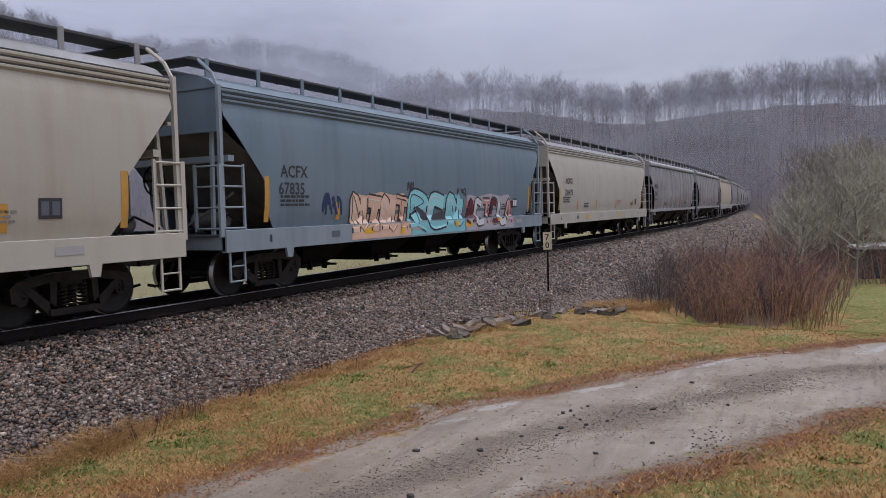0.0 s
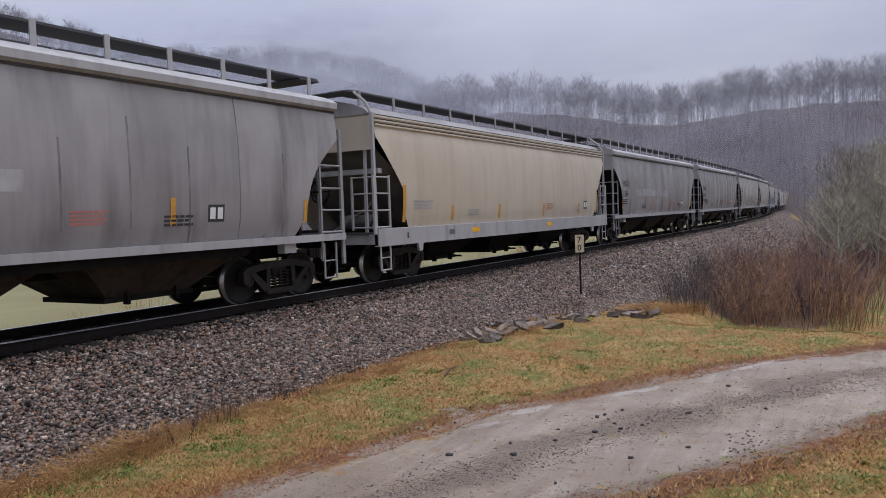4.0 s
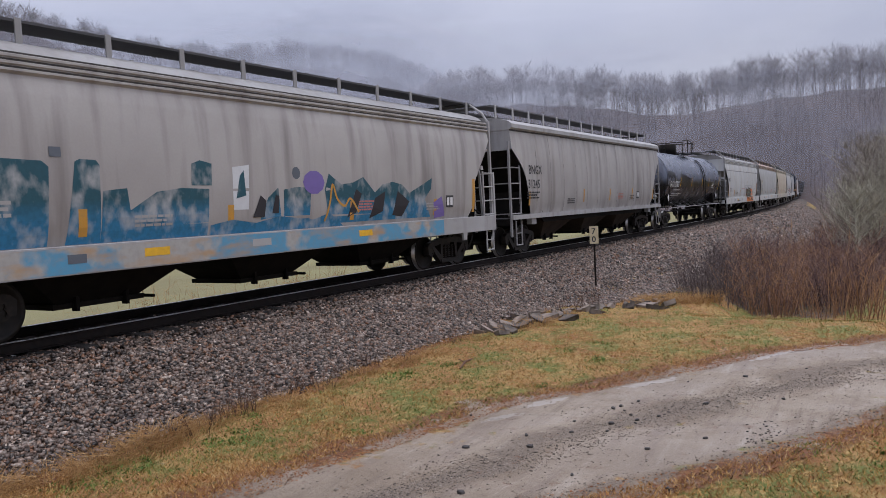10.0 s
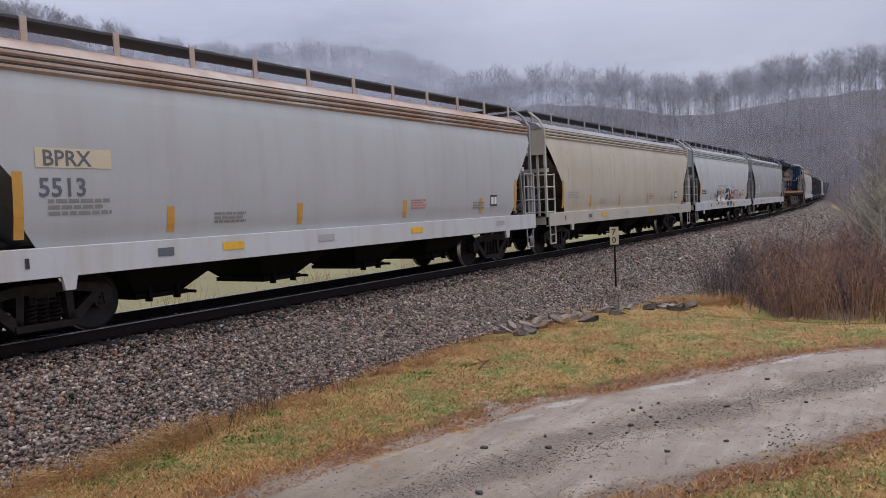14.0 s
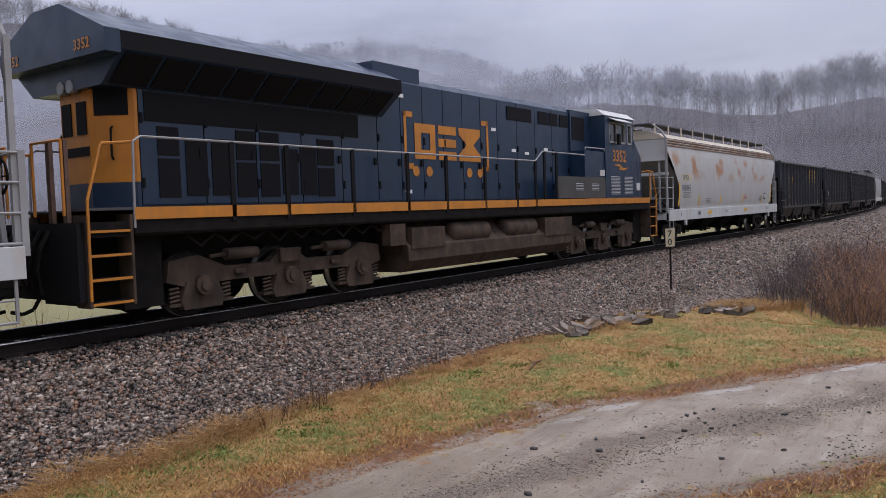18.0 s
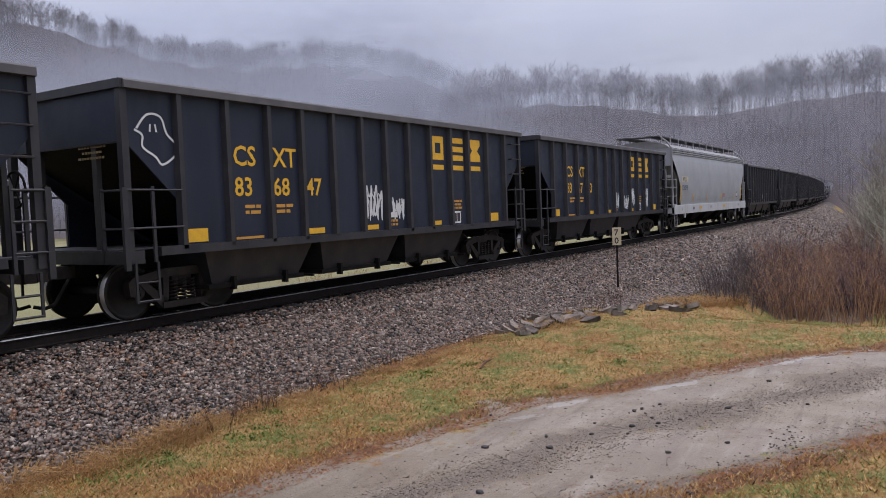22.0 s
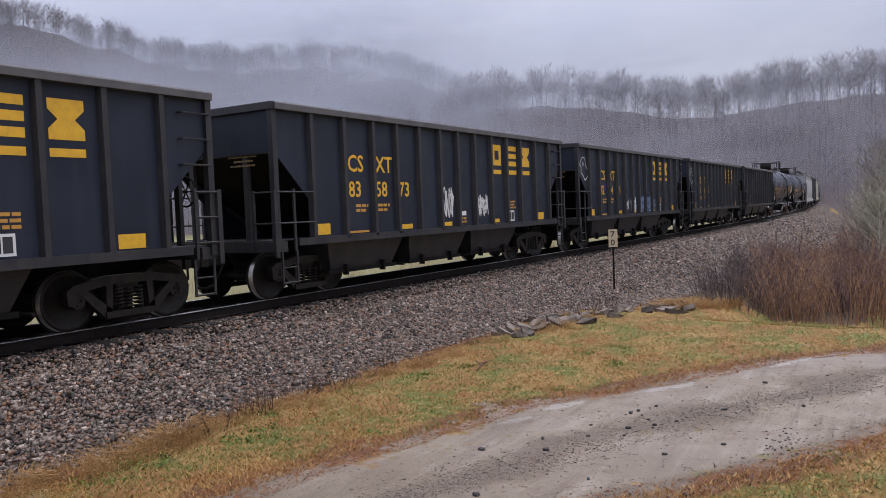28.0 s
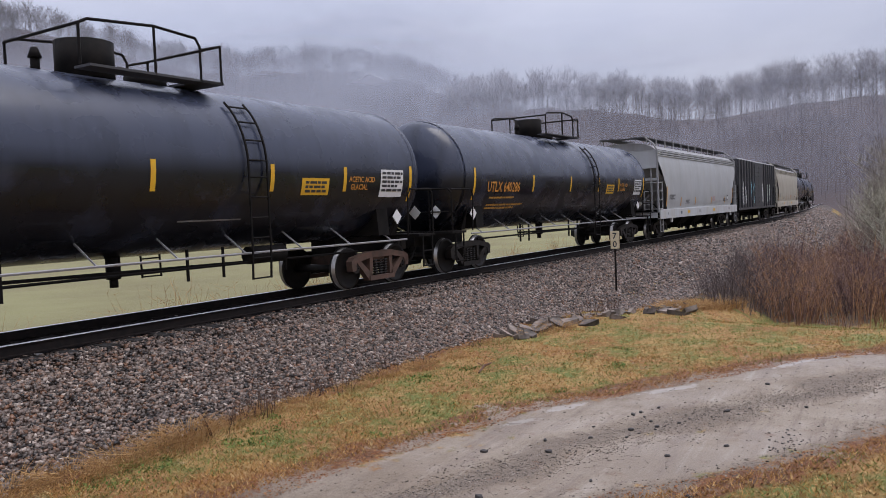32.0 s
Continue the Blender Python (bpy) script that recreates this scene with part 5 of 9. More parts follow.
def scrawl(car, x, z, w, h, m, y_of, seed, stroke=0.035, letters=4):
    """Hand-sprayed tag: looping strokes that spell nothing."""
    r = random.Random(seed)
    b = Build()
    for i in range(letters):
        cx = x + w * (i + 0.5) / letters
        pts = []
        n = r.randint(5, 7)
        for k in range(n):
            pts.append((cx + r.uniform(-0.55, 0.55) * w / letters, z + h * (0.5 + 0.5 * math.sin(k * 2.4 + r.uniform(-0.5, 0.5)))))
        # smooth
        fine = []
        for k in range(len(pts) - 1):
            p0, p1 = pts[max(0, k - 1)], pts[k]
            p2, p3 = pts[k + 1], pts[min(len(pts) - 1, k + 2)]
            for q in range(5):
                u = q / 5
                fine.append(tuple(0.5 * (2 * p1[a] + (p2[a] - p0[a]) * u + (2 * p0[a] - 5 * p1[a] + 4 * p2[a] - p3[a]) * u * u + (3 * p1[a] - p0[a] - 3 * p2[a] + p3[a]) * u ** 3) for a in (0, 1)))
        ribbon(b, fine, stroke, y_of)
    return part("sprayed_scrawl", b, m, car, "sprayed scrawl of loops")


def looped_tag(car, x, z, w, h, m, y_of, seed):
    """Two-tier sprayed tag: a stem with two bows over a zigzag and a hook."""
    r = random.Random(seed)
    j = lambda: r.uniform(-0.05, 0.05)
    b = Build()
    for pts in ([(0.18, 1.0), (0.24, 0.78), (0.26, 0.5)], [(0.0, 0.92), (0.3, 1.0), (0.85, 0.94), (0.8, 0.8), (0.3, 0.74), (0.95, 0.7), (1.0, 0.54), (0.6, 0.46), (0.2, 0.52)],
                [(0.4, 0.42), (0.8, 0.40), (0.45, 0.26), (0.55, 0.22), (0.95, 0.22), (0.9, 0.12)], [(0.5, 0.06), (0.6, -0.04), (0.95, -0.02), (1.15, 0.06)]):
        ribbon(b, smooth_line([(x + w * (px + j()), z + h * (pz + j() * 0.5)) for px, pz in pts], 4), 0.034, y_of)
    return part("sprayed_scrawl", b, m, car, "two-tier sprayed scrawl of loops")


def ribbon(b, pts, wide, y_of, out=0.010):
    prev = None
    for k in range(len(pts)):
        p, q = pts[max(0, k - 1)], pts[min(len(pts) - 1, k + 1)]
        dx, dz = q[0] - p[0], q[1] - p[1]
        l = math.hypot(dx, dz) or 1
        nx, nz = -dz / l * wide / 2, dx / l * wide / 2
        a, c = (pts[k][0] + nx, pts[k][1] + nz), (pts[k][0] - nx, pts[k][1] - nz)
        i = len(b.v)
        o = out + 0.0006 * (k % 3)
        b.v += [(a[0], -(y_of(a[1]) + o), a[1]), (c[0], -(y_of(c[1]) + o), c[1])]
        if prev is not None:
            b.face(prev, [(0, 1, i - prev + 1, i - prev)])
        prev = i


GLYPHS = [[(0.1, 0.9), (0.15, 0.1), (0.9, 0.15)], [(0.9, 0.85), (0.15, 0.9), (0.2, 0.5), (0.85, 0.5), (0.8, 0.1), (0.1, 0.15)], [(0.1, 0.1), (0.5, 0.95), (0.9, 0.1)],
          [(0.05, 0.9), (0.95, 0.85), (0.55, 0.8), (0.5, 0.05)], [(0.15, 0.05), (0.2, 0.95), (0.75, 0.2), (0.85, 0.95)], [(0.85, 0.8), (0.2, 0.95), (0.1, 0.15), (0.9, 0.2)],
          [(0.15, 0.05), (0.15, 0.95), (0.85, 0.8), (0.25, 0.5), (0.9, 0.1)]]


def smooth_line(pts, n=6):
    fine = []
    for k in range(len(pts) - 1):
        p0, p1 = pts[max(0, k - 1)], pts[k]
        p2, p3 = pts[k + 1], pts[min(len(pts) - 1, k + 2)]
        for q in range(n):
            u = q / n
            fine.append(tuple(0.5 * (2 * p1[a] + (p2[a] - p0[a]) * u + (2 * p0[a] - 5 * p1[a] + 4 * p2[a] - p3[a]) * u * u + (3 * p1[a] - p0[a] - 3 * p2[a] + p3[a]) * u ** 3) for a in (0, 1)))
    return fine + [pts[-1]]


def mural(car, x, z, w, h, fills, line, y_of, seed, letters=5, fat=0.30, edge=0.10):
    """Fat sprayed strokes side by side, each with a dark edge, a fill and a pale inner line; they spell nothing."""
    r = random.Random(seed)
    cw = w / letters
    pale = spray("pale_line", (0.62, 0.62, 0.6))
    last = -1
    for i in range(letters):
        g = r.choice([k for k in range(len(GLYPHS)) if k != last])
        last = g
        lean = r.uniform(-0.12, 0.12)
        pts = [(x + cw * (i + 0.5 + (px - 0.5) * 0.92 + lean * (pz - 0.5)), z + fat * 0.5 + (h - fat) * (pz + r.uniform(-0.05, 0.05))) for px, pz in GLYPHS[g]]
        line_pts = smooth_line(pts)
        wide = fat * r.uniform(0.85, 1.15)
        o = 0.004 * (i % 2)
        b = Build()
        ribbon(b, line_pts, wide + edge * 1.6, y_of, 0.008 + o)
        part("mural_outline", b, line, car, "dark sprayed outline")
        b = Build()
        ribbon(b, line_pts, wide, y_of, 0.013 + o)
        part("mural_fill", b, fills[i % len(fills)], car, "fat sprayed stroke")
        b = Build()
        ribbon(b, [(px - wide * 0.22, pz + wide * 0.2) for px, pz in line_pts[1:-3]], 0.028, y_of, 0.018 + o)
        part("mural_highlight", b, pale if i % 3 else line, car, "thin inner line")


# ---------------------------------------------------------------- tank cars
# Wet streaks, with sky sheen painted in: pale blue above, near black below.
TANK_SHEEN = mat("tank_black_sky_sheen", (0.105, 0.12, 0.165), 0.30, second=(0.005, 0.005, 0.008), amount=1.0, scale=0.8, band=(0.4, 2.35), reach=(0.30, 0.44), streak=(0.012, 0.012, 0.016), streak_amount=0.7,
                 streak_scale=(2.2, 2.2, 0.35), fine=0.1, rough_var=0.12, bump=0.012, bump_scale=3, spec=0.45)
TANK_DARK_SHEEN = mat("tank_deep_black_sky_sheen", (0.036, 0.043, 0.068), 0.27, second=(0.005, 0.006, 0.010), amount=1.0, scale=0.8, band=(0.4, 2.5), reach=(0.28, 0.46), streak=(0.008, 0.010, 0.015), streak_amount=0.6,
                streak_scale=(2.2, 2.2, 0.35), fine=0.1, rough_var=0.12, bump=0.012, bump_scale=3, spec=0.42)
WET_BLACK = mat("wet_black_run", (0.004, 0.004, 0.006), 0.3, amount=0.3, spec=0.3)
ORANGE_INK = mat("orange_stencil", (0.62, 0.26, 0.04), 0.55, amount=0.3)


def tank_car(L, label, rusty=False, marks="UTLX 647419", dark_marks=False):
    car = thing("tank_car", label, "tank car", "cars of the freight train")
    R, zc = 1.50, 2.56
    shell = TANK_SHEEN if dark_marks else TANK_DARK_SHEEN
    C = L / 2 - 1.2

    def y_of(z):
        return math.sqrt(max(0.01, R * R - (z - zc) ** 2))

    n = 40
    circ = lambda x, r: [(x, r * math.cos(2 * math.pi * i / n), zc + r * math.sin(2 * math.pi * i / n)) for i in range(n)]
    part("tank_shell", Build().loft([circ(x, R) for x in np.linspace(-C, C, 9)], caps=False, smooth=True), shell, car, "glossy wet black tank barrel, sky sheen painted paler on its upper half")
    for s in (-1, 1):
        b = Build()
        head = [(0.0, R), (0.16, R * 0.985), (0.32, R * 0.93), (0.46, R * 0.83), (0.57, R * 0.68), (0.65, R * 0.48), (0.69, R * 0.25), (0.70, 0.02)]
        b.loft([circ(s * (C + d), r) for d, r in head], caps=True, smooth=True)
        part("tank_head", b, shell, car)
        part("weld_band", Build().loft([circ(s * C - 0.03, R + 0.004), circ(s * C - 0.02, R + 0.012), circ(s * C + 0.02, R + 0.012), circ(s * C + 0.03, R + 0.004)], caps=False, smooth=True), shell, car)
        b = Build()
        b.prism_x([(-1.3, 1.15), (-1.25, 1.75), (-0.9, 1.35), (0.9, 1.35), (1.25, 1.75), (1.3, 1.15)], s * (C - 1.0) - 0.2, s * (C - 1.0) + 0.2)
        part("saddle", b, BLACK, car)
        part("stub_sill", Build().box(min(s * (C - 1.6), s * (L / 2 - 0.35)), max(s * (C - 1.6), s * (L / 2 - 0.35)), -0.35, 0.35, 0.75, 1.14), BLACK, car)
        part("end_platform", Build().box(min(s * (C + 0.1), s * (L / 2 - 0.4)), max(s * (C + 0.1), s * (L / 2 - 0.4)), -1.5, 1.5, 1.06, 1.12), BLACK, car)
        b = Build()
        xo = s * (L / 2 - 0.45)
        b.path([(xo, -1.48, 1.1), (xo, -1.48, 2.1), (xo, -1.38, 2.2), (xo, 1.38, 2.2), (xo, 1.48, 2.1), (xo, 1.48, 1.1)], 0.022, 6)
        b.path([(xo, -1.48, 1.62), (xo, 1.48, 1.62)], 0.016, 6)
        for k in (-0.8, 0.8):
            b.path([(xo, k, 1.1), (xo, k, 2.2)], 0.018, 6)
        part("end_railing", b, BLACK, car, "black pipe end railing")
        for sy in (-1, 1):
            b = Build()
            b.path([(xo, sy * 1.48, 2.18), (s * (C - 0.2), sy * 1.5, 2.18), (s * (C - 0.3), sy * 1.5, 2.05), (s * (C - 0.3), sy * 1.46, 1.1)], 0.02, 6)
            part("side_handrail", b, BLACK, car)
            sill_step(car, s * (L / 2 - 0.75), sy * 1.5, 0.34, 1.08, BLACK)
            b = Build()
            b.loft([[(s * (C - 0.55), sy * 1.02, 1.12), (s * (C - 0.35), sy * 1.02, 1.12), (s * (C - 0.35), sy * 1.28, 1.75)], [(s * (C - 0.5), sy * 1.1, 1.12), (s * (C - 0.3), sy * 1.1, 1.12), (s * (C - 0.3), sy * 1.33, 1.75)]])
            part("tank_brace", b, BLACK, car)
        # diamond placard in its frame
        b = Build()
        b.prism_x([(-0.98 - 0.17, 1.62), (-0.98, 1.45), (-0.98 + 0.17, 1.62), (-0.98, 1.79)], s * (L / 2 - 0.47) - 0.006, s * (L / 2 - 0.47) + 0.006)
        part("placard", b, WHITE, car, "white diamond placard with black lower half")
        b = Build()
        xp = s * (C - 0.55)
        b.v = [(xp - 0.17, -1.36, 1.55), (xp, -1.36, 1.38), (xp + 0.17, -1.36, 1.55), (xp, -1.36, 1.72), (xp - 0.17, -1.34, 1.55), (xp, -1.34, 1.38), (xp + 0.17, -1.34, 1.55), (xp, -1.34, 1.72)]
        b.face(0, [(0, 1, 2, 3), (4, 5, 6, 7), (0, 1, 5, 4), (1, 2, 6, 5), (2, 3, 7, 6), (3, 0, 4, 7)])
        part("placard", b, WHITE, car, "white diamond placard")
        bogie(car, s * (L / 2 - 2.05), m=TRUCK_RUST if rusty else TRUCK)
        coupler(car, s * L / 2)
    # long grab pipe and brake rigging under the barrel
    for sy in (-1, 1):
        b = Build()
        b.tube((-C + 0.3, sy * 1.42, 1.02), (C - 0.3, sy * 1.42, 1.02), 0.022, 6)
        for k in range(9):
            x = -C + 0.9 + k * (2 * C - 1.8) / 8
            b.path([(x, sy * 1.42, 1.02), (x, sy * 0.9, 1.36)], 0.018, 5)
        part("grab_pipe", b, STEEL, car, "pale thin grab pipe along the tank")
    b = Build()
    b.tube((-C + 1.5, -0.9, 0.82), (C - 1.5, -0.9, 0.82), 0.025, 6)
    b.tube((-2.5, -0.5, 0.86), (2.8, -0.5, 0.8), 0.03, 6)
    for x in (-3.2, -2.6, 0.6, 1.4, 3.0):
        b.tube((x, -0.9, 0.6), (x, -0.9, 1.15), 0.03, 6)
    part("brake_rigging", b, BLACK, car)
    b = Build()
    b.tube((-0.35, -0.2, 0.72), (-0.35, -0.2, 1.12), 0.12, 10).tube((-0.35, -0.2, 0.58), (-0.35, -0.2, 0.72), 0.07, 10)
    b.box(-0.7, 0.0, -0.3, -0.1, 0.78, 0.82)
    part("bottom_valve", b, BLACK, car)
    b = Build()
    b.tube((2.0, -0.9, 0.95), (2.9, -0.9, 0.95), 0.17, 12)
    part("air_reservoir", b, BLACK, car)
    # dome housing, top platform and railing
    part("dome_housing", Build().tube((-0.5, 0, zc + R - 0.05), (-0.5, 0, zc + R + 0.56), 0.46, 20), BLACK, car, "black valve housing")
    part("manway", Build().tube((0.65, 0, zc + R - 0.05), (0.65, 0, zc + R + 0.14), 0.36, 18).box(0.3, 1.0, -0.05, 0.05, zc + R + 0.14, zc + R + 0.18), BLACK, car)
    part("safety_valve", Build().tube((-1.35, 0, zc + R - 0.03), (-1.35, 0, zc + R + 0.2), 0.07, 10).tube((-1.35, 0, zc + R + 0.2), (-1.35, 0, zc + R + 0.36), 0.11, 10, 0.05), BLACK, car)
    zp = zc + R - 0.02
    b = Build()
    for sy in (-1, 1):
        b.box(-1.1, 1.54, sy * 0.62, sy * 1.02, zp, zp + 0.04)
    b.box(1.0, 1.54, -1.02, 1.02, zp - 0.002, zp + 0.038)
    part("top_platform", b, GRATE, car)
    zt = zp + 0.80
    rods = []
    for y in (-1.0, 1.0):
        rods += [[(-1.25, y, zp), (-1.25, y, zt - 0.18), (-1.1, y, zt - 0.1), (0.1, y, zt), (0.95, y, zt - 0.06), (1.04, y, zt - 0.2), (1.04, y, zp)], [(0.1, y, zp), (0.1, y, zt)],
                 [(1.04, y, zt - 0.25), (1.5, y, zt - 0.12), (1.5, y, zp)]]
    rods += [[(-1.25, -1.0, zt - 0.18), (-1.25, 1.0, zt - 0.18)], [(1.5, -1.0, zt - 0.12), (1.5, 1.0, zt - 0.12)]]
    for pts in rods:
        part("top_rail", Build().path(pts, 0.024, 6), BLACK, car, "black pipe rail round the valves")
    for sy in (-1, 1):
        b = Build()
        for x in (1.5, 1.95):
            arc = [(x, sy * (R + 0.06) * math.sin(a), zc + (R + 0.06) * math.cos(a)) for a in np.linspace(0.72, 1.57, 8)]
            b.path(arc + [(x, sy * (R + 0.06), 1.1), (x, sy * (R + 0.03), 0.55)], 0.022, 5)
        for a in np.linspace(0.8, 1.5, 4):
            b.tube((1.5, sy * (R + 0.06) * math.sin(a), zc + (R + 0.06) * math.cos(a)), (1.95, sy * (R + 0.06) * math.sin(a), zc + (R + 0.06) * math.cos(a)), 0.016, 5)
        for z in np.arange(0.57, 2.6, 0.36):
            b.tube((1.5, sy * (R + 0.05), z), (1.95, sy * (R + 0.05), z), 0.016, 5)
        part("side_ladder", b, BLACK, car)
    if not dark_marks:
        patch(car, -C + 0.42, -C + 0.52, 1.9, 2.75, YELLOW, y_of, "reflective_stripe", "yellow reflective strip", steps=5)
    for x in (-4.0, -1.34, 1.42, 3.37) if dark_marks else (-3.4, -0.5, 2.1, 4.2):
        patch(car, x, x + 0.10, 2.12, 2.62, YELLOW, y_of, "reflective_stripe", "yellow reflective strip")
    patch(car, C - 0.2, C - 0.1, 1.9, 2.7, YELLOW, y_of, "reflective_stripe", "yellow reflective strip", steps=5)
    if marks:
        lettering(car, marks, -C + (0.53 if dark_marks else 1.2), 2.12, 0.27, WHITE if dark_marks else ORANGE_INK, y_of, 0.88)
    pale = WHITE if dark_marks else AMBER
    bars(car, -C + 1.4, 1.98, 1.5, 0.05, 1, pale, y_of, 3)
    bars(car, -C + 1.4, 1.78, 2.2, 0.05, 2, pale, y_of, 4)
    if dark_marks:
        # black wet runs with ragged lower edges
        rw = random.Random(12)
        for x0, x1, z0, za, zb in ((-6.7, -5.15, 2.62, 2.98, 2.84), (-3.85, -1.6, 2.16, 2.84, 2.58), (-0.55, 0.25, 2.08, 2.46, 2.38), (1.62, 3.25, 2.12, 2.44, 2.42), (3.5, 4.75, 2.10, 2.44, 2.40)):
            n = int((x1 - x0) / 0.09)
            top = [(x0 + (x1 - x0) * k / n, za + (zb - za) * k / n + rw.uniform(-0.02, 0.02)) for k in range(n + 1)]
            low = [(x0 + (x1 - x0) * k / n, z0 + (0.18 if k in (0, n) else rw.uniform(-0.16, 0.10))) for k in range(n, -1, -1)]
            if x0 < -6:
                low[0], low[1], low[2] = (low[0][0], 2.15), (low[1][0], 2.2), (low[2][0], 2.55)
            b = Build()
            for k in range(n):
                for q in range(4):
                    quad = []
                    for j, u in ((k, q / 4), (k + 1, q / 4), (k + 1, (q + 1) / 4), (k, (q + 1) / 4)):
                        zz = low[n - j][1] + (top[j][1] - low[n - j][1]) * u
                        quad.append((top[j][0], -(y_of(zz) + 0.003), zz))
                    i = len(b.v)
                    b.v += quad
                    b.face(i, [(0, 1, 2, 3)])
            part("wet_run", b, WET_BLACK, car, "black wet run on the barrel")
        bars(car, 3.1, 1.98, 0.7, 0.05, 3, FADED, y_of, 8)
        bars(car, 4.3, 2.3, 0.7, 0.06, 3, WHITE, y_of, 9)
    elif marks:
        patch(car, 2.95, 3.75, 2.05, 2.38, YELLOW, y_of, "warning_panel", "yellow warning panel")
        bars(car, 3.05, 2.32, 0.6, 0.05, 3, INK, lambda z: y_of(z) + 0.004, 8)
        lettering(car, "ACETIC ACID", 4.38, 2.32, 0.11, ORANGE_INK, y_of, 0.9)
        lettering(car, "GLACIAL", 4.45, 2.16, 0.11, ORANGE_INK, y_of, 0.9)
        patch(car, 5.55 + (C - 6.85), 6.4 + (C - 6.85), 2.0, 2.6, WHITE, y_of, "data_table", "white test-date table")
        bars(car, 5.6 + (C - 6.85), 2.55, 0.75, 0.055, 5, INK, lambda z: y_of(z) + 0.004, 9)
    b = Build()
    plate(b, 0.2, 1.6, 1.62, 1.645, y_of)
    part("side_seam", b, STEEL, car)
    return car, y_of, C


# ---------------------------------------------------------------- the locomotive
LOCO_BLUE = mat("loco_blue", (0.0045, 0.021, 0.055), 0.38, second=(0.008, 0.024, 0.048), amount=0.7, scale=1.2, streak=(0.03, 0.042, 0.056), streak_amount=0.3, fine=0.2, rough_var=0.08)
LOCO_GREY = mat("loco_lower_grey", (0.058, 0.055, 0.052), 0.6, second=(0.036, 0.033, 0.030), amount=0.7, scale=2, streak=(0.05, 0.046, 0.042), streak_amount=0.4)
LOCO_ORANGE = mat("loco_orange", (0.52, 0.19, 0.014), 0.5, second=(0.33, 0.125, 0.02), amount=0.6, scale=2.5, streak=(0.2, 0.1, 0.04), streak_amount=0.3)
LOCO_DIRT = mat("loco_running_gear", (0.074, 0.050, 0.036), 0.85, second=(0.026, 0.021, 0.018), amount=0.8, scale=3.5, streak=(0.015, 0.012, 0.011), streak_amount=0.5, spec=0.25)
LOCO_DARK = mat("loco_dark_screen", (0.009, 0.009, 0.011), 0.8, amount=0.3, spec=0.15)
PALE_ROOF = mat("cab_roof_white", (0.55, 0.55, 0.54), 0.6, second=(0.35, 0.33, 0.3), amount=0.5, scale=3)
GLASS = mat("dark_glass", (0.02, 0.025, 0.03), 0.06, amount=0.1)


def tri_truck(car, x):
    """Three-axle truck."""
    b = Build().box(-1.9, 1.9, -0.5, 0.5, 0.55, 0.85)
    t = part("truck", b, LOCO_DIRT, car, "mud-brown three-axle truck", at=pose(x, 0, 0))
    def frame_fn(b):
        b.prism([(-2.55, 0.62), (-2.5, 0.95), (-1.95, 1.02), (-1.4, 0.80), (-0.45, 0.80), (-0.2, 0.98), (0.2, 0.98), (0.45, 0.80), (1.4, 0.80), (1.95, 1.02), (2.5, 0.95), (2.55, 0.62),
                 (2.2, 0.52), (1.35, 0.56), (0.55, 0.56), (-0.55, 0.56), (-1.35, 0.56), (-2.2, 0.52)], -0.09, 0.09)
        for xx in (-1.9, 0.0, 1.9):
            b.prism([(xx - 0.30, 0.60), (xx + 0.30, 0.60), (xx + 0.42, 0.30), (xx + 0.36, 0.16), (xx - 0.36, 0.16), (xx - 0.42, 0.30)], -0.12, 0.06)
            b.tube((xx, -0.20, 0.53), (xx, -0.10, 0.53), 0.16, 16)
            b.tube((xx, -0.23, 0.53), (xx, -0.20, 0.53), 0.09, 12)
            for sx in (-1, 1):
                for k in range(4):
                    b.tube((xx + sx * 0.50 - 0.09, -0.05, 0.30 + k * 0.065), (xx + sx * 0.50 + 0.09, -0.05, 0.32 + k * 0.065), 0.026, 5)
                b.box(xx + sx * 0.5 - 0.12, xx + sx * 0.5 + 0.12, -0.1, 0.08, 0.22, 0.27)
        b.box(-0.25, 0.25, -0.16, -0.05, 0.78, 1.02)
        for xx in (-1.15, 1.15):
            b.tube((xx - 0.3, -0.15, 1.0), (xx + 0.35, -0.15, 1.0), 0.10, 12)
            b.tube((xx - 0.6, -0.13, 0.98), (xx - 0.3, -0.13, 1.0), 0.035, 6)
            b.box(xx - 0.1, xx + 0.1, -0.16, -0.08, 0.66, 0.74)
    for sy in (-1, 1):
        part("side_frame", shared(("loco_side_frame",), frame_fn, LOCO_DIRT), LOCO_DIRT, t, at=pose(0, sy * 1.08, 0, 0, 0, 0 if sy < 0 else 180))
        for xx in (-1.9, 0, 1.9):
            w = part("wheel", wheel_mesh(0.533), WHEEL, t, at=pose(xx, sy * 0.755, 0.533, 0, 0, 0 if sy < 0 else 180))
            SPINNERS.append((car, w, 0.533))
    for xx in (-1.9, 0, 1.9):
        part("axle", shared(("axle",), lambda b: b.tube((0, -0.72, 0), (0, 0.72, 0), 0.085, 10), WHEEL), WHEEL, t, at=pose(xx, 0, 0.533))


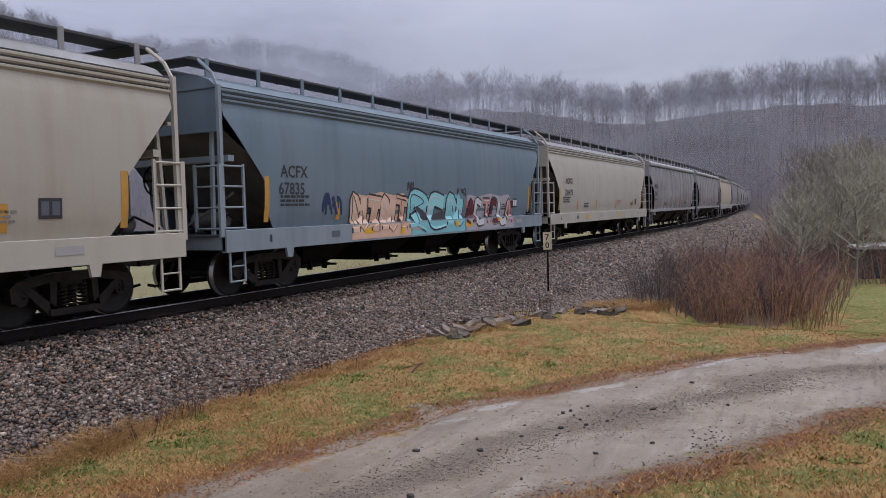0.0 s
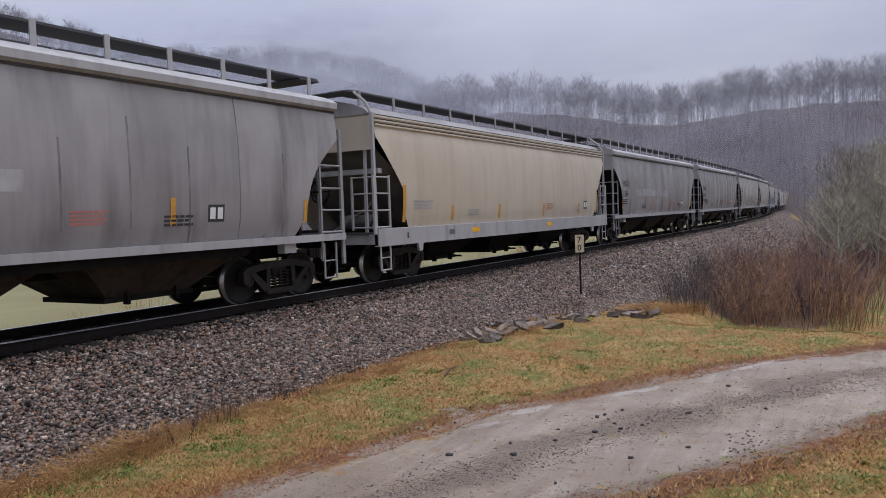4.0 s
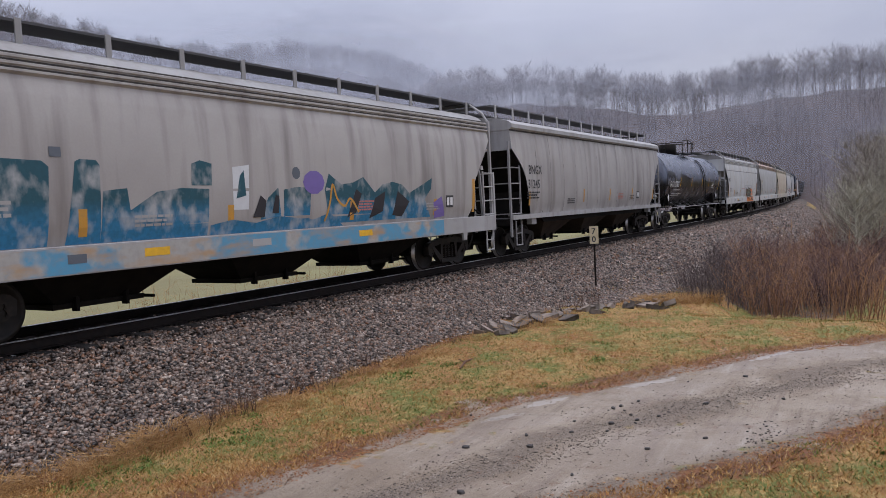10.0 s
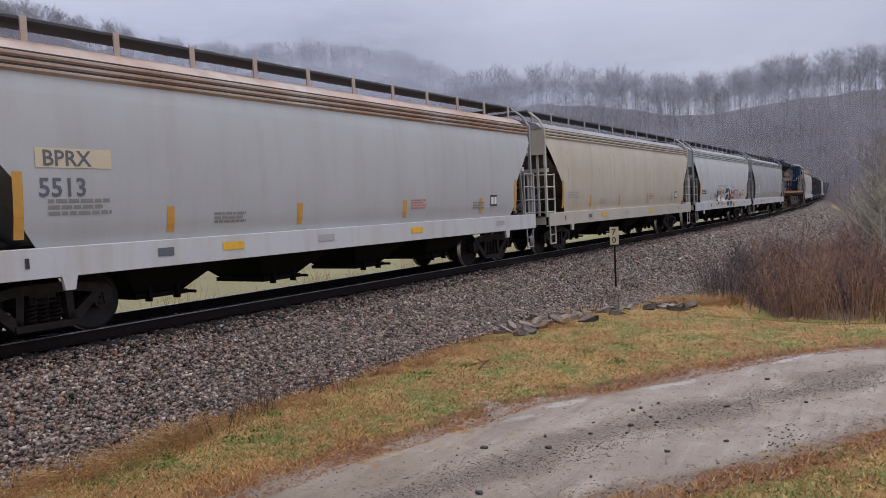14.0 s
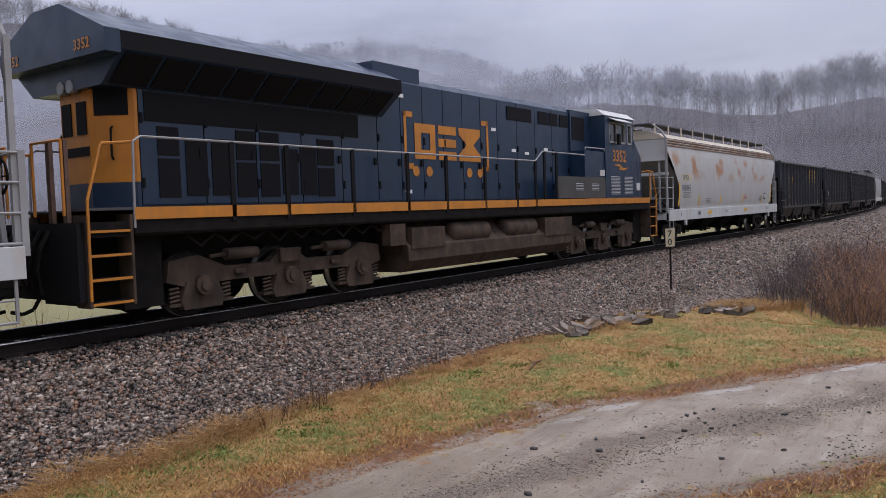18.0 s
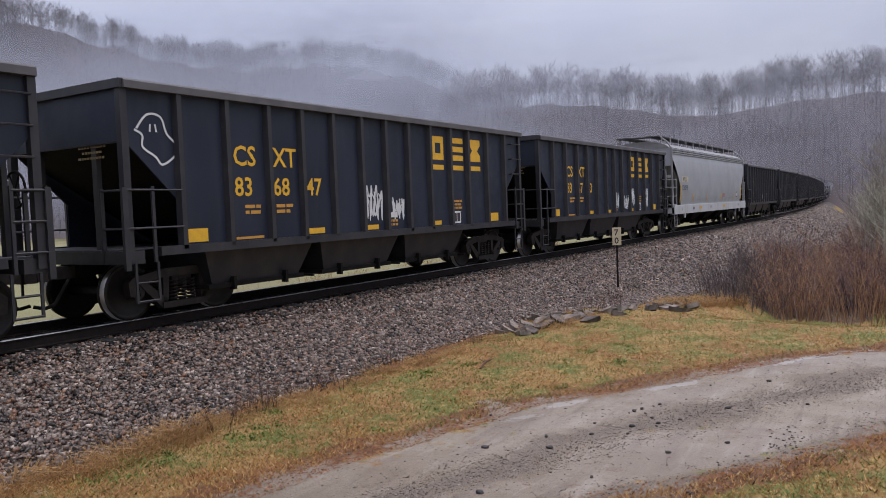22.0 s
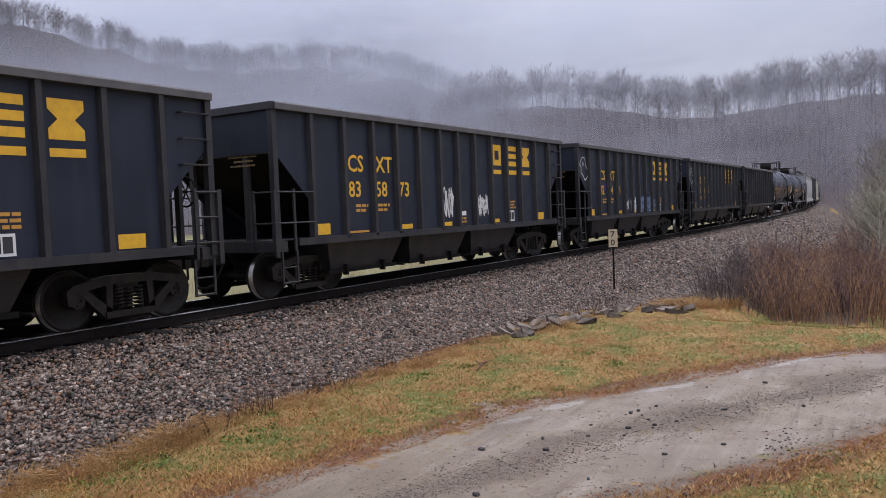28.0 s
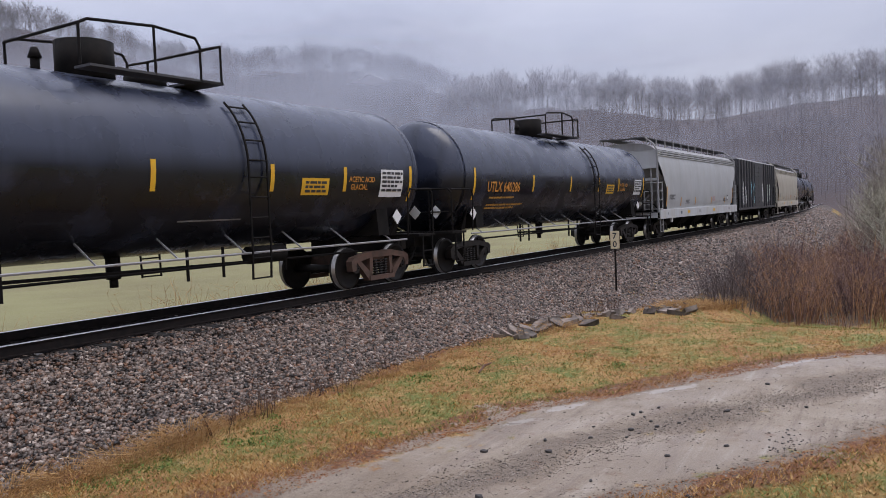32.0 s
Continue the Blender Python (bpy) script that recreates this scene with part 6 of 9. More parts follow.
def locomotive(L):
    car = thing("diesel_locomotive", "dark blue and orange diesel locomotive, wet and dirty", "locomotive", "cars of the freight train")
    side = lambda z: 1.50
    hood = lambda z: 0.92
    part("frame_sill", Build().box(-10.8, 10.8, -1.45, 1.45, 1.38, 1.60), BLACK, car)
    for s in (-1, 1):
        part("sill_stripe", Build().box(-10.0, 10.03, s * 1.50 - 0.02, s * 1.50 + 0.02, 1.62, 1.80), LOCO_ORANGE, car, "orange stripe along the walkway edge")
        part("walkway", Build().box(-10.7, 10.65, s * 0.9, s * 1.5, 1.76, 1.80), GRATE, car)
        part("sill_edge", Build().box(-10.0, 10.0, s * 1.46, s * 1.49, 1.42, 1.62), BLACK, car)
    # long hood in door panels
    for s in (-1, 1):
        seams = [-9.5, -8.3, -7.2, -6.1, -5.0, -3.9, -3.1, -2.3, -1.5, -0.7, 0.1, 0.9, 1.9, 2.9, 3.9, 5.0]
        for a, c in zip(seams, seams[1:]):
            top = 4.42 if a >= -3.95 else 3.62
            part("hood_door", Build().box(a + 0.012, c - 0.012, s * 0.92 - 0.03, s * 0.92 + 0.03, 1.85, top), LOCO_BLUE, car)
            b = Build()
            b.box(c - 0.12, c - 0.06, s * 0.95, s * 0.985, 2.6, 2.75)
            for z in (2.1, 3.1):
                b.box(a + 0.02, a + 0.06, s * 0.95, s * 0.975, z, z + 0.16)
            part("door_latch", b, LOCO_DARK, car)
    part("hood_core", Build().box(-9.52, 5.0, -0.9, 0.9, 1.8, 4.40), LOCO_BLUE, car)
    part("hood_roof", Build().prism_x([(-0.95, 4.42), (0.95, 4.42), (0.8, 4.56), (-0.8, 4.56)], -3.9, 5.0), LOCO_BLUE, car)
    part("exhaust_housing", Build().box(-3.9, -2.3, -0.9, 0.9, 4.42, 4.80), LOCO_BLUE, car)
    b = Build()
    b.box(-1.9, -1.5, -0.2, 0.2, 4.55, 4.66).tube((-1.7, -0.35, 4.66), (-1.7, 0.35, 4.66), 0.05, 8)
    part("air_horn", b, BLACK, car)
    # rear end in orange
    plan = [(-9.5, -0.94), (-9.56, -0.94), (-9.98, -0.4), (-9.98, 0.4), (-9.56, 0.94), (-9.5, 0.94)]
    for word, m, z0, z1, told in (("rear_end", LOCO_ORANGE, 2.2, 4.0, "orange chamfered rear end of the hood"), ("rear_lower_panel", LOCO_BLUE, 1.8, 2.2, "")):
        part(word, Build().loft([[(x, y, z0) for x, y in plan], [(x, y, z1) for x, y in plan]]), m, car, told)
    for s in (-1, 1):
        # window and grab on the chamfered corner
        def slant(k, z, out=0.012):
            return (-9.56 - 0.42 * k - out * 0.79, s * (0.94 - 0.54 * k + out * 0.61), z)
        b = Build()
        b.v = [slant(0.12, 3.22), slant(0.88, 3.22), slant(0.88, 3.66), slant(0.12, 3.66)]
        b.face(0, [(0, 1, 2, 3)])
        part("rear_window", b, LOCO_DARK, car)
        part("rear_grab", Build().path([slant(0.5, 2.55, 0), slant(0.5, 2.6, 0.07), slant(0.5, 3.0, 0.07), slant(0.5, 3.05, 0)], 0.018, 5), LOCO_DARK, car)
        part("end_window", Build().box(-10.0, -9.98, min(s * 0.08, s * 0.34), max(s * 0.08, s * 0.34), 2.95, 3.45), LOCO_DARK, car)
        part("headlight", Build().tube((-10.12, s * 0.13, 3.68), (-9.98, s * 0.13, 3.68), 0.10, 12), STEEL, car, "round headlight")
    part("number_panel", Build().box(-10.0, -9.98, -0.38, 0.38, 2.62, 2.76), LOCO_DARK, car)
    for k in range(7):
        y0 = -0.75 + 0.25 * k
        part("jumper_hose", Build().path([(-10.86, y0, 1.5), (-11.0, y0 + 0.02, 1.25), (-11.04, y0 + 0.06, 0.95), (-10.98, y0 + 0.1, 0.6 + 0.06 * (k % 3))], 0.035, 6), BLACK, car)
    for k in (-1.15, -0.75, 0.75, 1.15):
        part("end_stanchion", Build().box(-10.84, -10.78, k - 0.05, k + 0.05, 1.6, 2.75), TRUCK_RUST, car, "rust-brown end stanchion")
    # Black boxes added to keep the wheel pits dark and closed to the field.
    for x0, x1 in ((-9.4, -3.2), (3.2, 9.4)):
        part("motor_housing", Build().box(x0, x1, -0.55, 0.55, 0.40, 1.36), BLACK, car)
    # radiator with wide overhanging wings
    prof = [(-1.53, 4.06), (-1.53, 4.32), (-0.4, 4.82), (0.4, 4.82), (1.53, 4.32), (1.53, 4.06), (0.98, 3.62), (-0.98, 3.62)]
    part("radiator_end", Build().prism_x([(-1.54, 4.0), (1.54, 4.0), (1.54, 4.33), (0.4, 4.84), (-0.4, 4.84), (-1.54, 4.33)], -10.35, -10.1), LOCO_BLUE, car, "blue end of the radiator housing")
    part("radiator_wing", Build().prism_x(prof, -10.1, -3.75), LOCO_BLUE, car, "wide overhanging radiator housing")
    for s in (-1, 1):
        for i in range(9):
            b = Build()
            x0 = -10.0 + i * 0.68
            b.loft([[(x0, s * 1.50, 4.03), (x0 + 0.6, s * 1.50, 4.03), (x0 + 0.6, s * 1.02, 3.65), (x0, s * 1.02, 3.65)],
                    [(x0, s * 1.515, 4.015), (x0 + 0.6, s * 1.515, 4.015), (x0 + 0.6, s * 1.035, 3.635), (x0, s * 1.035, 3.635)]])
            part("radiator_screen", b, LOCO_DARK, car)
        part("wing_edge", Build().box(-10.1, -3.75, s * 1.535 - 0.006, s * 1.535 + 0.006, 4.06, 4.32), LOCO_DARK, car)
        # Door screens, then one long black panel for the intake and the wing's shade.
        for x0, z0, w, h in ((-9.19, 1.95, 0.39, 0.62), (-9.19, 2.62, 0.39, 0.45), (-8.68, 1.98, 0.42, 0.9), (-8.17, 1.98, 0.46, 0.95), (-7.65, 1.95, 0.43, 0.6), (-7.65, 2.6, 0.43, 0.5), (-7.12, 1.95, 0.45, 0.6), (-7.12, 2.6, 0.45, 0.5),
                             (-6.6, 1.98, 0.39, 0.85), (-6.15, 1.98, 0.42, 0.9), (-5.69, 1.95, 0.45, 0.55), (-5.69, 2.55, 0.45, 0.5), (-9.4, 3.14, 4.9, 0.46)):
            part("hood_screen", Build().box(x0, x0 + w, s * 0.96 - 0.006, s * 0.96 + 0.006, z0, z0 + h), LOCO_DARK, car)
        b = Build()
        for x0, w in ((1.4, 1.3), (3.1, 0.55), (3.75, 0.5), (4.4, 0.5)):
            b.box(x0, x0 + w, s * 0.965 - 0.008, s * 0.965 + 0.008, 3.95, 4.3)
        part("blower_screen", b, LOCO_DARK, car, "rust-dark intake screen")
        b = Build()
        for x0, z0 in ((-7.6, 3.45), (-6.3, 3.4), (-3.2, 4.1), (0.6, 3.6), (1.6, 3.1), (2.3, 3.05), (-3.0, 2.0), (3.4, 3.2)):
            b.box(x0, x0 + 0.22, s * 0.96 - 0.005, s * 0.96 + 0.005, z0, z0 + 0.08)
        part("warning_sticker", b, WHITE, car)
    for s in (-1, 1):
        part("cab_side_rail", Build().path([(5.02, s * 1.47, 3.27), (5.02, s * 1.47, 3.34), (6.38, s * 1.47, 3.34), (6.38, s * 1.47, 3.27)], 0.02, 5), STEEL, car, "pale rail above the side locker")
        part("side_intake", Build().box(5.1, 5.95, min(s * 1.0, s * 1.012), max(s * 1.0, s * 1.012), 3.6, 4.3), LOCO_DARK, car, "dark louvred intake")
    # auxiliary cab wall below the intakes, at full width
    part("aux_locker", Build().box(5.0, 6.4, -1.46, 1.46, 1.8, 3.25), LOCO_BLUE, car)
    part("aux_upper", Build().prism_x([(-1.0, 3.25), (1.0, 3.25), (1.0, 4.5), (-1.0, 4.5)], 5.0, 6.4), LOCO_BLUE, car)
    for s in (-1, 1):
        part("lower_panel", Build().box(3.2, 6.4, s * 1.475 - 0.012, s * 1.475 + 0.012, 1.82, 2.45), LOCO_GREY, car, "dirty grey lower panel")
        b = Build()
        for x0, w, z0, n, y in ((4.3, 0.5, 2.05, 5, 1.495), (5.4, 0.5, 2.05, 5, 1.495), (6.78, 0.72, 1.92, 13, 1.512), (7.85, 0.66, 1.92, 13, 1.512)):
            for k in range(n):
                b.prism_x([(s * (y - 0.012), z0 + k * 0.046), (s * (y + 0.006), z0 + k * 0.046), (s * (y - 0.012), z0 + k * 0.046 + 0.022)], x0, x0 + w)
            part("louvre", b, STEEL, car, "louvred vent")
            b = Build()
    # cab with window openings framed in
    part("cab_body", Build().box(6.4, 8.72, -1.5, 1.5, 1.8, 3.55), LOCO_BLUE, car, "dark blue cab")
    part("cab_rear_wall", Build().box(6.4, 6.7, -1.5, 1.5, 3.55, 4.40), LOCO_BLUE, car)
    part("cab_interior", Build().box(6.75, 8.3, -0.05, 0.05, 3.55, 4.3), LOCO_DARK, car)
    for s in (-1, 1):
        b = Build()
        b.box(6.7, 8.66, s * 1.5 - 0.06, s * 1.5, 4.22, 4.40) if s > 0 else b.box(6.7, 8.66, -1.5, -1.44, 4.22, 4.40)
        for x0 in (7.98, 8.52):
            b.box(x0, x0 + 0.14, s * 1.47 - 0.03, s * 1.47 + 0.03, 3.55, 4.24)
        part("cab_pillar", b, LOCO_BLUE, car)
        b = Build()
        for x0, x1 in ((6.72, 7.98), (8.12, 8.52)):
            for q in ((x0, x0 + 0.05, 3.56, 4.22), (x1 - 0.05, x1, 3.56, 4.22), (x0, x1, 3.555, 3.61), (x0, x1, 4.17, 4.22)):
                b.box(q[0], q[1], s * 1.475 - 0.035, s * 1.475 + 0.035, q[2], q[3])
        b.box(7.28, 7.36, s * 1.475 - 0.03, s * 1.475 + 0.03, 3.6, 4.18)
        part("window_frame", b, STEEL, car, "bright aluminium window frame")
        b = Build().box(6.77, 7.93, s * 1.45 - 0.004, s * 1.45 + 0.004, 3.6, 4.18).box(8.16, 8.48, s * 1.45 - 0.004, s * 1.45 + 0.004, 3.6, 4.18)
        part("side_window", b, GLASS, car)
        b = Build()
        b.loft([[(6.72, s * 1.5, 4.33), (8.0, s * 1.5, 4.33), (8.0, s * 1.5, 4.35), (6.72, s * 1.5, 4.35)], [(6.72, s * 1.74, 4.22), (8.0, s * 1.74, 4.22), (8.0, s * 1.74, 4.24), (6.72, s * 1.74, 4.24)]])
        part("sunshade", b, PALE_ROOF, car)
        part("mirror", Build().box(7.12, 7.26, s * 1.62 - 0.04, s * 1.62 + 0.04, 3.5, 3.85), BLACK, car)
    part("cab_roof", Build().prism_x([(-1.52, 4.40), (1.52, 4.40), (1.25, 4.60), (0.5, 4.68), (-0.5, 4.68), (-1.25, 4.60)], 6.35, 8.8), PALE_ROOF, car, "pale dirty cab roof")
    part("roof_antenna", Build().path([(7.6, -0.6, 4.62), (7.6, -0.6, 4.76), (8.0, -0.6, 4.76), (8.0, -0.6, 4.66)], 0.02, 5), BLACK, car)
    b = Build()
    b.loft([[(8.70, y, z) for y, z in ((-1.5, 1.8), (1.5, 1.8), (1.5, 3.72), (-1.5, 3.72))], [(9.93, y, z) for y, z in ((-1.25, 1.8), (1.25, 1.8), (1.25, 3.18), (-1.25, 3.18))]])
    part("nose", b, LOCO_BLUE, car, "sloping blue nose")
    b = Build().loft([[(8.66, y, z) for y, z in ((-1.46, 3.62), (1.46, 3.62), (1.46, 4.4), (-1.46, 4.4))], [(8.74, y, z) for y, z in ((-1.46, 3.62), (1.46, 3.62), (1.42, 4.38), (-1.42, 4.38))]])
    part("windshield", b, GLASS, car)
    part("front_wall_lower", Build().box(8.55, 8.72, -1.5, 1.5, 3.5, 3.64), LOCO_BLUE, car)
    part("data_plate", Build().box(9.0, 9.3, -1.455, -1.44, 2.05, 2.3), PALE_ROOF, car)
    part("cream_box", Build().box(6.02, 6.36, -1.485, -1.465, 2.5, 2.68), PALE_ROOF, car)
    lettering(car, "3352", 6.95, 2.98, 0.36, LOCO_ORANGE, side, 1.05, label="orange road number")
    shape(car, [(6.95, 2.86), (7.45, 2.90), (7.75, 2.78), (8.2, 2.80), (7.85, 2.70), (7.4, 2.72), (7.55, 2.80)], LOCO_ORANGE, side, "painted_emblem", "orange zigzag flash")
    # rear road number
    for y0 in (-1.3, 0.75):
        co, fs = LETTERS["3352"]
        b = Build()
        b.v = [(-10.36, y0 + 0.55 - c[0] * 0.15, 4.1 + c[1] * 0.15) for c in co]
        b.face(0, fs)
        part("lettering", b, LOCO_ORANGE, car, "small orange road number")
    # plain orange blocks between brackets on the hood
    hoodp = lambda z: 0.955
    for x0, d in ((-3.0, 1), (0.45, -1)):
        b = Build()
        plate(b, min(x0, x0 + 0.09 * d), max(x0, x0 + 0.09 * d), 2.55, 3.82, hoodp)
        for z in (2.55, 3.70):
            plate(b, min(x0, x0 + 0.32 * d), max(x0, x0 + 0.32 * d), z, z + 0.12, hoodp)
        part("painted_emblem", b, LOCO_ORANGE, car, "orange painted bracket")
    b = Build()
    x0, z0, w, z1 = -2.62, 2.78, 0.78, 3.58
    for a, c, lo, hi in ((0, 0.3, 0, 1), (0.3, 1, 0.74, 1), (0.3, 1, 0, 0.26), (0.74, 1, 0.26, 0.74)):
        plate(b, x0 + a * w, x0 + c * w, z0 + lo * 0.8, z0 + hi * 0.8, hoodp)
    for a, c, lo, hi in ((0, 1, 0, 0.25), (0, 1, 0.38, 0.62), (0, 1, 0.75, 1)):
        plate(b, -1.72 + a * 0.72, -1.72 + c * 0.72, z0 + lo * 0.8, z0 + hi * 0.8, hoodp)
    i = len(b.v)
    x0 = -0.88
    pts = [(x0, z0), (x0 + 0.95, z0), (x0 + 0.95, z0 + 0.16), (x0 + 0.63, z0 + 0.4), (x0 + 0.95, z1 - 0.16), (x0 + 0.95, z1), (x0, z1), (x0, z1 - 0.16), (x0 + 0.32, z0 + 0.4), (x0, z0 + 0.16)]
    b.v += [(px, -(hoodp(pz) + 0.007), pz) for px, pz in pts]
    b.face(i, [tuple(range(10))])
    part("painted_emblem", b, LOCO_ORANGE, car, "plain orange block shapes")
    for x0 in (-2.6, -2.1, -0.45, 0.02):
        shape(car, [(x0 + 0.12 * math.cos(k * 0.52), 2.5 + 0.12 * math.sin(k * 0.52)) for k in range(12)], LOCO_ORANGE, hoodp, "painted_dot", "orange dot")
    # handrails
    for s in (-1, 1):
        b = Build()
        b.path([(-10.0, s * 1.5, 1.5), (-9.97, s * 1.5, 2.75), (-9.85, s * 1.5, 2.83), (1.9, s * 1.5, 2.83), (2.3, s * 1.5, 3.1), (4.9, s * 1.5, 3.1)], 0.02, 6)
        part("handrail", b, STEEL, car, "pale wet handrail")
        st = shared(("rail_stanchion",), lambda b: b.box(-0.045, 0.045, -0.02, 0.02, 1.55, 2.83), LOCO_DARK)
        for x in (-8.2, -7.0, -5.3, -3.6, -2.2, -0.6, 0.9, 1.9):
            part("rail_stanchion", st, LOCO_DARK, car, at=pose(x, s * 1.5, 0))
        st2 = shared(("tall_stanchion",), lambda b: b.box(-0.05, 0.05, -0.02, 0.02, 1.8, 3.1), LOCO_DARK)
        for x in (2.4, 3.1):
            part("rail_stanchion", st2, LOCO_DARK, car, at=pose(x, s * 1.5, 0))
        for x in (-10.72, 10.6):
            b = Build()
            b.path([(x, s * 1.5, 0.5), (x, s * 1.52, 1.9), (x - math.copysign(0.25, x), s * 1.5, 2.7), (x - math.copysign(0.75, x), s * 1.45, 2.75)], 0.022, 6)
            part("grab_rail", b, LOCO_ORANGE, car, "orange grab rail")
    for e in (-1, 1):
        for s in (-1, 1):
            b = Build()
            for k in range(4):
                b.box(min(e * 10.08, e * 10.7), max(e * 10.08, e * 10.7), s * 1.48 - 0.28 if s > 0 else -1.48, 1.48 if s > 0 else -1.20, 0.42 + k * 0.34, 0.46 + k * 0.34)
            b.box(min(e * 10.7, e * 10.74), max(e * 10.7, e * 10.74), -1.5 if s < 0 else 1.15, -1.15 if s < 0 else 1.5, 0.4, 1.7)
            b.box(min(e * 10.03, e * 10.07), max(e * 10.03, e * 10.07), -1.5 if s < 0 else 1.15, -1.15 if s < 0 else 1.5, 0.4, 1.7)
            part("step_well", b, LOCO_DIRT, car)
            b = Build()
            for k in range(4):
                b.box(min(e * 10.08, e * 10.7), max(e * 10.08, e * 10.7), -1.505 if s < 0 else 1.485, -1.485 if s < 0 else 1.505, 0.43 + k * 0.34, 0.465 + k * 0.34)
            part("step_edge", b, LOCO_ORANGE, car)
        part("pilot", Build().box(min(e * 10.76, e * 10.86), max(e * 10.76, e * 10.86), -1.45, 1.45, 0.5, 1.6), LOCO_DARK, car)
        part("end_guard_rail", Build().path([(e * 10.88, -1.2, 1.7), (e * 10.88, -1.2, 2.75), (e * 10.88, -0.4, 2.75), (e * 10.88, -0.4, 1.7)], 0.022, 6).path([(e * 10.88, 1.2, 1.7), (e * 10.88, 1.2, 2.75), (e * 10.88, 0.4, 2.75), (e * 10.88, 0.4, 1.7)], 0.022, 6), LOCO_ORANGE, car)
        # black box added to darken the gap behind the pilot
        part("pilot_body", Build().box(min(e * 9.35, e * 10.02), max(e * 9.35, e * 10.02), -1.15, 1.15, 0.28, 1.38), BLACK, car)
        tri_truck(car, e * 6.75)
        coupler(car, e * L / 2)
    # fuel tank and reservoirs
    tank = [(-1.45, 0.55), (-1.2, 0.3), (1.2, 0.3), (1.45, 0.55), (1.45, 0.85), (0.9, 1.38), (-0.9, 1.38), (-1.45, 0.85)]
    part("fuel_tank", Build().prism_x(tank, -3.6, 4.0), LOCO_DIRT, car, "mud-brown fuel tank")
    part("tank_end_box", Build().box(-3.5, -2.3, -1.48, 1.48, 0.8, 1.25).box(2.4, 4.0, -1.48, 1.48, 0.8, 1.3), LOCO_DIRT, car)
    for s in (-1, 1):
        for x0 in (-1.9, 0.45):
            b = Build()
            n = 16
            lo = [[(x0 + dx, s * 1.22 + r * math.cos(2 * math.pi * i / n), 1.08 + r * math.sin(2 * math.pi * i / n)) for i in range(n)] for dx, r in ((0, 0.1), (0.04, 0.2), (0.12, 0.25), (1.55, 0.25), (1.63, 0.2), (1.67, 0.1))]
            b.loft(lo, smooth=True)
            part("air_reservoir", b, LOCO_DIRT, car, "grey-brown air reservoir")
        b = Build()
        for k in range(10):
            x = -9.0 + k * 0.55
            b.path([(x, s * 1.3, 1.36), (x + 0.27, s * 1.3, 1.16 + 0.03 * (k % 3)), (x + 0.55, s * 1.3, 1.36)], 0.025, 5)
        part("cable_swag", b, BLACK, car)
        part("sand_box", Build().box(-4.2, -3.7, s * 1.35 - 0.12, s * 1.35 + 0.12, 0.9, 1.35), LOCO_DIRT, car)
    return car


# ---------------------------------------------------------------- boxcar
def box_car(L, label):
    car = thing("boxcar", label, "boxcar", "cars of the freight train")
    H = L / 2 - 0.6
    paint = mat("boxcar_dark", (0.035, 0.036, 0.042), 0.6, second=(0.06, 0.058, 0.06), amount=0.7, scale=1.5, streak=(0.08, 0.07, 0.065), streak_amount=0.4)
    flat = lambda z: 1.50
    for s in (-1, 1):
        part("side_plate", Build().box(-H, H, s * 1.46, s * 1.49, 1.1, 4.2), paint, car)
        post = shared(("box_post", s), lambda b: b.box(-0.06, 0.06, s * 1.49, s * 1.58, 1.1, 4.2), paint)
        for i in range(16):
            x = -H + 0.1 + i * (2 * H - 0.2) / 15
            if abs(x) > 1.7:
                part("side_post", post, paint, car, at=pose(x, 0, 0))
        for k in (-0.78, 0.78):
            b = Build().box(k - 0.76, k + 0.76, s * 1.50, s * 1.54, 1.15, 4.05)
            for z in np.arange(1.4, 4.0, 0.3):
                b.box(k - 0.7, k + 0.7, s * 1.54, s * 1.57, z, z + 0.07)
            part("sliding_door", b, paint, car)
        part("side_sill", Build().box(-H, H, s * 1.45, s * 1.53, 0.95, 1.1), paint, car)
        part("end_wall", Build().box(s * H - 0.05, s * H, -1.46, 1.46, 1.0, 4.2), paint, car)
        bogie(car, s * (L / 2 - 2.1))
        coupler(car, s * L / 2)
        for sy in (-1, 1):
            corner_ladder(car, s * (H + 0.08), sy, 1.52, 0.9, 2.5, [1.3, 1.7, 2.1, 2.5], 0.5, 0.5, BLACK, s)
    part("roof", Build().prism_x([(-1.53, 4.18), (1.53, 4.18), (1.45, 4.28), (0, 4.42), (-1.45, 4.28)], -H, H), STEEL, car)
    part("center_sill", Build().box(-H, H, -0.3, 0.3, 0.7, 1.1), BLACK, car)
    return car, flat, H


# ---------------------------------------------------------------- making up the train
# where the couplers meet, metres along the train at the first moment
ENDS = [-7.2, 10.5, 28.2, 45.8, 64.2, 82.5, 100.3, 118.6, 137.1, 155.5, 173.05, 190.75, 208.8, 224.7, 242.1, 260.0, 278.0, 294.3, 311.3, 333.6, 351.4, 365.9, 380.4, 394.8, 409.2, 426.85, 441.37, 455.96, 470.45, 485.05, 499.65, 514.2, 528.74, 543.2, 559.15, 576.4, 593.9, 610.5, 628.3, 645.0, 662.0]
train = []


def length(i):
    return ENDS[i + 1] - ENDS[i]


def hopper_paint(name, c, d, st, amount=0.45, sc=(3, 3, 0.35), patches=0.5, rough=0.5, scale=0.5, band=None, reach=(0.38, 0.66)):
    return mat(name, c, rough, reach=reach, second=d, amount=patches, scale=scale, band=band, streak=st, streak_amount=amount, streak_scale=sc, fine=0.12, fine_scale=30, rough_var=0.08, bump=0.03, bump_scale=2.5)


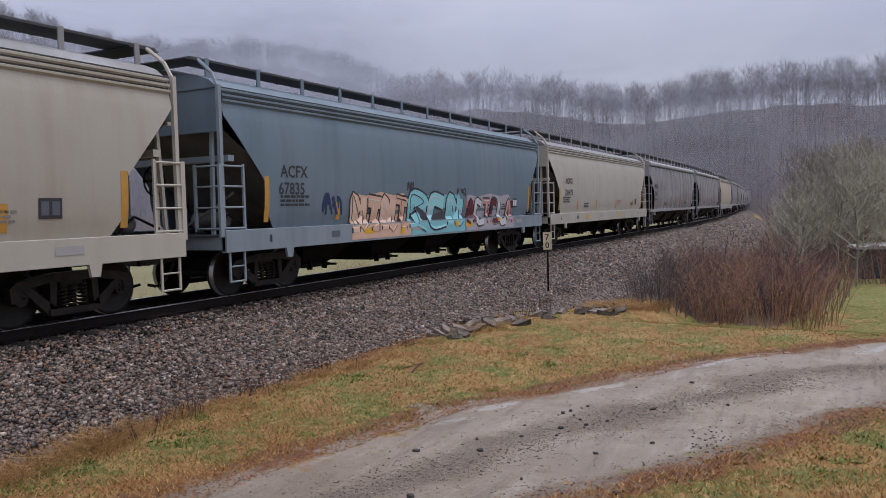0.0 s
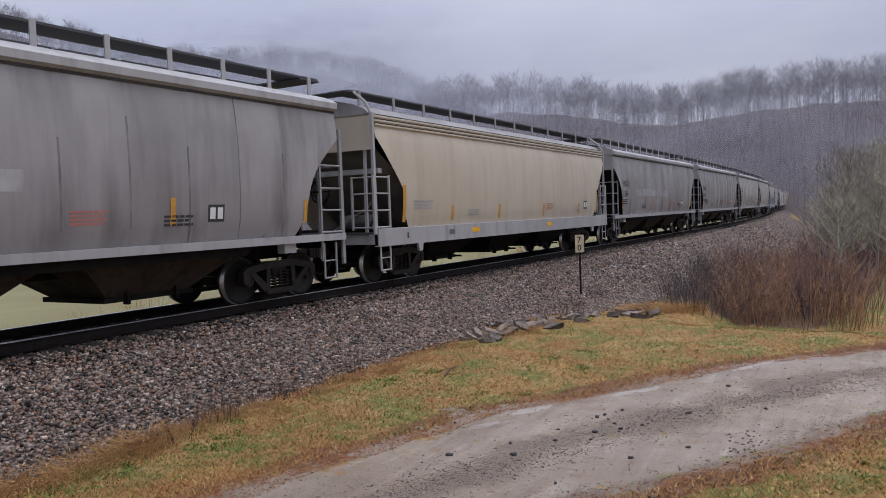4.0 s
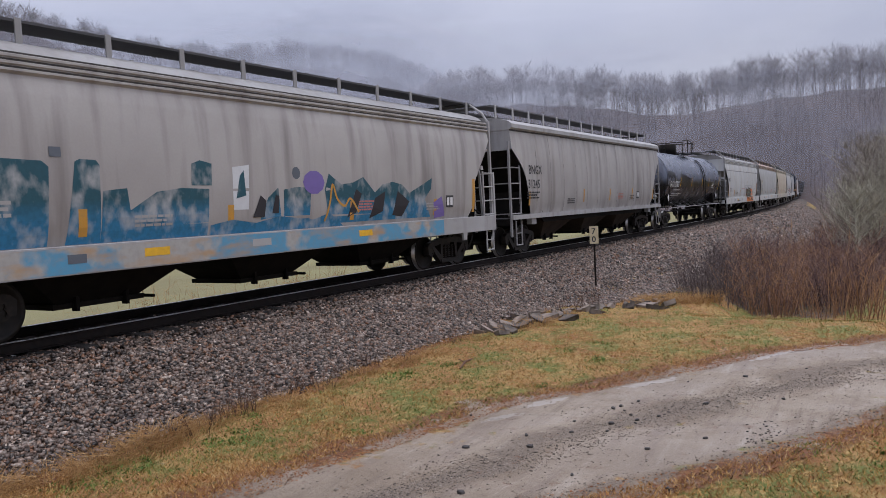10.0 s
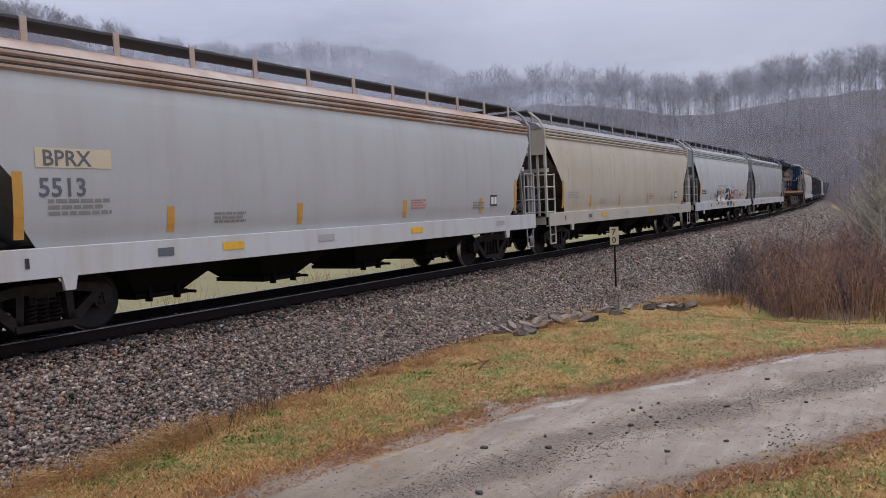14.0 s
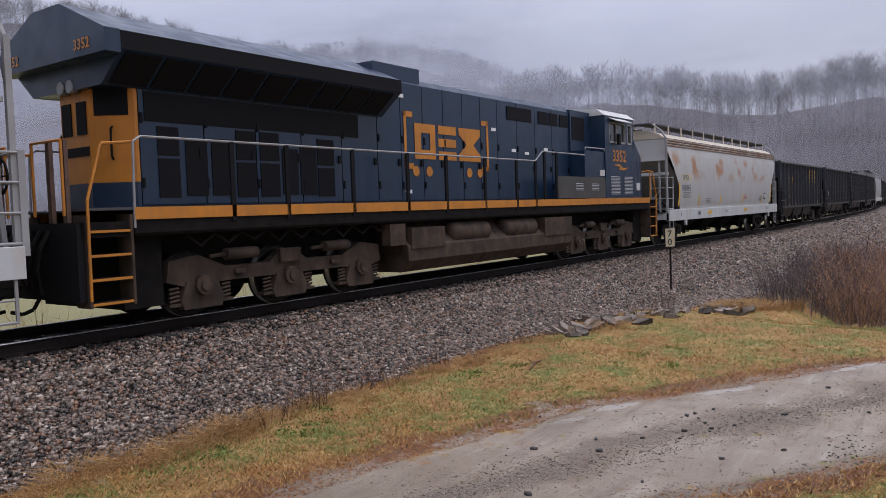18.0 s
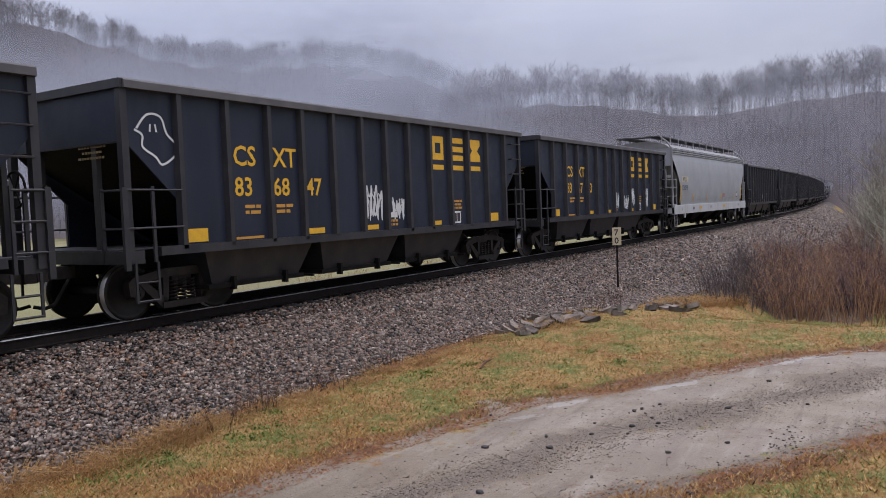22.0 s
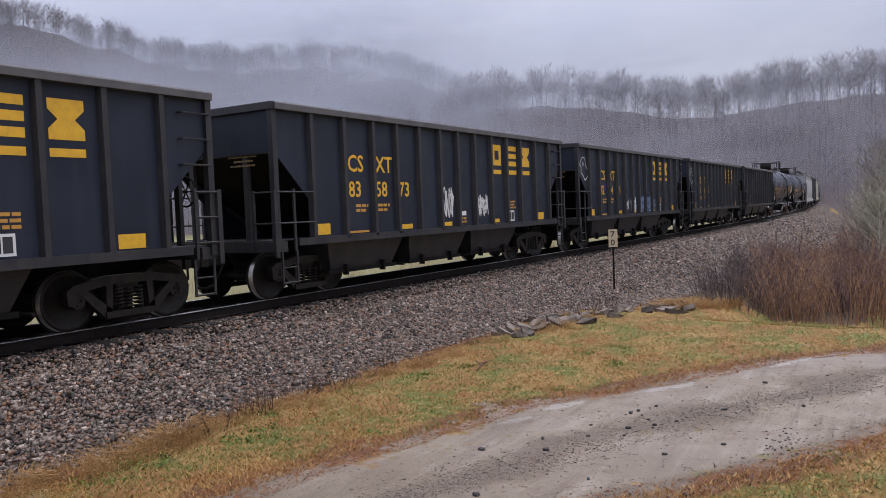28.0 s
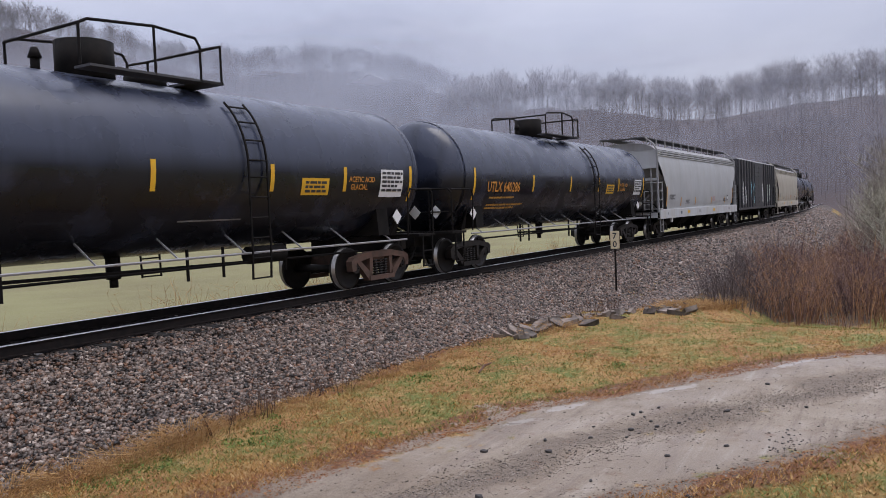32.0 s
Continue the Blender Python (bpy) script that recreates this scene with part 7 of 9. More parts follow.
GREY_A = hopper_paint("dirty_pale_grey", (0.31, 0.295, 0.295), (0.17, 0.158, 0.16), (0.09, 0.083, 0.085), 0.7, (2.2, 2.2, 0.22), 0.7, 0.42)
GREY_B = hopper_paint("dirty_warm_grey", (0.385, 0.368, 0.355), (0.27, 0.25, 0.24), (0.12, 0.10, 0.095), 0.6, (2.6, 2.6, 0.25), 0.6, 0.45)
EAVE = hopper_paint("eave_pale_grey", (0.37, 0.37, 0.375), (0.26, 0.25, 0.245), (0.17, 0.15, 0.145), 0.5, (4, 4, 0.6))
TAN = hopper_paint("cream_tan", (0.41, 0.38, 0.32), (0.33, 0.29, 0.235), (0.28, 0.22, 0.16), 0.35)
CREAM = hopper_paint("cream", (0.47, 0.44, 0.375), (0.38, 0.35, 0.29), (0.34, 0.29, 0.23), 0.3)
BLUE = hopper_paint("faded_blue_grey", (0.125, 0.18, 0.225), (0.18, 0.225, 0.255), (0.07, 0.10, 0.125), 0.4)
BLUE_LIGHT = hopper_paint("faded_blue_pale", (0.24, 0.29, 0.325), (0.17, 0.21, 0.245), (0.11, 0.13, 0.15), 0.35)
OFFWHITE = hopper_paint("off_white", (0.50, 0.515, 0.525), (0.45, 0.445, 0.43), (0.36, 0.28, 0.19), 0.4)
WHITE_GREY = hopper_paint("grey_white", (0.41, 0.42, 0.425), (0.34, 0.34, 0.335), (0.32, 0.29, 0.26), 0.35)
PALE_GREY = hopper_paint("pale_grey", (0.345, 0.357, 0.372), (0.27, 0.275, 0.285), (0.33, 0.31, 0.29), 0.35)
RUSTED = hopper_paint("rust_stained_white", (0.43, 0.425, 0.415), (0.36, 0.155, 0.06), (0.36, 0.29, 0.22), 0.35, (3, 3, 0.35), 0.9, 0.5, 0.85, (2.7, 3.35), (0.50, 0.60))
RUST_BAND = hopper_paint("rusty_eave", (0.33, 0.20, 0.13), (0.50, 0.46, 0.42), (0.2, 0.12, 0.08), 0.4, (3, 3, 0.35), 0.8)
SAND = hopper_paint("sand", (0.50, 0.44, 0.35), (0.42, 0.36, 0.28), (0.30, 0.24, 0.18), 0.35)
WORN_BLUE = mat("worn_blue_spray", (0.035, 0.07, 0.17), 0.6, second=(0.25, 0.33, 0.45), amount=0.8, scale=6, streak=(0.02, 0.02, 0.03), streak_amount=0.8, streak_scale=(5, 5, 3))
FADE = mat("worn_blue_fade", (0.010, 0.075, 0.105), 0.6, second=(0.015, 0.17, 0.33), amount=0.95, scale=0.7, band=(0.5, 1.72), reach=(0.05, 0.30), streak=(0.42, 0.42, 0.42), streak_amount=0.8, streak_scale=(4, 4, 2.6), fine=0.35, fine_scale=14)
SILL_SMEAR = mat("smeared_sill_spray", (0.36, 0.35, 0.33), 0.6, second=(0.04, 0.27, 0.45), amount=0.9, scale=0.9, reach=(0.46, 0.52), streak=(0.40, 0.24, 0.11), streak_amount=0.8, streak_scale=(1.6, 1.6, 5), fine=0.3, fine_scale=12)
RUST_FADE = mat("faint_rust_run", (0.44, 0.36, 0.27), 0.7, second=(0.36, 0.24, 0.14), amount=0.8, scale=5)
PATCH_CREAM = mat("cream_patch", (0.56, 0.47, 0.31), 0.6, second=(0.50, 0.45, 0.36), amount=0.6, scale=3)
SLATE = mat("slate_stencil", (0.10, 0.115, 0.14), 0.6, amount=0.3)
PALE_SMEAR = mat("wiped_pale_grey", (0.40, 0.39, 0.39), 0.6, second=(0.26, 0.25, 0.25), amount=0.9, scale=2.2, streak=(0.2, 0.19, 0.19), streak_amount=0.5)
FADED_INK = mat("faded_grey_stencil", (0.22, 0.215, 0.20), 0.6, amount=0.4)
GHOST = mat("ghost_lettering", (0.36, 0.355, 0.35), 0.6, amount=0.3)


def small_print(car, y_of, H, ink, seed, x0=0.95, box=3.75, field=None):
    bars(car, -H + x0, 1.98, 0.95, 0.05, 3, ink, y_of, seed)
    bars(car, -H + 4.4, 1.72, 0.7, 0.04, 3, ink, y_of, seed + 1)
    bars(car, 1.9, 1.85, 0.62, 0.035, 4, spray("faded_red", (0.45, 0.16, 0.13)), y_of, seed + 3)
    bars(car, H - box - 0.95, 1.75, 0.6, 0.04, 3, ink, y_of, seed + 2)
    patch(car, H - box, H - box + 0.38, 1.62, 1.92, INK, y_of, "inspection_stencil", "black inspection stencil")
    b = Build()
    plate(b, H - box + 0.04, H - box + 0.165, 1.67, 1.87, y_of, 0.011)
    plate(b, H - box + 0.215, H - box + 0.34, 1.67, 1.87, y_of, 0.011)
    part("stencil_field", b, field or WHITE, car)


A_NUM = {3: "30185", 4: "32083", 6: "31634", 7: "31400", 8: "32350", 11: "31245"}


def add(i, made):
    car = made[0] if isinstance(made, tuple) else made
    train.append(car)
    return made


for i in range(40):
    L = length(i)
    if i in (3, 4, 6, 7, 8, 9, 11):
        words = {3: "dirty grey bulged covered hopper with dark streaks", 4: "dirty grey bulged covered hopper, streaked", 6: "grimy pale grey bulged covered hopper, wiped patches",
                 7: "pale grey covered hopper with small scrawls", 8: "pale grey covered hopper with a row of scrawls", 9: "warm grey covered hopper with orange stripes", 11: "warm grey bulged covered hopper"}[i]
        car, y_of, H = add(i, curved_hopper(L, GREY_B if i in (8, 9, 11) else GREY_A, EAVE, words, (3.3, 1.0) if i in (9, 11) else (3.8, 1.7)))
        if i == 9:
            lettering(car, "TIMX", -H + 1.45, 2.6, 0.24, INK, y_of)
            lettering(car, "56025", -H + 1.4, 2.2, 0.24, INK, y_of)
        else:
            lettering(car, "BNGX", -H + 1.12, 2.54, 0.27, INK, y_of, 0.95)
            lettering(car, A_NUM[i], -H + 1.05, 2.09, 0.27, INK, y_of, 0.95)
        small_print(car, y_of, H, INK, i)
        stripes(car, [-2.2, 0.76, 3.72], 1.58, 2.04, y_of, AMBER)
        stripes(car, [-H + 1.1, H - 1.2], 1.55, 2.0, y_of, AMBER)
        if i == 7:
            scrawl(car, -0.35, 1.5, 1.1, 0.5, INK, y_of, 7, 0.035, 4)
            scrawl(car, -2.0, 1.6, 0.5, 0.42, INK, y_of, 17, 0.025, 1)
            ring_pts = [(3.1 + 0.24 * math.cos(k * 0.4), 1.86 + 0.26 * math.sin(k * 0.4)) for k in range(17)]
            b = Build()
            ribbon(b, ring_pts, 0.025, y_of)
            ribbon(b, [(2.75, 1.56), (3.1, 1.6), (3.5, 1.58)], 0.025, y_of)
            part("sprayed_scrawl", b, INK, car, "thin dark circle")
            scrawl(car, -H + 1.9, 1.6, 0.9, 0.4, INK, y_of, 27, 0.03, 4)
        if i == 8:
            for k, x0 in enumerate((-4.15, -3.2, -2.1, -1.62, -0.5, -0.02, 0.82, 1.25, 2.05, 4.22, 4.62)):
                looped_tag(car, x0, 1.42, (0.46, 0.40, 0.34)[k % 3], 0.82 + 0.06 * (k % 2), INK, y_of, 40 + k)
        if i in (6, 3, 4):
            for k in range(5):
                patch(car, -5.1 + k * 1.32, -4.05 + k * 1.32, 2.12, 2.42 + 0.05 * (k % 2), PALE_SMEAR, y_of, "wiped_patch", "pale wiped band", 0.005)
    elif i in (33, 34, 12, 38, 39):
        words = "glossy black tank car with orange lettering" if i in (33, 34) else "glossy black tank car with white lettering and yellow strips" if i == 12 else "plain glossy black tank car without markings"
        made = add(i, tank_car(L, words, rusty=i == 33, marks={33: "UTLX 647419", 34: "UTLX 640286", 12: "GATX 228227"}.get(i, ""), dark_marks=i == 12))
    elif i == 18:
        add(i, locomotive(L))
    elif i == 36:
        car, y_of, H = add(i, box_car(L, "dark ribbed boxcar with bright sprayed scrawls"))
        for k in range(4):
            scrawl(car, -6.5 + k * 3.4, 1.3, 2.0, 1.5, spray(("white", "sky", "white", "pale")[k], ((0.7, 0.72, 0.72), (0.25, 0.5, 0.6), (0.7, 0.7, 0.7), (0.5, 0.6, 0.55))[k]), y_of, 40 + k, 0.09, 3)
    elif 20 <= i <= 23 or 25 <= i <= 32:
        nums = {20: "83 57 75", 21: "83 65 39", 22: "83 68 47", 23: "83 67 33", 25: "83 72 17", 26: "83 75 76", 27: "83 64 91", 28: "83 70 33", 29: "83 58 73", 30: "82 24 91", 31: "83 64 08", 32: "83 70 86"}
        if i == 20:
            proto, flat_y, coal_H = coal_car(L, "black open coal hopper with yellow markings")
            coal = proto
        else:
            coal = copy_thing(proto, Matrix())
        train.append(coal)
    else:
        spec = {0: (TAN, CREAM, "cream covered hopper streaked with rust", None, 1, 4, None), 1: (BLUE, BLUE_LIGHT, "blue-grey covered hopper with a bubble-shaped mural", None, 1, 4, None),
                2: (CREAM, CREAM, "cream covered hopper with black stencils", None, 1, 4, None), 5: (SAND, EAVE, "yellowed grey covered hopper with pale eaves", None, 6, 3, None),
                10: (GREY_B, EAVE, "grey covered hopper with a blue sprayed mural", None, 1, 3, None),
                13: (OFFWHITE, OFFWHITE, "off-white covered hopper with rust runs and a mural", None, 8, 4, None),
                14: (WHITE_GREY, OFFWHITE, "grey-white covered hopper with a rusty roof edge", RUST_BAND, 1, 4, RUST_BAND),
                15: (SAND, CREAM, "sand-coloured covered hopper with a cream sill", None, 1, 4, None), 16: (OFFWHITE, OFFWHITE, "white covered hopper with a purple and red mural", None, 1, 4, None),
                17: (PALE_GREY, OFFWHITE, "pale grey covered hopper with a white sill", None, 1, 4, None), 19: (RUSTED, OFFWHITE, "white covered hopper with broad rust stains", RUST_BAND, 1, 4, SAND),
                24: (PALE_GREY, OFFWHITE, "pale grey covered hopper with faded yellow marks", None, 1, 4, None), 35: (WHITE_GREY, OFFWHITE, "grey-white covered hopper with a pale sill", None, 1, 4, None),
                37: (TAN, CREAM, "tan covered hopper with a cream sill", None, 1, 4, None)}[i]
        car, y_of, H = add(i, center_hopper(L, spec[0], spec[1], spec[2], spec[3], spec[4], spec[5], spec[6]))
        stripe = YELLOW if i in (17, 19, 24) else AMBER
        stripes(car, [-H + 1.02, H - 1.17], 1.45, 2.35, y_of, stripe, 0.14)
        stripes(car, [-H + 3.45, -1.9, 1.6, H - 3.2], 1.44, 1.84, y_of, stripe, 0.14)
        small_print(car, y_of, H, GHOST if i in (5, 10, 15, 24) else FADED_INK if i in (0, 13, 14, 17, 19) else INK, i, 1.5, 2.6, SLATE if i in (0, 2) else None)

        def sill_y(z):
            return 1.627

        def cover(z):
            return y_of(z) if z > 1.32 else 1.627

        mark = {1: ("ACFX", "67835", 1.51, 2.35, 2.0), 2: ("AOKX", "206478", 1.8, 2.52, 2.05), 10: ("CSYX", "13020", 0.88, 2.76, 2.38), 13: ("BPRX", "31", 0.97, 2.42, 2.05)}.get(i)
        if mark:
            lettering(car, mark[0], -H + mark[2], mark[3], 0.24, INK, y_of)
            lettering(car, mark[1], -H + mark[2] - 0.06, mark[4], 0.24, INK, y_of)
        if i in (14, 17, 19, 24):
            patch(car, -H + 1.35, -H + 2.5, 2.41, 2.68, PATCH_CREAM, y_of, "faded_patch", "faded cream patch")
            lettering(car, "BPRX", -H + 1.46, 2.44, 0.21, SLATE, lambda z: y_of(z) + 0.004)
            if i == 17:
                patch(car, -H + 1.28, -H + 2.86, 1.49, 2.28, spray("clean_grey", (0.55, 0.56, 0.56)), y_of, "painted_panel", "clean pale panel", 0.004)
            lettering(car, {14: "5513", 17: "106065", 19: "106045", 24: "106099"}[i], -H + 1.38, 2.02, 0.25, SLATE, y_of)
        for k, x in enumerate((-H + 4.5, -1.4, 1.8, H - 2.4)):
            patch(car, x, x + 0.48, 1.08, 1.21, YELLOW if k % 2 == 0 else GHOST, sill_y, "sill_reflector", "small sill marking")
        patch(car, -H + 1.1, -H + 1.16, 1.06, 1.2, INK, sill_y, "sill_slot")
        patch(car, -H + 3.2, -H + 3.5, 1.07, 1.2, SLATE, sill_y, "builder_plate", "small dark plate")
        if i == 1:
            for x0, x1, c in ((-4.25, -1.5, (0.66, 0.43, 0.32)), (-1.45, 1.75, (0.20, 0.50, 0.56)), (1.85, 5.6, (0.40, 0.38, 0.42))):
                w = x1 - x0
                m = spray("mural_%d" % int(10 + x0), c)
                decal(car, [(x0, 0.96), (x1, 0.96), (x1, 1.75), (x1 - w * 0.1, 2.06), (x1 - w * 0.3, 2.0), (x0 + w * 0.5, 2.08), (x0 + w * 0.25, 1.98), (x0 + w * 0.05, 2.04)], m, cover, "mural_fill", "sprayed colour field", 0.004)
            mural(car, -4.2, 0.97, 2.65, 1.12, [spray("peach", (0.72, 0.50, 0.38)), spray("salmon", (0.66, 0.42, 0.30))], INK, cover, 5, 4, 0.26, 0.06)
            mural(car, -1.5, 0.97, 3.2, 1.15, [spray("aqua", (0.25, 0.60, 0.66)), spray("mint", (0.30, 0.64, 0.68))], INK, cover, 6, 3, 0.38, 0.07)
            mural(car, 1.95, 1.0, 3.6, 1.0, [spray("maroon", (0.16, 0.02, 0.03)), spray("frost", (0.60, 0.62, 0.64)), spray("rose", (0.55, 0.25, 0.24))], INK, cover, 7, 6, 0.2, 0.06)
            scrawl(car, -1.75, 2.12, 0.5, 0.25, INK, y_of, 3, 0.04, 2)
            scrawl(car, 1.3, 2.0, 0.6, 0.22, INK, y_of, 4, 0.04, 2)
            scrawl(car, -5.3, 1.55, 0.75, 0.5, spray("navy", (0.02, 0.03, 0.10)), y_of, 5, 0.045, 4)
            patch(car, 5.25, 5.65, 1.6, 1.85, INK, y_of, "painted_block", "small black block")
            for x0, z0 in ((-1.95, 1.12), (1.2, 1.22), (4.3, 1.3)):
                decal(car, [(x0 + 0.11 * math.cos(k * 0.63), z0 - 0.03 + 0.09 * math.sin(k * 0.63)) for k in range(10)], YELLOW, cover, "painted_dot", "yellow sprayed dot", 0.02)
        if i == 10:
            teal = FADE
            for pts in ([(-6.3, 1.335), (-6.3, 2.5), (-6.1, 2.55), (-5.3, 2.52), (-5.2, 2.44), (-5.25, 1.335)], [(-4.98, 1.335), (-4.8, 2.52), (-4.72, 2.56), (-4.46, 2.55), (-4.4, 2.48), (-4.42, 1.335)],
                        [(-4.42, 1.335), (-4.37, 2.1), (-3.95, 2.14), (-3.9, 1.8), (-3.4, 2.08), (-2.9, 2.14), (-2.32, 2.12), (-2.35, 1.335)], [(-2.7, 2.18), (-2.68, 2.54), (-2.5, 2.6), (-2.24, 2.55), (-2.26, 2.18)],
                        [(-1.1, 1.55), (-0.9, 1.95), (-0.62, 2.14), (-0.55, 1.6)], [(-0.46, 1.4), (-0.47, 2.1), (-0.1, 2.15), (0.32, 2.13), (0.28, 1.4)],
                        [(0.9, 1.4), (0.75, 2.1), (0.9, 2.42), (1.3, 2.2), (1.7, 2.24), (2.08, 2.36), (2.5, 2.02), (2.8, 2.2), (3.2, 2.26), (3.6, 2.2), (3.9, 2.0), (4.5, 2.2), (4.95, 2.36), (4.9, 2.1), (4.6, 1.85), (4.9, 1.4)]):
                decal(car, pts, teal, y_of, "mural_fill", "worn teal and blue sprayed block", 0.006)
            decal(car, [(-1.77, 1.75), (-1.77, 2.5), (-1.36, 2.55), (-1.4, 1.75)], spray("frost", (0.60, 0.62, 0.64)), y_of, "mural_fill", "pale sprayed block", 0.006)
            decal(car, [(-1.7, 1.95), (-1.6, 2.35), (-1.5, 2.45), (-1.46, 2.0)], teal, y_of, "mural_fill", "worn teal stroke", 0.010)
            decal(car, [(-2.3, 1.335), (-2.3, 1.5), (-1.8, 1.58), (-1.2, 1.5), (-0.6, 1.6), (0.4, 1.5), (0.9, 1.62), (1.4, 1.335)], teal, y_of, "mural_fill", "bright blue sprayed foot", 0.009)
            soot, orange = spray("soot", (0.02, 0.018, 0.024)), spray("tan_smear", (0.44, 0.30, 0.17))
            for pts in ([(-1.3, 1.6), (-1.1, 2.0), (-0.95, 1.9), (-1.0, 1.6)], [(-0.8, 1.66), (-0.7, 2.0), (-0.6, 1.98), (-0.62, 1.66)], [(1.5, 1.5), (1.8, 2.1), (2.0, 2.0), (1.8, 1.6)], [(2.3, 1.45), (2.5, 1.9), (2.9, 2.05), (2.8, 1.6)],
                        [(3.2, 1.5), (3.4, 2.05), (3.9, 1.8), (3.6, 1.45)]):
                decal(car, pts, soot, y_of, "mural_fill", "dark sprayed stroke", 0.012)
            decal(car, [(0.42 + 0.33 * math.cos(k * 0.63), 2.24 + 0.24 * math.sin(k * 0.63)) for k in range(10)], spray("violet", (0.17, 0.12, 0.36)), y_of, "mural_fill", "violet sprayed blob", 0.008)
            decal(car, [(-0.1 + 0.12 * math.cos(k * 0.63), 2.42 + 0.12 * math.sin(k * 0.63)) for k in range(10)], SLATE, y_of, "mural_fill", "small slate blob", 0.008)
            decal(car, [(5.1, 1.36), (5.0, 1.75), (5.4, 1.9), (5.6, 1.4)], spray("violet", (0, 0, 0)), y_of, "mural_fill", "violet sprayed blob", 0.011)
            decal(car, [(-7.3, 1.34), (-7.2, 1.65), (-6.86, 1.88), (-6.4, 1.96), (-6.4, 1.34)], spray("violet", (0, 0, 0)), y_of, "mural_fill", "violet sprayed blob", 0.008)
            decal(car, [(-7.55, 0.95), (-7.4, 1.29), (-6.4, 1.29), (-6.4, 0.95)], spray("violet", (0, 0, 0)), sill_y, "mural_fill", "violet spray on the sill", 0.006)
            b = Build()
            ribbon(b, smooth_line([(0.75, 1.45), (0.9, 1.8), (1.0, 2.2), (1.15, 1.9), (1.4, 1.75), (1.6, 1.9), (1.9, 1.6)]), 0.05, y_of, 0.013)
            part("mural_outline", b, AMBER, car, "orange sprayed outline")
            for x0, x1 in ((-6.3, -4.6), (-4.6, -2.9), (-2.9, -1.2), (-1.2, 0.9), (0.9, 2.8), (2.8, 5.4)):
                decal(car, [(x0, 0.93), (x0, 1.30), (x1, 1.30), (x1, 0.93)], SILL_SMEAR, sill_y, "mural_fill", "blue and tan smears on the sill", 0.004)
            patch(car, -5.18, -5.0, 2.58, 2.72, SLATE, y_of, "square_mark", "small framed letter mark")
        if i == 13:
            patch(car, 0.33, 4.5, 1.36, 2.22, spray("buff", (0.40, 0.41, 0.42)), y_of, "painted_panel", "grey overpainted panel", 0.005)
            decal(car, [(1.0, 0.95), (1.15, 1.4), (1.1, 1.9), (1.5, 1.95), (2.2, 1.88), (3.0, 1.98), (4.3, 1.9), (4.45, 1.4), (4.65, 0.95)], spray("tangerine", (0.72, 0.20, 0.04)), cover, "mural_fill", "orange sprayed halo", 0.007)
            mural(car, 1.15, 0.95, 3.2, 1.05, [spray("olive", (0.085, 0.072, 0.045)), spray("umber", (0.11, 0.092, 0.06))], INK, lambda z: cover(z) + 0.004, 12, 4, 0.3, 0.05)
            lettering(car, "DO NOT HAMMER ON CAR", -1.3, 1.9, 0.095, spray("faded_red", (0.45, 0.16, 0.13)), y_of)
            b = Build()
            plate(b, -H + 0.1, H - 0.1, 3.19, 3.22, y_of, 0.012)
            part("side_seam", b, INK, car, "dark long seam")
            bars(car, -3.55, 1.14, 1.25, 0.11, 1, INK, sill_y, 3)
            for k, x in enumerate(np.arange(-6.6, 7.0, 1.05)):
                decal(car, [(x, 3.66), (x + 0.09, 3.66), (x + 0.05, 3.0 - 0.5 * (k % 3)), (x + 0.03, 3.0 - 0.5 * (k % 3))], RUST_FADE, y_of, "rust_run", "narrow rust run", 0.005)
        if i == 16:
            patch(car, -2.4, 0.33, 1.62, 2.24, spray("buff", (0, 0, 0)), y_of, "painted_panel", "grey overpainted panel", 0.005)
            patch(car, 1.99, 3.78, 1.42, 2.0, spray("buff", (0, 0, 0)), y_of, "painted_panel", "grey overpainted panel", 0.005)
            black, red, halo = spray("soot", (0.02, 0.018, 0.024)), spray("red", (0.60, 0.03, 0.02)), spray("frost", (0, 0, 0))
            decal(car, [(-0.42, 0.97), (-0.45, 1.5), (-0.25, 2.1), (0.7, 2.12), (1.55, 2.06), (1.5, 1.0), (0.7, 0.95)], halo, cover, "mural_fill", "white sprayed halo", 0.007)
            for pts in ([(-0.3, 1.72), (-0.22, 2.04), (0.66, 2.06), (0.62, 1.84)], [(-0.32, 1.45), (0.1, 1.7), (0.6, 1.72), (0.58, 1.44), (0.1, 1.36)], [(-0.2, 1.04), (-0.24, 1.26), (0.58, 1.28), (0.52, 1.02)],
                        [(0.7, 0.99), (0.78, 2.02), (1.0, 2.02), (1.18, 1.6), (1.36, 2.0), (1.54, 1.98), (1.3, 1.0), (1.1, 1.0), (1.02, 1.4), (0.92, 1.0)]):
                decal(car, pts, black, cover, "mural_fill", "black sprayed block", 0.012)
            for pts in ([(1.52, 1.72), (1.56, 1.84), (2.28, 1.92), (2.24, 1.74)], [(1.5, 1.38), (1.52, 1.54), (2.24, 1.56), (2.22, 1.4)], [(1.5, 1.24), (1.56, 1.29), (1.98, 0.97), (1.66, 0.95)]):
                decal(car, pts, red, cover, "mural_fill", "red sprayed bar", 0.012)
            b = Build()
            for x0, z0, x1, z1 in ((1.5, 2.12, 1.56, 2.35), (1.6, 2.1, 1.78, 2.22), (1.75, 2.06, 2.3, 2.16), (2.3, 1.9, 2.5, 1.98), (2.28, 1.7, 2.44, 1.66), (2.2, 1.52, 2.44, 1.44)):
                ribbon(b, [(x0, z0), (x1, z1)], 0.035, y_of)
            part("sprayed_scrawl", b, INK, car, "short black rays")
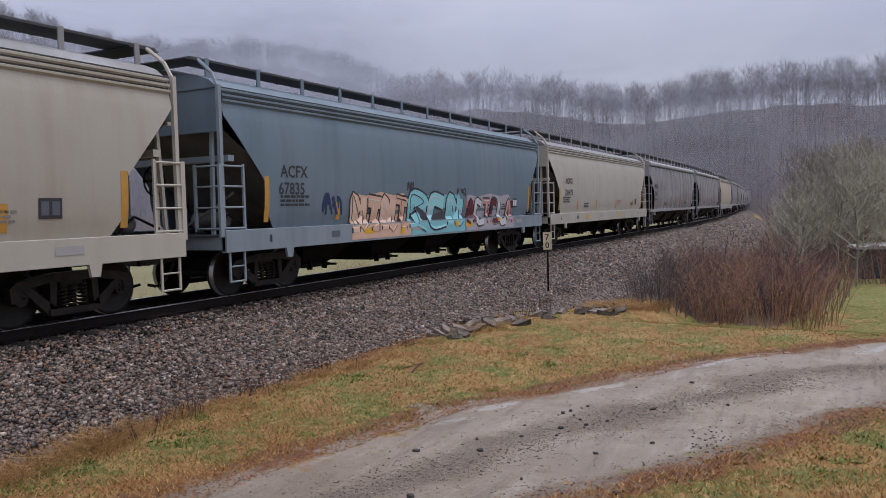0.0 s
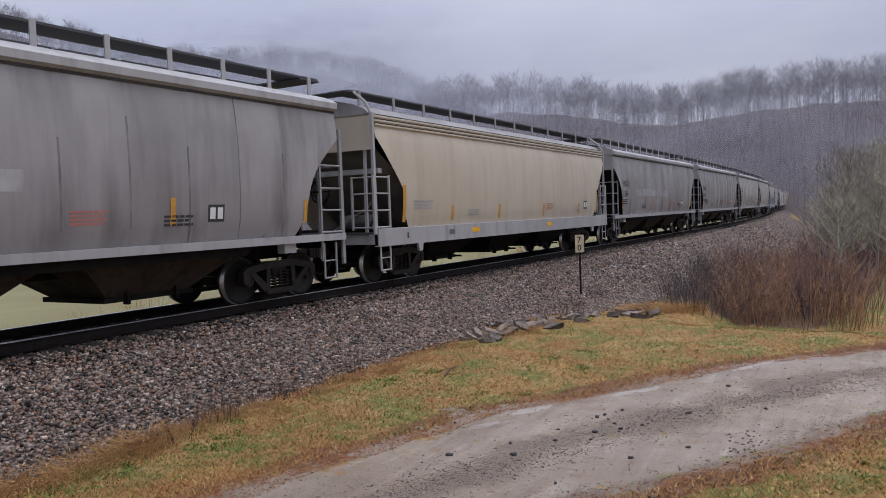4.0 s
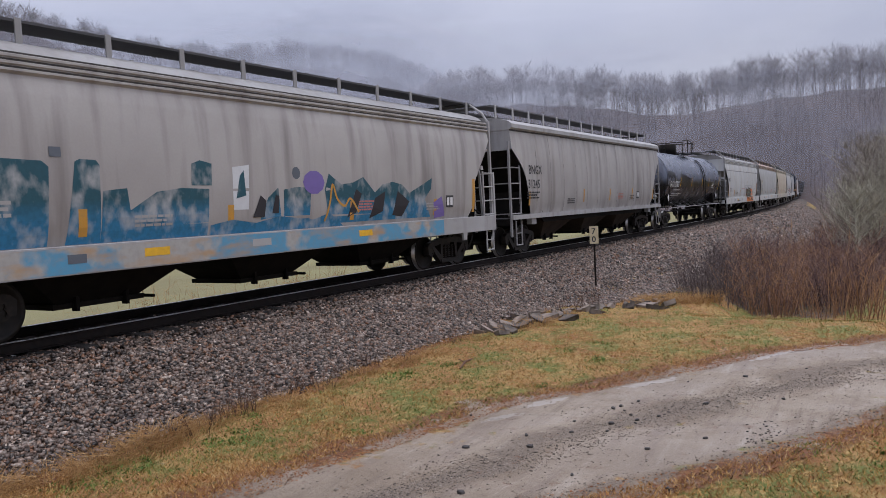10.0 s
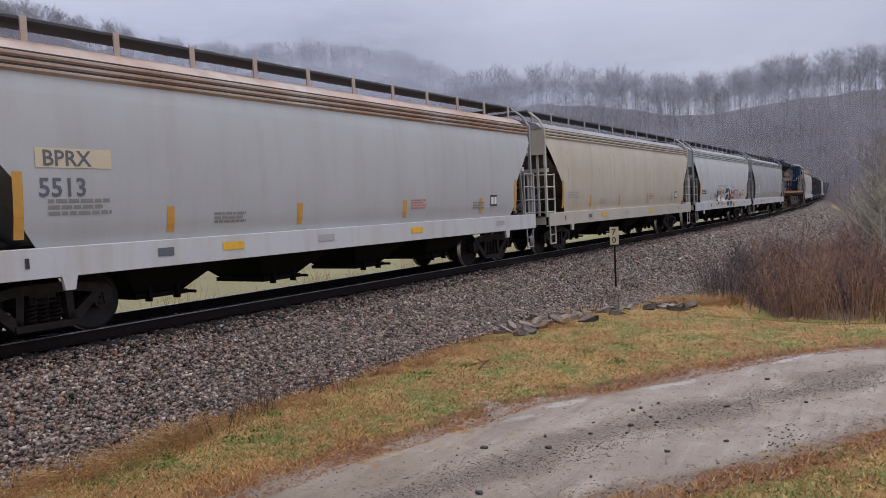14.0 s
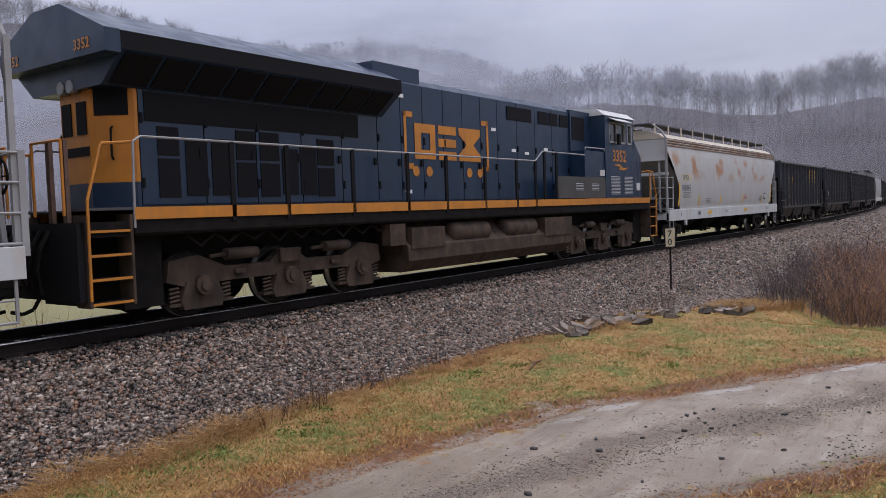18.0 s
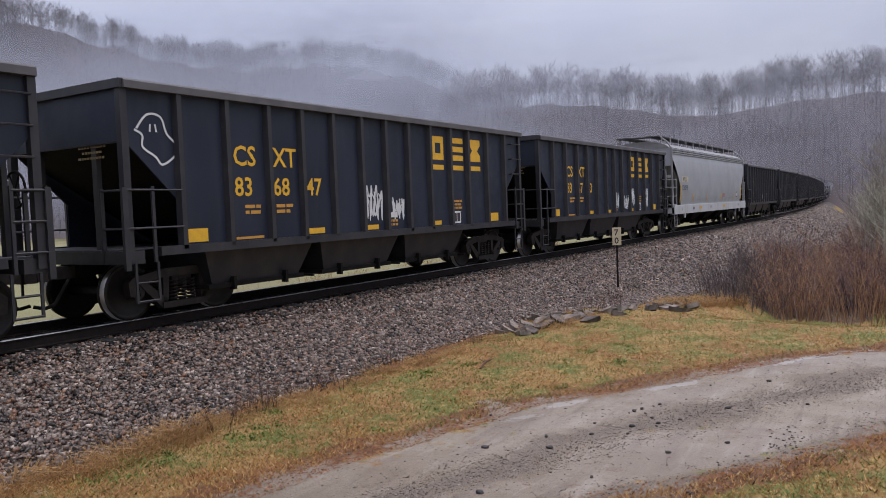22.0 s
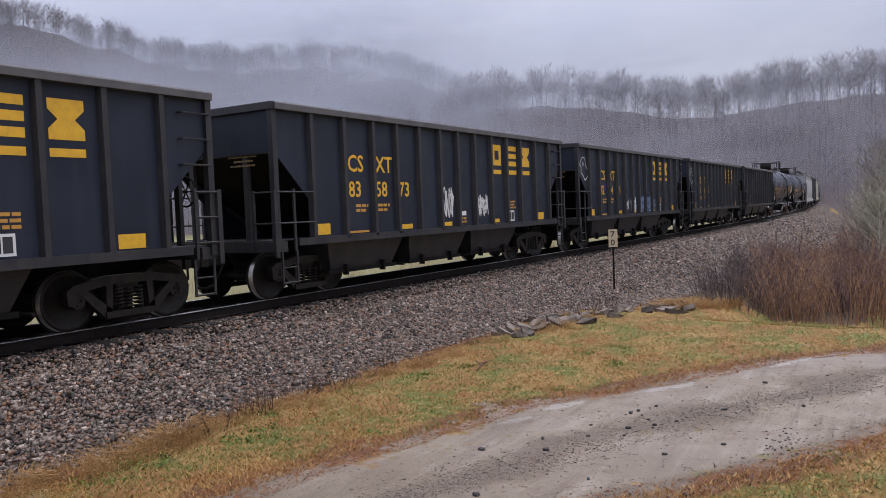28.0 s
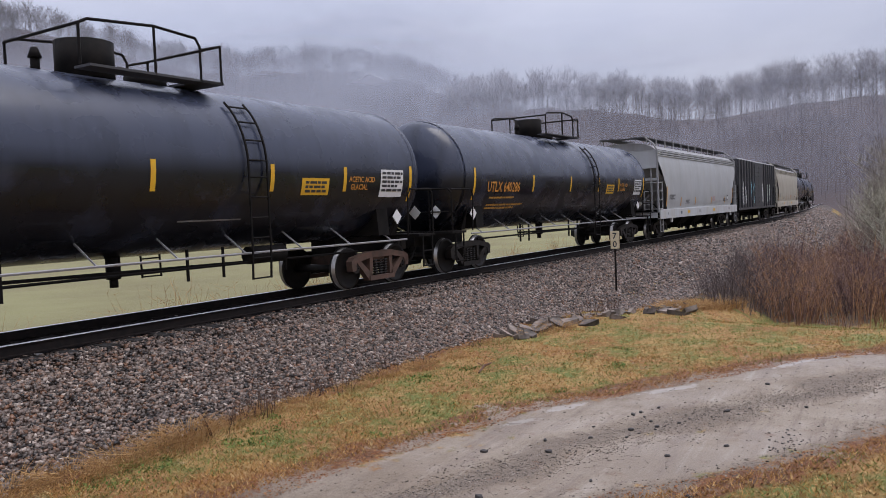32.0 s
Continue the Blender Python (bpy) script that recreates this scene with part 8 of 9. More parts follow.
            scrawl(car, 2.7, 1.38, 2.0, 0.4, spray("faded_red", (0, 0, 0)), y_of, 31, 0.03, 4)
            b = Build()
            ribbon(b, smooth_line([(2.6, 1.95), (3.6, 1.9), (4.4, 1.6), (4.6, 1.4)]), 0.05, y_of)
            part("sprayed_scrawl", b, spray("tangerine", (0, 0, 0)), car, "orange sprayed arc")
            mural(car, -2.6, 1.0, 2.1, 1.05, [spray("soot", (0, 0, 0)), spray("rust_orange", (0.5, 0.2, 0.05))], halo, cover, 33, 2, 0.28, 0.1)
        if i in (0, 2, 16, 15, 37):
            for k, x in enumerate((-H + 1.5, -4.0, -2.4, 0.3, 1.9, 4.8)):
                decal(car, [(x, 3.5), (x + 0.10, 3.5), (x + 0.06, 2.3 + 0.3 * (k % 2)), (x + 0.03, 2.3 + 0.3 * (k % 2))], RUST_FADE, y_of, "rust_run", "narrow rust run", 0.005)

# numbers and scrawls of the coal cars come after the copying
CHALK = spray("chalk", (0.62, 0.63, 0.63))
for i, car in enumerate(train):
    if i in nums:
        coal_marks(car, nums[i].split(), flat_y, i)
        r = random.Random(i)
        tags = {21: ((-5.45, 1.62, 0.75, 0.45, 0), (-0.74, 1.45, 0.54, 0.6, 0), (0.95, 1.34, 0.66, 0.5, 1), (3.75, 1.5, 0.7, 0.65, 2)), 22: ((-0.75, 1.4, 0.6, 0.8, 0), (0.2, 1.4, 0.5, 0.5, 0)),
                23: ((0.05, 1.35, 0.55, 0.6, 0), (0.95, 1.3, 0.75, 0.55, 0), (1.85, 1.4, 0.6, 0.75, 0), (3.65, 1.3, 0.5, 0.85, 0)), 25: ((-0.8, 1.27, 0.72, 0.57, 0), (0.9, 1.45, 0.7, 0.5, 0)), 29: ((-0.75, 1.4, 0.6, 0.8, 0), (1.0, 1.4, 0.6, 0.6, 0)),
                30: ((-1.8, 1.34, 0.54, 0.42, 0), (-1.0, 1.21, 0.7, 0.7, 0))}.get(i, ())
        for k, (x0, z0, w, h, c) in enumerate(tags):
            m = (CHALK, spray("pale_teal", (0.40, 0.60, 0.62)), spray("mustard", (0.55, 0.42, 0.08)))[c]
            scrawl(car, x0, z0, w, h, m, flat_y, i * 7 + k, 0.035, 4)
            scrawl(car, x0, z0 + h * 0.1, w, h * 0.7, m, flat_y, i * 9 + k, 0.03, 3)
        if i in (22, 30, 31):
            b = Build()
            ribbon(b, smooth_line([(-6.3, 3.0), (-6.1, 3.22), (-5.85, 3.2), (-5.75, 2.95), (-5.6, 2.8), (-5.6, 2.62), (-5.85, 2.46), (-5.98, 2.58), (-6.2, 2.72), (-6.2, 2.9), (-6.34, 2.98)]), 0.035, flat_y)
            ribbon(b, [(-6.05, 3.08), (-6.06, 2.96)], 0.03, flat_y)
            ribbon(b, [(-5.96, 3.08), (-5.94, 2.96)], 0.03, flat_y)
            part("sprayed_scrawl", b, CHALK, car, "white rounded outline")
        if i == 30:
            for x0, w, z1 in ((-0.02, 0.75, 1.9), (0.95, 0.72, 1.88), (1.85, 0.5, 1.75)):
                decal(car, [(x0, 1.22), (x0 + 0.04, z1), (x0 + w * 0.5, z1 - 0.08), (x0 + w, z1 - 0.02), (x0 + w, 1.22)], WORN_BLUE, flat_y, "painted_smear", "worn blue spray", 0.007)
        tagged(car, "black open coal hopper numbered " + nums[i].replace(" ", "") + (" with white scrawls" if i in (21, 22, 23, 25, 29, 30) else ""))


def run_at(t):
    """Metres that the train has run."""
    return 17.03 * t - 0.0022 * t * t


def car_pose(u0, u1, run):
    half = (u1 - u0) * 0.38
    mid = (u0 + u1) / 2 - run
    a, b = on_line(mid - half), on_line(mid + half)
    return Matrix.Translation((a + b) / 2) @ pose(0, 0, 0, 0, 0, math.degrees(math.atan2(b.y - a.y, b.x - a.x)))


# ---------------------------------------------------------------- grass and litter
def blades(n, xy, lo, hi, wide, seed, lean=0.7):
    rs = np.random.RandomState(seed)
    x, y = xy
    z = ground_z(x, y)
    h = rs.uniform(lo, hi, n)
    a = rs.uniform(0, 6.28, n)
    l = rs.uniform(0.2, 1.0, n) * lean * h
    la = rs.uniform(0, 6.28, n)
    dx, dy = np.cos(a) * wide / 2, np.sin(a) * wide / 2
    v = np.stack([np.stack([x - dx, y - dy, z - 0.01], 1), np.stack([x + dx, y + dy, z - 0.01], 1),
                  np.stack([x + l * np.cos(la), y + l * np.sin(la), z + h], 1)], 1).reshape(-1, 3)
    return v, np.arange(3 * n).reshape(-1, 3)


def lawn_points(n, seed, green):
    rs = np.random.RandomState(seed)
    x = 2.5 + 27.5 * rs.uniform(0, 1, n * 4) ** 1.35
    y = rs.uniform(-15, -3.0, n * 4)
    far, near = road_edges(x)
    d = line_side(x, y)
    toe = np.where(x > 17, 3.4 + 1.9 * smooth01((x - 17) / 8), 3.35)
    edge = np.minimum(np.abs(y - far), np.abs(y - near))
    ok = ((y > far + 0.05) | (y < near - 0.05)) & (d > toe - 0.1)
    patch_n = np.sin(x * 1.1 + 2 * np.sin(y * 0.9)) * np.sin(y * 1.7 + x * 0.35) + 0.5 * np.sin(x * 3.1 - y * 2.2)
    mid = np.clip((y - far) / 1.2, 0, 1) * np.clip((d - toe) / 0.8, 0, 1) + (y < near) * np.clip((near - y) / 0.8, 0, 1)
    keep = (patch_n + 0.35 * rs.normal(0, 1, n * 4) + mid > 0.7) if green else (rs.uniform(0, 1, n * 4) < 0.9 - 0.65 * (patch_n + mid > 0.75))
    ok &= keep
    dist = np.hypot(x, y + 11.8)
    ok &= rs.uniform(0, 1, n * 4) < np.clip(9.0 / dist, 0.3, 1) ** 1.2
    i = np.where(ok)[0][:n]
    return x[i], y[i]


DRY = tones("dry_grass", [(0.14, 0.06, 0.022), (0.36, 0.175, 0.05), (0.49, 0.285, 0.092), (0.24, 0.095, 0.03), (0.62, 0.43, 0.18)], 0.9)
GREEN = tones("green_grass", [(0.08, 0.105, 0.022), (0.13, 0.15, 0.034), (0.20, 0.19, 0.052), (0.30, 0.225, 0.075)], 0.8)
for nm, green, n, lo, hi, m, sd, words in (("dry_grass", False, 130000, 0.012, 0.05, DRY, 51, "short dead orange-brown grass along the road"),
                                           ("green_grass", True, 60000, 0.012, 0.05, GREEN, 52, "short winter-green grass in patches")):
    pts = lawn_points(n, sd, green)
    v, f = blades(len(pts[0]), pts, lo, hi, 0.013, sd + 1, 2.4)
    tagged(new(nm, raw(nm, v, f, m)), words, "grass", kind="stuff")


for nm, green, n, m, sd, words in (("grass_tufts", False, 9000, tones("dark_tufts", [(0.12, 0.06, 0.026), (0.24, 0.125, 0.045), (0.52, 0.38, 0.18), (0.08, 0.045, 0.022)], 0.9), 56, "coarser dead tufts standing in the short grass"),
                                   ("green_tufts", True, 9000, tones("green_tuft", [(0.07, 0.11, 0.018), (0.12, 0.17, 0.028), (0.21, 0.23, 0.05)], 0.85), 58, "small fresh green tufts in the grass")):
    pts = lawn_points(n, sd, green)
    v, f = blades(len(pts[0]), pts, 0.012, 0.05, 0.026, sd + 1, 2.2)
    tagged(new(nm, raw(nm, v, f, m)), words, "grass", kind="stuff")


def leaf_litter():
    rs = np.random.RandomState(61)
    n = 27000
    x = rs.uniform(3, 20, n)
    far, near = road_edges(x)
    side = rs.uniform(0, 1, n) < 0.65
    y = np.where(side, far + np.abs(rs.normal(0, 0.42, n)) - 0.25, near - np.abs(rs.normal(0, 0.5, n)) + 0.2)
    toe = np.interp(x, LINE_X[600:700], LINE_Y[600:700]) - 3.45 + rs.normal(0, 0.18, n)
    y = np.where(rs.uniform(0, 1, n) < 0.25, toe, y)
    z = ground_z(x, y) + 0.006
    leaf = (np.array([(-1, 0, 0), (-0.3, -0.5, 0.15), (0.6, -0.35, 0.05), (1, 0, 0.2), (0.5, 0.45, 0.1), (-0.4, 0.5, 0.2)], float), np.array([(0, 1, 2), (0, 2, 3), (0, 3, 4), (0, 4, 5)]))
    v, f = scatter([leaf], np.stack([x, y, z], 1), rs.uniform(0.007, 0.018, n), 62, 0.35)
    tagged(new("leaf_litter", raw("leaf_litter", v, f, tones("dead_leaves", [(0.20, 0.07, 0.026), (0.32, 0.13, 0.048), (0.14, 0.055, 0.026), (0.40, 0.22, 0.09)], 0.8))),
           "scattered brown dead leaves at the road's edge", "leaves", kind="stuff")


leaf_litter()


def road_gravel():
    rs = np.random.RandomState(63)
    n = 17000
    x = rs.uniform(4, 22, n)
    far, near = road_edges(x)
    k = np.where(rs.uniform(0, 1, n) < 0.68, rs.normal(0.50, 0.075, n), np.where(rs.uniform(0, 1, n) < 0.5, rs.normal(0.95, 0.05, n), rs.uniform(0, 1, n)))
    y = far + (near - far) * k
    z = ground_z(x, y) + 0.002
    v, f = scatter(stone_shapes(5, 13, 0.6), np.stack([x, y, z], 1), rs.uniform(0.004, 0.010, n) * np.where(rs.uniform(0, 1, n) < 0.06, 2.0, 1), 64, 0.4)
    tagged(new("road_gravel", raw("road_gravel", v, f, tones("road_stone", [(0.05, 0.041, 0.035), (0.14, 0.11, 0.086), (0.32, 0.27, 0.22), (0.085, 0.067, 0.054)], 0.6))),
           "fine gravel on the dirt road's crown", "gravel", kind="stuff")


road_gravel()
ROCK_DARK = mat("dark_rock", (0.030, 0.027, 0.026), 0.7, second=(0.07, 0.06, 0.055), amount=0.7, scale=20, bump=0.4, bump_scale=40)
ROCK_PALE = mat("slab_rock", (0.20, 0.16, 0.132), 0.75, second=(0.022, 0.017, 0.015), amount=0.8, scale=5, bump=0.6, bump_scale=14, spread=0.45)


def rock(x, y, size, flat, seed, m, label, name="stone", sink=0.25):
    r = random.Random(seed)
    b = bmesh.new()
    bmesh.ops.create_icosphere(b, subdivisions=2, radius=1)
    for v in b.verts:
        v.co *= r.uniform(0.82, 1.12)
    me = bpy.data.meshes.new(name)
    for v in b.verts:
        v.co.x, v.co.y, v.co.z = v.co.x * size, v.co.y * size * r.uniform(0.62, 0.66), max(-0.7, min(0.62, v.co.z)) * size * flat
    b.to_mesh(me)
    b.free()
    me.materials.append(m)
    ob = new(name, me)
    ob.matrix_basis = pose(x, y, float(ground_z(x, y)) + size * flat * (0.62 - sink), r.uniform(-10, 10), r.uniform(-10, 10), r.uniform(0, 360))
    return tagged(ob, label, "stone", "loose stones")


# dark pebbles lying on the road
for k, (x, y) in enumerate([(9.08, -8.19), (8.37, -7.86), (8.0, -8.07), (8.99, -6.77), (9.76, -8.47), (9.75, -8.62), (10.38, -8.62), (9.14, -8.65), (8.86, -8.69), (9.43, -8.88), (10.47, -9.63), (9.02, -9.79), (10.5, -9.48), (9.76, -9.06),
                            (9.98, -8.5), (13.13, -10.44), (11.06, -10.36), (6.39, -8.07), (7.34, -8.83), (7.31, -9.81), (9.3, -8.9), (8.7, -8.3), (7.7, -7.4), (9.6, -8.75), (12.2, -9.7), (11.6, -9.0), (8.4, -9.3)]):
    rock(x, y, 0.022 + 0.022 * (k * 7 % 5) / 4, 0.75, k, ROCK_DARK, "small dark stone on the wet road", sink=0.3)
# loose crushed stone dropped in a patch at the road's edge
for k in range(56):
    rp = random.Random(900 + k)
    rock(9.3 + rp.gauss(0, 0.34), -10.37 + rp.gauss(0, 0.13), rp.uniform(0.008, 0.019), 0.7, 900 + k, ROCK_DARK if k % 3 else ROCK_PALE, "crushed stone in a patch at the road's edge", sink=0.3)
# broken slabs at the foot of the ballast
def slab(x, y, size, thick, seed):
    """Angular broken slab: a rough polygon with slanted edges, split faces and a tilt."""
    r = random.Random(seed)
    n = r.randint(4, 6)
    ring1 = []
    for k in range(n):
        a = 2 * math.pi * (k + r.uniform(-0.25, 0.25)) / n
        d = size * r.uniform(0.5, 1.2)
        ring1.append((d * math.cos(a), d * 0.62 * math.sin(a)))
    b = Build()
    rows = []
    for z, g in ((-thick, 0.95), (thick * 0.5, 1.0)):
        rows.append([(px * g + r.uniform(-0.03, 0.03) * size, py * g + r.uniform(-0.03, 0.03) * size, z + r.uniform(-0.12, 0.12) * thick) for px, py in ring1])
    b.loft(rows)
    ob = new("rock_slab", b.mesh("rock_slab", ROCK_PALE))
    ob.matrix_basis = pose(x, y, float(ground_z(x, y)) + thick * 0.55, r.uniform(-26, 26), r.uniform(-22, 22), r.uniform(0, 360))
    tagged(ob, "broken angular brown-grey rock slab below the ballast", "stone", "broken slabs")


rs_slab = random.Random(77)
for k in range(46):
    x = rs_slab.uniform(14.8, 22.4)
    far_y = float(np.interp(x, [14.8, 16, 17.3, 18.2, 19.3, 20.4, 21.6, 22.4], [-4.1, -4.1, -4.25, -4.5, -4.95, -5.6, -5.9, -6.1]))
    slab(x, far_y + rs_slab.uniform(-0.25, 0.35), rs_slab.uniform(0.10, 0.28) * (1.5 if k % 9 == 0 else 1), rs_slab.uniform(0.05, 0.12), 300 + k)
for k, (x, y, size) in enumerate([(16.9, -3.75, 0.42), (16.3, -4.05, 0.36), (16.7, -4.4, 0.34), (17.0, -4.95, 0.38), (17.4, -4.6, 0.3), (20.5, -5.85, 0.5), (20.0, -6.25, 0.46), (20.9, -6.3, 0.4), (19.5, -5.7, 0.34), (15.3, -3.75, 0.28), (18.4, -5.2, 0.3)]):
    slab(x, y, size * 0.85, 0.085, 500 + k)

# ---------------------------------------------------------------- milepost
MILE = on_line(23.9, 3.2)
MILE_FOOT = float(ground_z(MILE.x, MILE.y))


def milepost():
    p = thing("milepost", "weathered yellowish milepost plate with 7 over 0 on a rusty post", "milepost", at=Matrix.Translation((MILE.x, MILE.y, 0)) @ pose(0, 0, 0, 0, 0, -62))
    top = MILE_FOOT + 1.93
    part("post", Build().prism_x([(-0.03, 0), (0.03, 0), (0.03, 0.008), (0.008, 0.008), (0.008, 0.04), (-0.008, 0.04), (-0.008, 0.008), (-0.03, 0.008)], MILE_FOOT - 0.3, top - 0.1), RAIL_SIDE, p,
         "rusty steel post", at=Matrix(((0, 1, 0, 0), (0, 0, 1, 0.012), (1, 0, 0, 0), (0, 0, 0, 1))))
    plate_m = mat("milepost_plate", (0.58, 0.50, 0.34), 0.6, second=(0.42, 0.34, 0.2), amount=0.7, scale=5)
    b = Build().box(-0.14, 0.14, -0.006, 0.006, top - 0.56, top)
    part("plate", b, plate_m, p)
    y_of = lambda z: 0.006
    lettering(p, "7", -0.075, top - 0.25, 0.19, INK, y_of, 1.0, label="black digit")
    lettering(p, "0", -0.075, top - 0.51, 0.19, INK, y_of, 1.0, label="black digit")


milepost()


# ---------------------------------------------------------------- weeds, shrubs, trees
def stems(seed, n, h0, h1, spread, fork, r0=0.006, lean=0.25, arch=0.0):
    """A clump of thin upright stems, forking into twigs; vertices and faces."""
    r = random.Random(seed)
    v, f = [], []

    def stick(p, q, ra, rb):
        d = (q - p)
        d.normalize()
        a = d.orthogonal().normalized()
        c = d.cross(a)
        k = len(v)
        for cc, rad in ((p, ra), (q, rb)):
            for i in range(3):
                v.append(tuple(cc + rad * (math.cos(2.094 * i) * a + math.sin(2.094 * i) * c)))
        for i in range(3):
            j = (i + 1) % 3
            f.append((k + i, k + j, k + 3 + j))
            f.append((k + i, k + 3 + j, k + 3 + i))

    for i in range(n):
        a, d = r.uniform(0, 6.28), spread * math.sqrt(r.random())
        p = Vector((d * math.cos(a), d * math.sin(a), -0.05))
        h = r.uniform(h0, h1) * (1 - 0.35 * (d / max(spread, 0.01)) ** 2)
        out = Vector((math.cos(a), math.sin(a), 0)) * lean * h * r.uniform(0.1, 1.0) + Vector((r.gauss(0, 0.13), r.gauss(0, 0.13), 0)) * h
        m1 = p + out * 0.4 + Vector((0, 0, h * 0.55))
        q = p + out * (1 + arch) + Vector((0, 0, h * (1 - arch * 0.4)))
        stick(p, m1, r0, r0 * 0.7)
        stick(m1, q, r0 * 0.7, r0 * 0.25)
        for k in range(fork):
            b0 = p.lerp(m1, r.uniform(0.5, 1)) if r.random() < 0.4 else m1.lerp(q, r.random())
            dd = Vector((r.gauss(0, 0.6), r.gauss(0, 0.6), r.uniform(0.2, 1.0))) * h * r.uniform(0.10, 0.32)
            stick(b0, b0 + dd, r0 * 0.45, r0 * 0.15)
    return np.array(v), np.array(f)


def plants(name, label, category, group, meshes, spots, seed, ground=True):
    r = random.Random(seed)
    for k, (x, y, s) in enumerate(spots):
        ob = new(name, meshes[k % len(meshes)])
        ob.matrix_basis = pose(x, y, float(ground_z(x, y)) - 0.02, 0, 0, r.uniform(0, 360)) @ Matrix.Scale(s, 4)
        tagged(ob, label, category, group)


STRAW = tones("straw_stems", [(0.34, 0.19, 0.07), (0.48, 0.29, 0.12), (0.26, 0.125, 0.05), (0.56, 0.38, 0.18)], 0.9)
STALK = tones("dark_stalks", [(0.06, 0.035, 0.026), (0.11, 0.06, 0.04), (0.17, 0.09, 0.055)], 0.9)
RED_TWIG = tones("red_brown_twigs", [(0.11, 0.064, 0.06), (0.25, 0.148, 0.122), (0.36, 0.205, 0.135), (0.18, 0.108, 0.095), (0.33, 0.21, 0.18), (0.50, 0.32, 0.18)], 0.9)
GREY_TWIG = tones("grey_twigs", [(0.05, 0.038, 0.036), (0.11, 0.086, 0.083), (0.20, 0.165, 0.155), (0.075, 0.055, 0.052)], 0.9)
PALE_BARK = tones("pale_bark", [(0.33, 0.315, 0.25), (0.43, 0.41, 0.335), (0.26, 0.24, 0.185), (0.36, 0.325, 0.235)], 0.9)
LEAFY = tones("weed_leaves", [(0.06, 0.12, 0.022), (0.10, 0.18, 0.032), (0.17, 0.23, 0.05), (0.20, 0.19, 0.06)], 0.7)


def sheet_of(name, vf, m):
    return raw(name, vf[0], vf[1], m)


straw = [sheet_of("straw_clump", stems(70 + k, 230, 0.13, 0.34, 0.34, 0, 0.004, 0.9, 0.5), STRAW) for k in range(3)]
plants("straw_clump", "drooping clump of orange-brown dead grass", "dry grass", "dry clumps by the ballast", straw,
       [(4.95, -3.75, 1.1), (5.5, -3.85, 1.0), (6.15, -3.75, 1.15), (6.65, -3.65, 1.1), (7.2, -3.8, 0.9), (4.4, -3.5, 1.0), (8.0, -3.7, 0.8), (8.7, -3.75, 0.75), (9.8, -3.85, 0.7),
        (10.6, -3.8, 0.8), (11.6, -3.95, 0.9), (14.2, -4.1, 0.8), (21.1, -5.7, 1.3), (21.5, -6.2, 1.5), (22.1, -6.0, 1.4), (22.6, -6.5, 1.5), (22.4, -5.5, 1.3), (23.1, -6.0, 1.4), (23.4, -6.7, 1.5), (21.9, -6.6, 1.2), (23.0, -5.3, 1.1), (6.8, -3.4, 1.1), (5.78, -3.42, 1.15), (4.53, -3.45, 1.1), (8.45, -4.1, 0.7), (6.4, -3.5, 1.0), (15.6, -4.35, 1.0), (16.4, -4.5, 1.1), (17.6, -4.6, 1.1), (4.0, -3.9, 0.9), (12.6, -4.0, 0.7)], 5)
stalk = [sheet_of("dry_weed", stems(80 + k, 15, 0.25, 0.55, 0.24, 4, 0.0055, 0.5), STALK) for k in range(3)]
plants("dry_weed", "sparse clump of dark dry weed stalks", "weed", "dry weeds by the ballast", stalk,
       [(7.83, -3.69, 1.2), (9.08, -3.4, 1.1), (9.52, -3.74, 1.0), (11.24, -3.55, 0.9), (7.55, -3.8, 0.9), (11.9, -3.9, 0.6), (8.6, -3.4, 0.9), (7.2, -3.6, 1.0), (10.4, -3.6, 0.8), (13.4, -4.0, 0.8), (6.9, -3.95, 0.8), (18.6, -4.4, 1.4), (19.4, -4.6, 1.5)], 6)


def leafy(seed, n, size, spread):
    r = random.Random(seed)
    v, f = [], []
    for i in range(n):
        a, d = r.uniform(0, 6.28), spread * math.sqrt(r.random())
        p = Vector((d * math.cos(a), d * math.sin(a), 0.0))
        u = Vector((r.gauss(0, 1), r.gauss(0, 1), r.uniform(0.2, 0.9))).normalized() * size * r.uniform(0.6, 1.3)
        w = u.cross(Vector((0, 0, 1))).normalized() * size * 0.28
        k = len(v)
        v += [tuple(p), tuple(p + u * 0.5 + w + Vector((0, 0, 0.01))), tuple(p + u), tuple(p + u * 0.5 - w)]
        f += [(k, k + 1, k + 2), (k, k + 2, k + 3)]
    return np.array(v), np.array(f)


weeds = [sheet_of("green_weed", leafy(90 + k, 260, 0.045, 0.24), LEAFY) for k in range(3)]
plants("green_weed", "low leafy green weed in the grass", "weed", "green weeds", weeds,
       [(10.86, -6.86, 0.9), (12.75, -7.07, 1.1), (7.68, -3.9, 1.1), (5.69, -4.11, 1.2), (4.99, -4.1, 1.2), (7.67, -5.75, 0.9), (10.65, -4.51, 1.3), (10.8, -4.7, 1.0), (4.75, -4.15, 1.0), (5.1, -4.5, 0.8), (6.9, -4.4, 1.2), (7.3, -4.3, 1.0), (8.1, -4.3, 0.8), (11.9, -4.6, 1.1), (12.2, -4.75, 0.8), (10.6, -6.25, 0.9), (10.2, -6.0, 0.6), (9.3, -11.7, 1.2), (10.0, -12.1, 1.1),
        (8.6, -11.5, 1.0), (9.0, -12.4, 1.2), (6.0, -5.1, 0.9), (13.6, -6.2, 1.1), (14.5, -6.6, 1.0)], 7)
